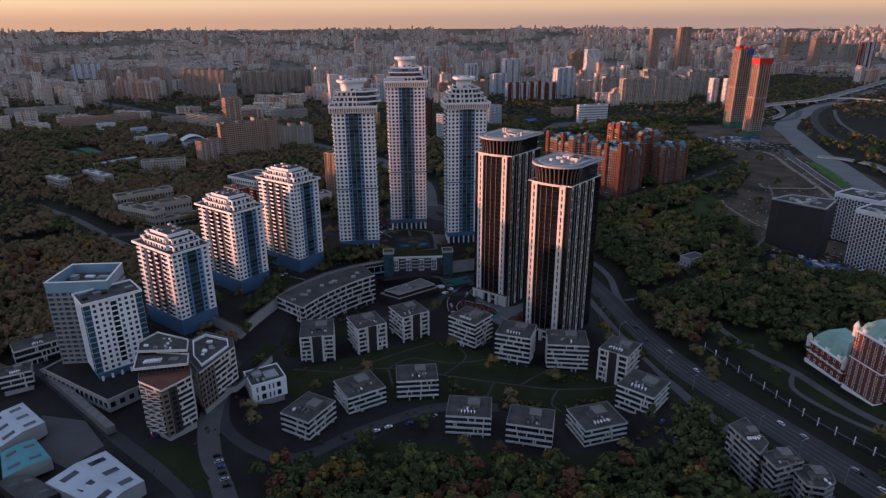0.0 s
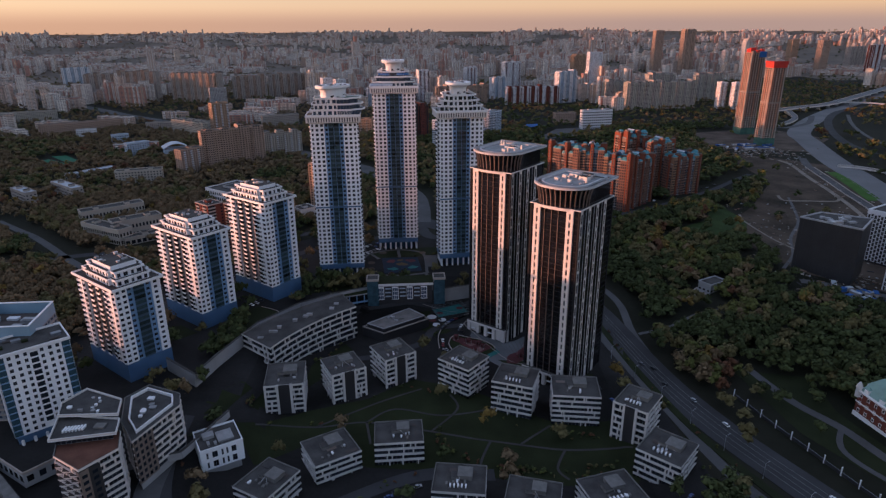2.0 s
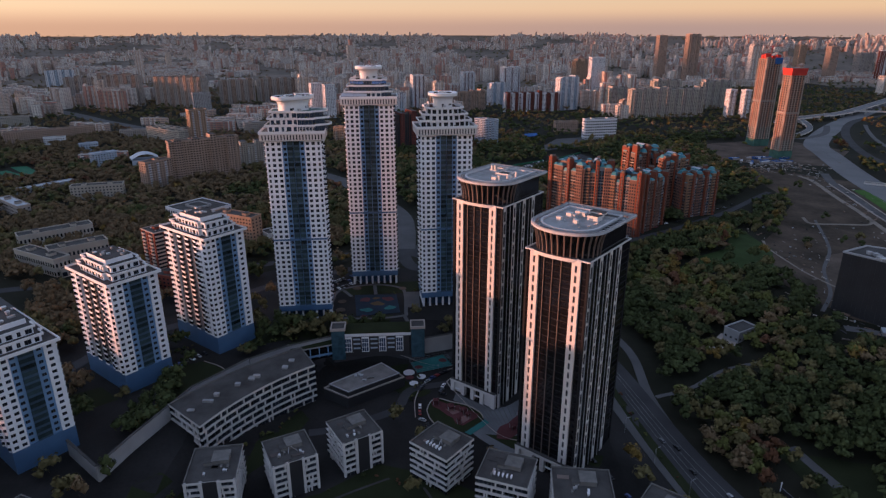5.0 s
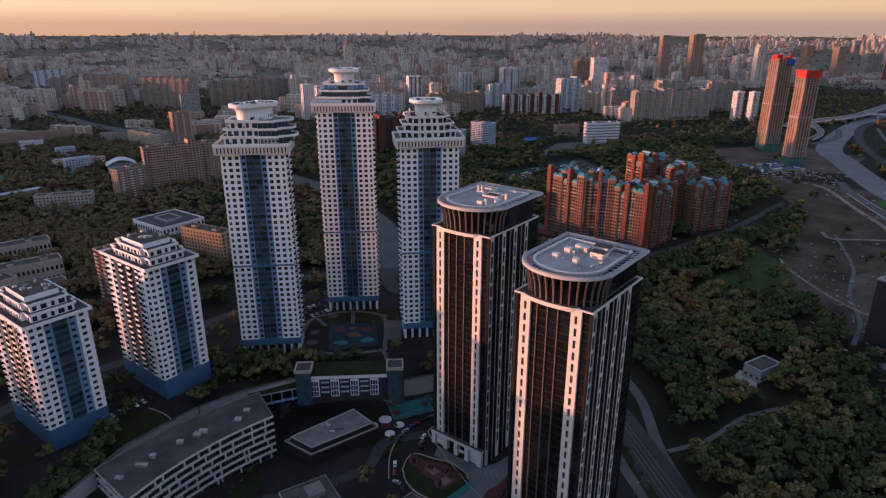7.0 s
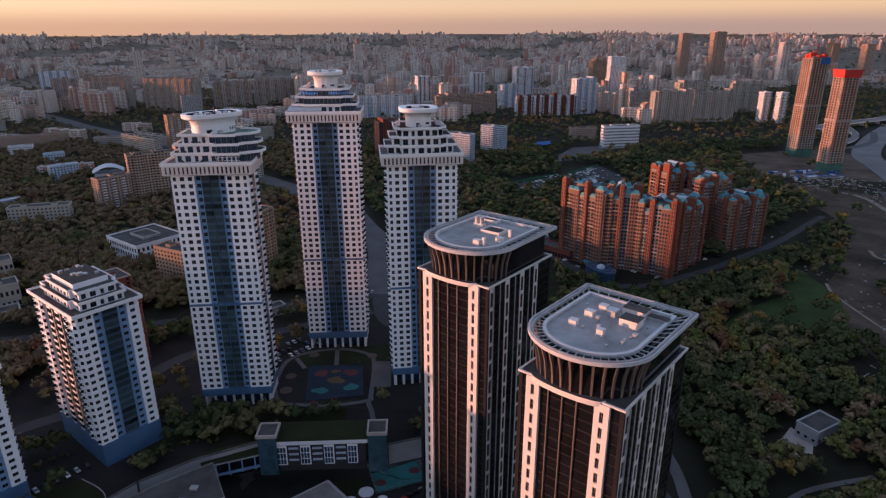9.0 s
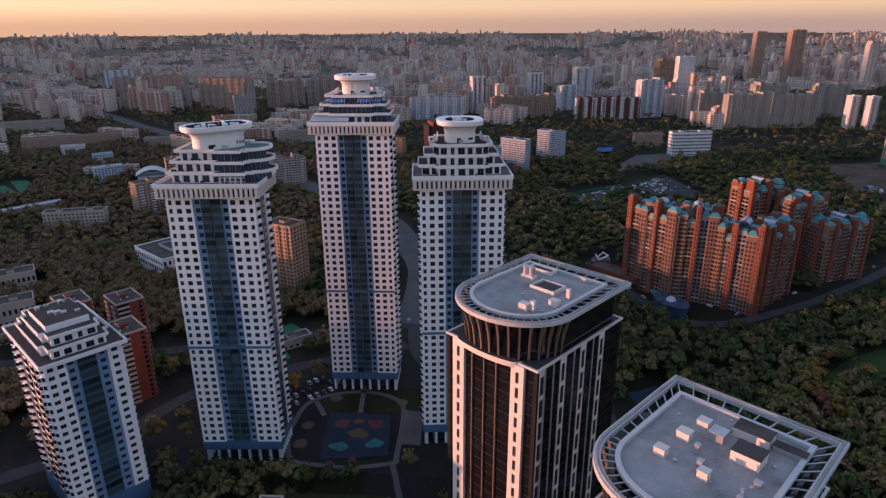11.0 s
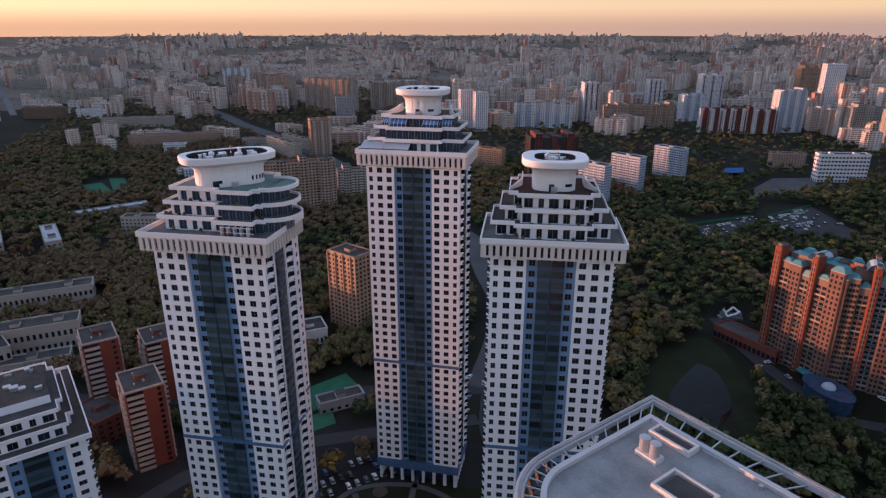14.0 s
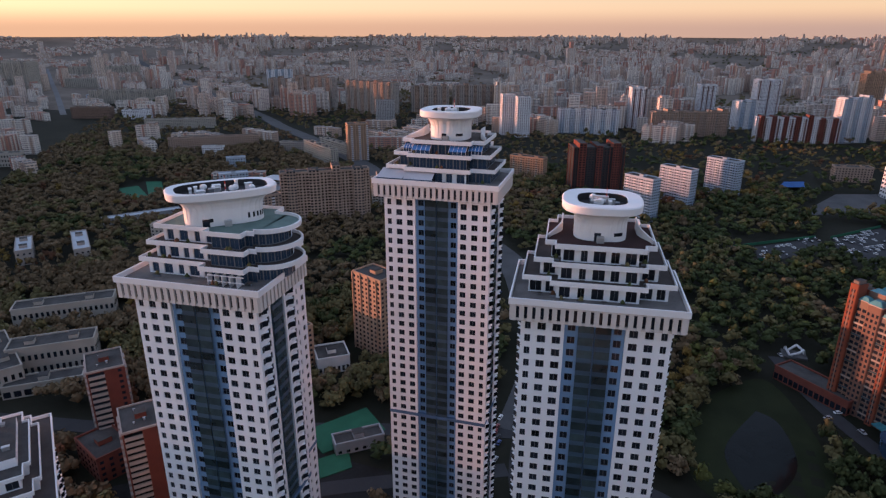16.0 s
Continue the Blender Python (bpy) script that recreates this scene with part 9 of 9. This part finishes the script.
for ring, (r0, r1, count) in enumerate(((900, 2200, 420), (1150, 1500, 26), (1450, 2200, 330), (2200, 3000, 1150), (3000, 4000, 2600), (4000, 4850, 3600))):
    done = tries = 0
    while done < count and tries < count * 6:
        tries += 1
        a, d = cr.uniform(-66, 44), math.sqrt(cr.uniform(r0 ** 2, r1 ** 2))
        x, y = d * math.sin(radians(a)), d * math.cos(radians(a))
        if ring == 0:                                   # unseen blocks beside the woods, added towards the sun to cast shade
            x, y = cr.uniform(-1600, -560), cr.uniform(-250, 950)
            d, a = math.hypot(x, y), -80
            if math.degrees(math.atan2(x - 35, y - 426)) > -59 or math.degrees(math.atan2(x, y)) > -38:
                continue
        if (ring == 1 and a > -14) or (ring == 2 and a > -14 and d < 1620) or (ring in (1, 2) and a > 17) or (a > 19 and d < 2500):
            continue
        n1 = noise.noise((x / 420, y / 420, 1.0))
        if ring in (1, 2, 3) and a < -18 and d < 2700 and cr.rand() < .62:
            continue
        if (n1 < -.12 and ring) or (int(x // CELL), int(y // CELL)) in taken:
            continue
        k = 1.0 if d < 2800 else 1 - .6 * (d - 2800) / 2100
        zone = noise.noise((x / 700, y / 700, 7.0)) + (.18 if a > -12 else -.12)
        tall = zone > .02
        point = tall and cr.rand() < .42
        L, D = (cr.uniform(18, 28), cr.uniform(17, 24)) if point else (cr.uniform(30, 80), cr.uniform(14, 19)) if tall else (cr.uniform(26, 90), cr.uniform(11, 15))
        H = cr.choice([44, 52, 58, 66, 74]) * cr.uniform(.85, 1.12) if point else cr.choice([28, 30, 38, 46]) * cr.uniform(.9, 1.1) if tall else cr.uniform(9, 24)
        if cr.rand() < .006 and 2700 < d < 4500:
            L, D, H = cr.uniform(24, 36), cr.uniform(22, 30), cr.uniform(90, 140)
        if ring == 0:
            L, D, H = cr.uniform(24, 90), cr.uniform(12, 18), cr.uniform(20, 36)
        elif d < 1750:
            H = min(H, 16 if ring == 1 else 30)
            D = min(D, 14)
        L, D, H = L * k, D * k, H * k
        rot = radians((32 if n1 > .15 else 18) + (90 if cr.rand() < .2 else 0) + cr.normal(0, 5)) if a < -6 else radians(8 + cr.normal(0, 4) + (90 if cr.rand() < .05 else 0))
        if a < -6 and ring and cr.rand() < .4:
            rot = radians(-20 + cr.normal(0, 7))
        c, s = math.cos(rot), math.sin(rot)
        if any((int((x + L * f * c) // CELL), int((y + L * f * s) // CELL)) in taken for f in (-.5, -.25, .25, .5)):
            continue
        z0 = relief(x, y)
        far_box(x, y, c, s, L, D, 0, 0, z0, z0 + H, k)
        if ring:                                        # bays, stair towers and lift rooms
            nb = max(1, int(L / k / (9 if d < 3200 else 16)))
            for i in range(nb):
                w = L / nb * cr.uniform(.3, .5)
                far_box(x, y, c, s, w, D + 2.4 * k, (i + .5) * L / nb - L / 2, 0, z0, z0 + H * cr.choice([.94, .97, 1.05, 1.1]), k)
            if tall and not point and cr.rand() < .5:
                far_box(x, y, c, s, L * .4, D * .92, L * cr.uniform(-.28, .28), 0, z0, z0 + H * 1.18, k)
        done += 1
        if d < 3000:
            for f in (-.5, -.25, 0, .25, .5):
                mark(x + L * f * c, y + L * f * s, 8)
tagged(new("far_city", fast_mesh("far_city", np.array(cv), np.array(cq), [CITY, CITY_ROOF], cs, np.array(cu))), "distant apartment houses spreading to the horizon", "distant city", kind="stuff")


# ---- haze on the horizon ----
# a glowing backdrop: haze painted into its emission, warmer on the sun's side
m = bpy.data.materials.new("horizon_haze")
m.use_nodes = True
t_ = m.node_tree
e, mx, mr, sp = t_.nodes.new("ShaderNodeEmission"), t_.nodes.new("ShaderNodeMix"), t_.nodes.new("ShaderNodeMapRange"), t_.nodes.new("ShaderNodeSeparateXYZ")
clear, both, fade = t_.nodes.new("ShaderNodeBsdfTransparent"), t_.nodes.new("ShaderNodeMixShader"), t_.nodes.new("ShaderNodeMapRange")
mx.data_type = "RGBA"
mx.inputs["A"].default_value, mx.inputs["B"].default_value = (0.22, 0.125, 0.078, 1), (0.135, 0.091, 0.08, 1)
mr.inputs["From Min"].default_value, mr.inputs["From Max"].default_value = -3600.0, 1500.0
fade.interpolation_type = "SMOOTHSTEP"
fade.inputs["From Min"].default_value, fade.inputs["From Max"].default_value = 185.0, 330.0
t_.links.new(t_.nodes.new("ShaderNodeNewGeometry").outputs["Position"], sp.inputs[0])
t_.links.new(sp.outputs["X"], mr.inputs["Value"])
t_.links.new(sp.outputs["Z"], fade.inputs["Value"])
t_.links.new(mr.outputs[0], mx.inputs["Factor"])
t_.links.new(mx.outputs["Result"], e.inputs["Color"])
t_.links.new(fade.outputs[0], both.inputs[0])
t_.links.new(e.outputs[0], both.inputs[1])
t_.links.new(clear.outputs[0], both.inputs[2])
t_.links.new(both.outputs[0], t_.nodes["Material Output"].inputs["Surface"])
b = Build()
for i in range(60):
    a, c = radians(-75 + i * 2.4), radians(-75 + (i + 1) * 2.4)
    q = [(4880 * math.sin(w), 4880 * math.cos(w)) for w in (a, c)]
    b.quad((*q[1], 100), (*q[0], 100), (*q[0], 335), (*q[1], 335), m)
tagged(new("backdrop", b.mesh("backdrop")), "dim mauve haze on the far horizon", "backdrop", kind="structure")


# ---- trees ----
tr = np.random.RandomState(5)


def crown_shape(leaves, size, lobes, sides, rows):
    """A crown one metre in radius: uneven lobes round the trunk, with leaf tufts standing off them at all angles, and gaps between."""
    v, q, heads = [], [], []
    for k in range(lobes):
        a = k * 2.4 + tr.uniform(-.4, .4)
        out = 0 if k == 0 else tr.uniform(.36, .6)
        c = np.array((out * math.cos(a), out * math.sin(a), tr.uniform(.25, .55) if k == 0 else tr.uniform(-.45, .4)))
        r0 = tr.uniform(.34, .5) if k else .48
        heads.append((c, r0))
        n = len(v)
        for j in range(rows + 1):
            th = math.pi * j / rows
            for i in range(sides):
                ph = 2 * math.pi * i / sides + j * .4
                r = r0 * (1 + .34 * tr.uniform(-1, 1))
                v.append((c[0] + r * math.sin(th) * math.cos(ph), c[1] + r * math.sin(th) * math.sin(ph), c[2] - r * math.cos(th)))
        for j in range(rows):
            for i in range(sides):
                a_, b_ = n + j * sides + i, n + j * sides + (i + 1) % sides
                q.append((a_, b_, b_ + sides, a_ + sides))
    for k in range(leaves):
        c0, r0 = heads[k % lobes]
        d = tr.normal(size=3)
        d[2] = abs(d[2]) if tr.rand() < .7 else d[2]
        d /= np.linalg.norm(d)
        c = c0 + d * r0 * tr.uniform(.85, 1.32)
        e = np.cross(d, tr.normal(size=3))
        e /= np.linalg.norm(e)
        f = np.cross(d, e) + d * tr.uniform(-.6, .6)
        s = size * tr.uniform(.6, 1.3)
        n = len(v)
        v += [tuple(c + (-e - f) * s), tuple(c + (e - f * .8) * s), tuple(c + (e * .8 + f) * s), tuple(c + (-e * .9 + f) * s)]
        q.append((n, n + 1, n + 2, n + 3))
    return np.array(v), np.array(q)


NEAR = [crown_shape(66, .115, 4, 5, 2) for _ in range(14)]
FINE = [crown_shape(300, .075, 6, 6, 4) for _ in range(6)]
MID = [crown_shape(36, .125, 3, 4, 2) for _ in range(8)]
FAR = [crown_shape(4, .25, 2, 4, 2) for _ in range(6)]
store = {k: ([], [], [0]) for k in LEAF}


def plant(shape, x, y, z, r, h, kind):
    v, q = shape
    a = tr.uniform(0, 6.28)
    c, s = math.cos(a), math.sin(a)
    w = np.empty_like(v)
    w[:, 0], w[:, 1], w[:, 2] = x + r * (v[:, 0] * c - v[:, 1] * s), y + r * (v[:, 0] * s + v[:, 1] * c), z + h * .58 + v[:, 2] * h * .42
    vs, qs, n = store[kind]
    vs.append(w)
    qs.append(q + n[0])
    n[0] += len(v)


singles = []
for lo, hi, step, shapes, xr in ((120, 800, 6.5, NEAR, (-430, 470)), (800, 1330, 9.5, MID, (-1000, 760)), (1330, 2400, 16, FAR, (-2500, 1500)), (2400, 4800, 30, FAR, (-3600, 3000))):
    y = lo
    while y < hi:
        x = xr[0]
        while x < xr[1]:
            px, py = x + tr.uniform(-.45, .45) * step, y + tr.uniform(-.45, .45) * step
            p = wood(px, py) if abs(px) < .76 * py + 40 else 0.0
            if tr.rand() < p:
                kind = hue(px, py, tr.rand() * .9)
                if inside(px, py, PLANTED[4]) or inside(px, py, MEADOW) or (py < 250 and abs(px) < 140):
                    kind = ("lime", "green", "green", "ochre", "green", "green", "rust", "green")[tr.randint(8)]
                r = tr.uniform(3.2, 5.4) * (1.3 if step < 8 else 1.6 if step < 12 else 1.9 if step < 20 else 2.8)
                h = tr.uniform(8, 15.5) * (1 if step < 12 else .9)
                if step < 8 and (inside(px, py, PLANTED[4]) or inside(px, py, PLANTED[0]) or inside(px, py, PLANTED[3]) or (inside(px, py, COURT) and p < .1) or (-105 < px < 150 and 205 < py < 246)) and len(singles) < 130:
                    singles.append((px, py, r, h, kind))
                else:
                    plant(shapes[tr.randint(len(shapes))], px, py, land(px, py), r, h, kind)
            x += step
        y += step
for x0, x1, y0, y1, step in ((-1000, -430, 400, 800, 9.5), (470, 760, 300, 800, 9.5)):
    for x in np.arange(x0, x1, step):
        for y in np.arange(y0, y1, step):
            if tr.rand() < wood(x, y):
                px, py = x + tr.uniform(-4, 4), y + tr.uniform(-4, 4)
                plant(MID[tr.randint(8)], px, py, land(px, py), tr.uniform(3.4, 6), tr.uniform(7, 13), hue(px, py, tr.rand() * .9))
# low hedges and bushes along lawns, drives and the avenue
for line, w in ((((-92, 330), (-52, 332), (0, 330), (8, 310), (52, 292), (96, 300)), 3), (((-38, 352), (-12, 368), (26, 344), (62, 324), (96, 320)), 3), (((104, 520), (118, 465), (131, 410), (150, 345), (164, 300), (180, 250)), 2.5), (((-60, 262), (-30, 280), (0, 296), (34, 296), (70, 290)), 3), (((-100, 352), (-92, 372), (-70, 400), (-58, 420)), 3), (((-108, 500), (-60, 522), (-20, 530)), 5), (((-125, 262), (-118, 290), (-122, 330)), 4), (((95, 262), (130, 285), (140, 320)), 4), (((-20, 410), (0, 430), (5, 450)), 3), (((30, 446), (60, 440), (90, 380)), 4), (((-200, 460), (-165, 480), (-140, 500)), 4), (((-72, 590), (-52, 583), (-8, 588), (6, 596)), 3)):
    for x, y in [settle(*p) for p in curve_pts(*line, n=14)]:
        for _ in range(2):
            px, py = x + tr.normal(0, w / 2), y + tr.normal(0, w / 2)
            if (int(px // CELL), int(py // CELL)) not in taken or tr.rand() < .12:
                r = tr.uniform(.8, 2.0)
                plant(MID[tr.randint(8)], px, py, land(px, py) - .3, r, r * 1.7, ("green", "green", "olive", "lime", "rust")[tr.randint(5)])
NAMES = {"lime": "yellow-green autumn trees in the park", "green": "dense dark green autumn wood", "olive": "olive and yellowing autumn wood", "ochre": "yellow autumn trees in the wood", "rust": "rust-red autumn trees in the wood", "bare": "half bare brown autumn trees"}
for k, (vs, qs, _) in store.items():
    if vs:
        tagged(new("woodland", fast_mesh("woodland", np.concatenate(vs), np.concatenate(qs), [LEAF[k]], flat=False)), NAMES[k], "woodland", kind="stuff")
b = Build()
b.rod((0, 0, -.03), (.01, 0, .5), .028, BARK, 6, .016)
for i in range(5):
    a = i * 1.26
    b.rod((0, 0, .28 + i * .04), (.2 * math.cos(a), .2 * math.sin(a), .55 + i * .04), .012, BARK, 4, .005)
trunk = b.mesh("trunk")
crowns = {}
for x, y, r, h, kind in singles:
    i = tr.randint(6)
    if (i, kind) not in crowns:
        v, q = FINE[i]
        w = v.copy()
        w[:, 2] = .58 + v[:, 2] * .42
        w[:, :2] *= .36
        crowns[i, kind] = fast_mesh("crown", w, q, [LEAF[kind]], flat=False)
    root = thing("tree", pose(x, y, land(x, y), 0, 0, tr.uniform(0, 360)) @ Matrix.Diagonal((h * r / (h * .36), h * r / (h * .36), h, 1)), {"lime": "yellow-green leafy tree", "green": "leafy green tree", "olive": "olive-yellow autumn tree", "ochre": "bright yellow autumn tree", "rust": "rust-red autumn tree", "bare": "half bare brown tree"}[kind] + " beside the offices", "tree", "trees round the offices")
    part("trunk", trunk, root)
    part("crown", crowns[i, kind], root)
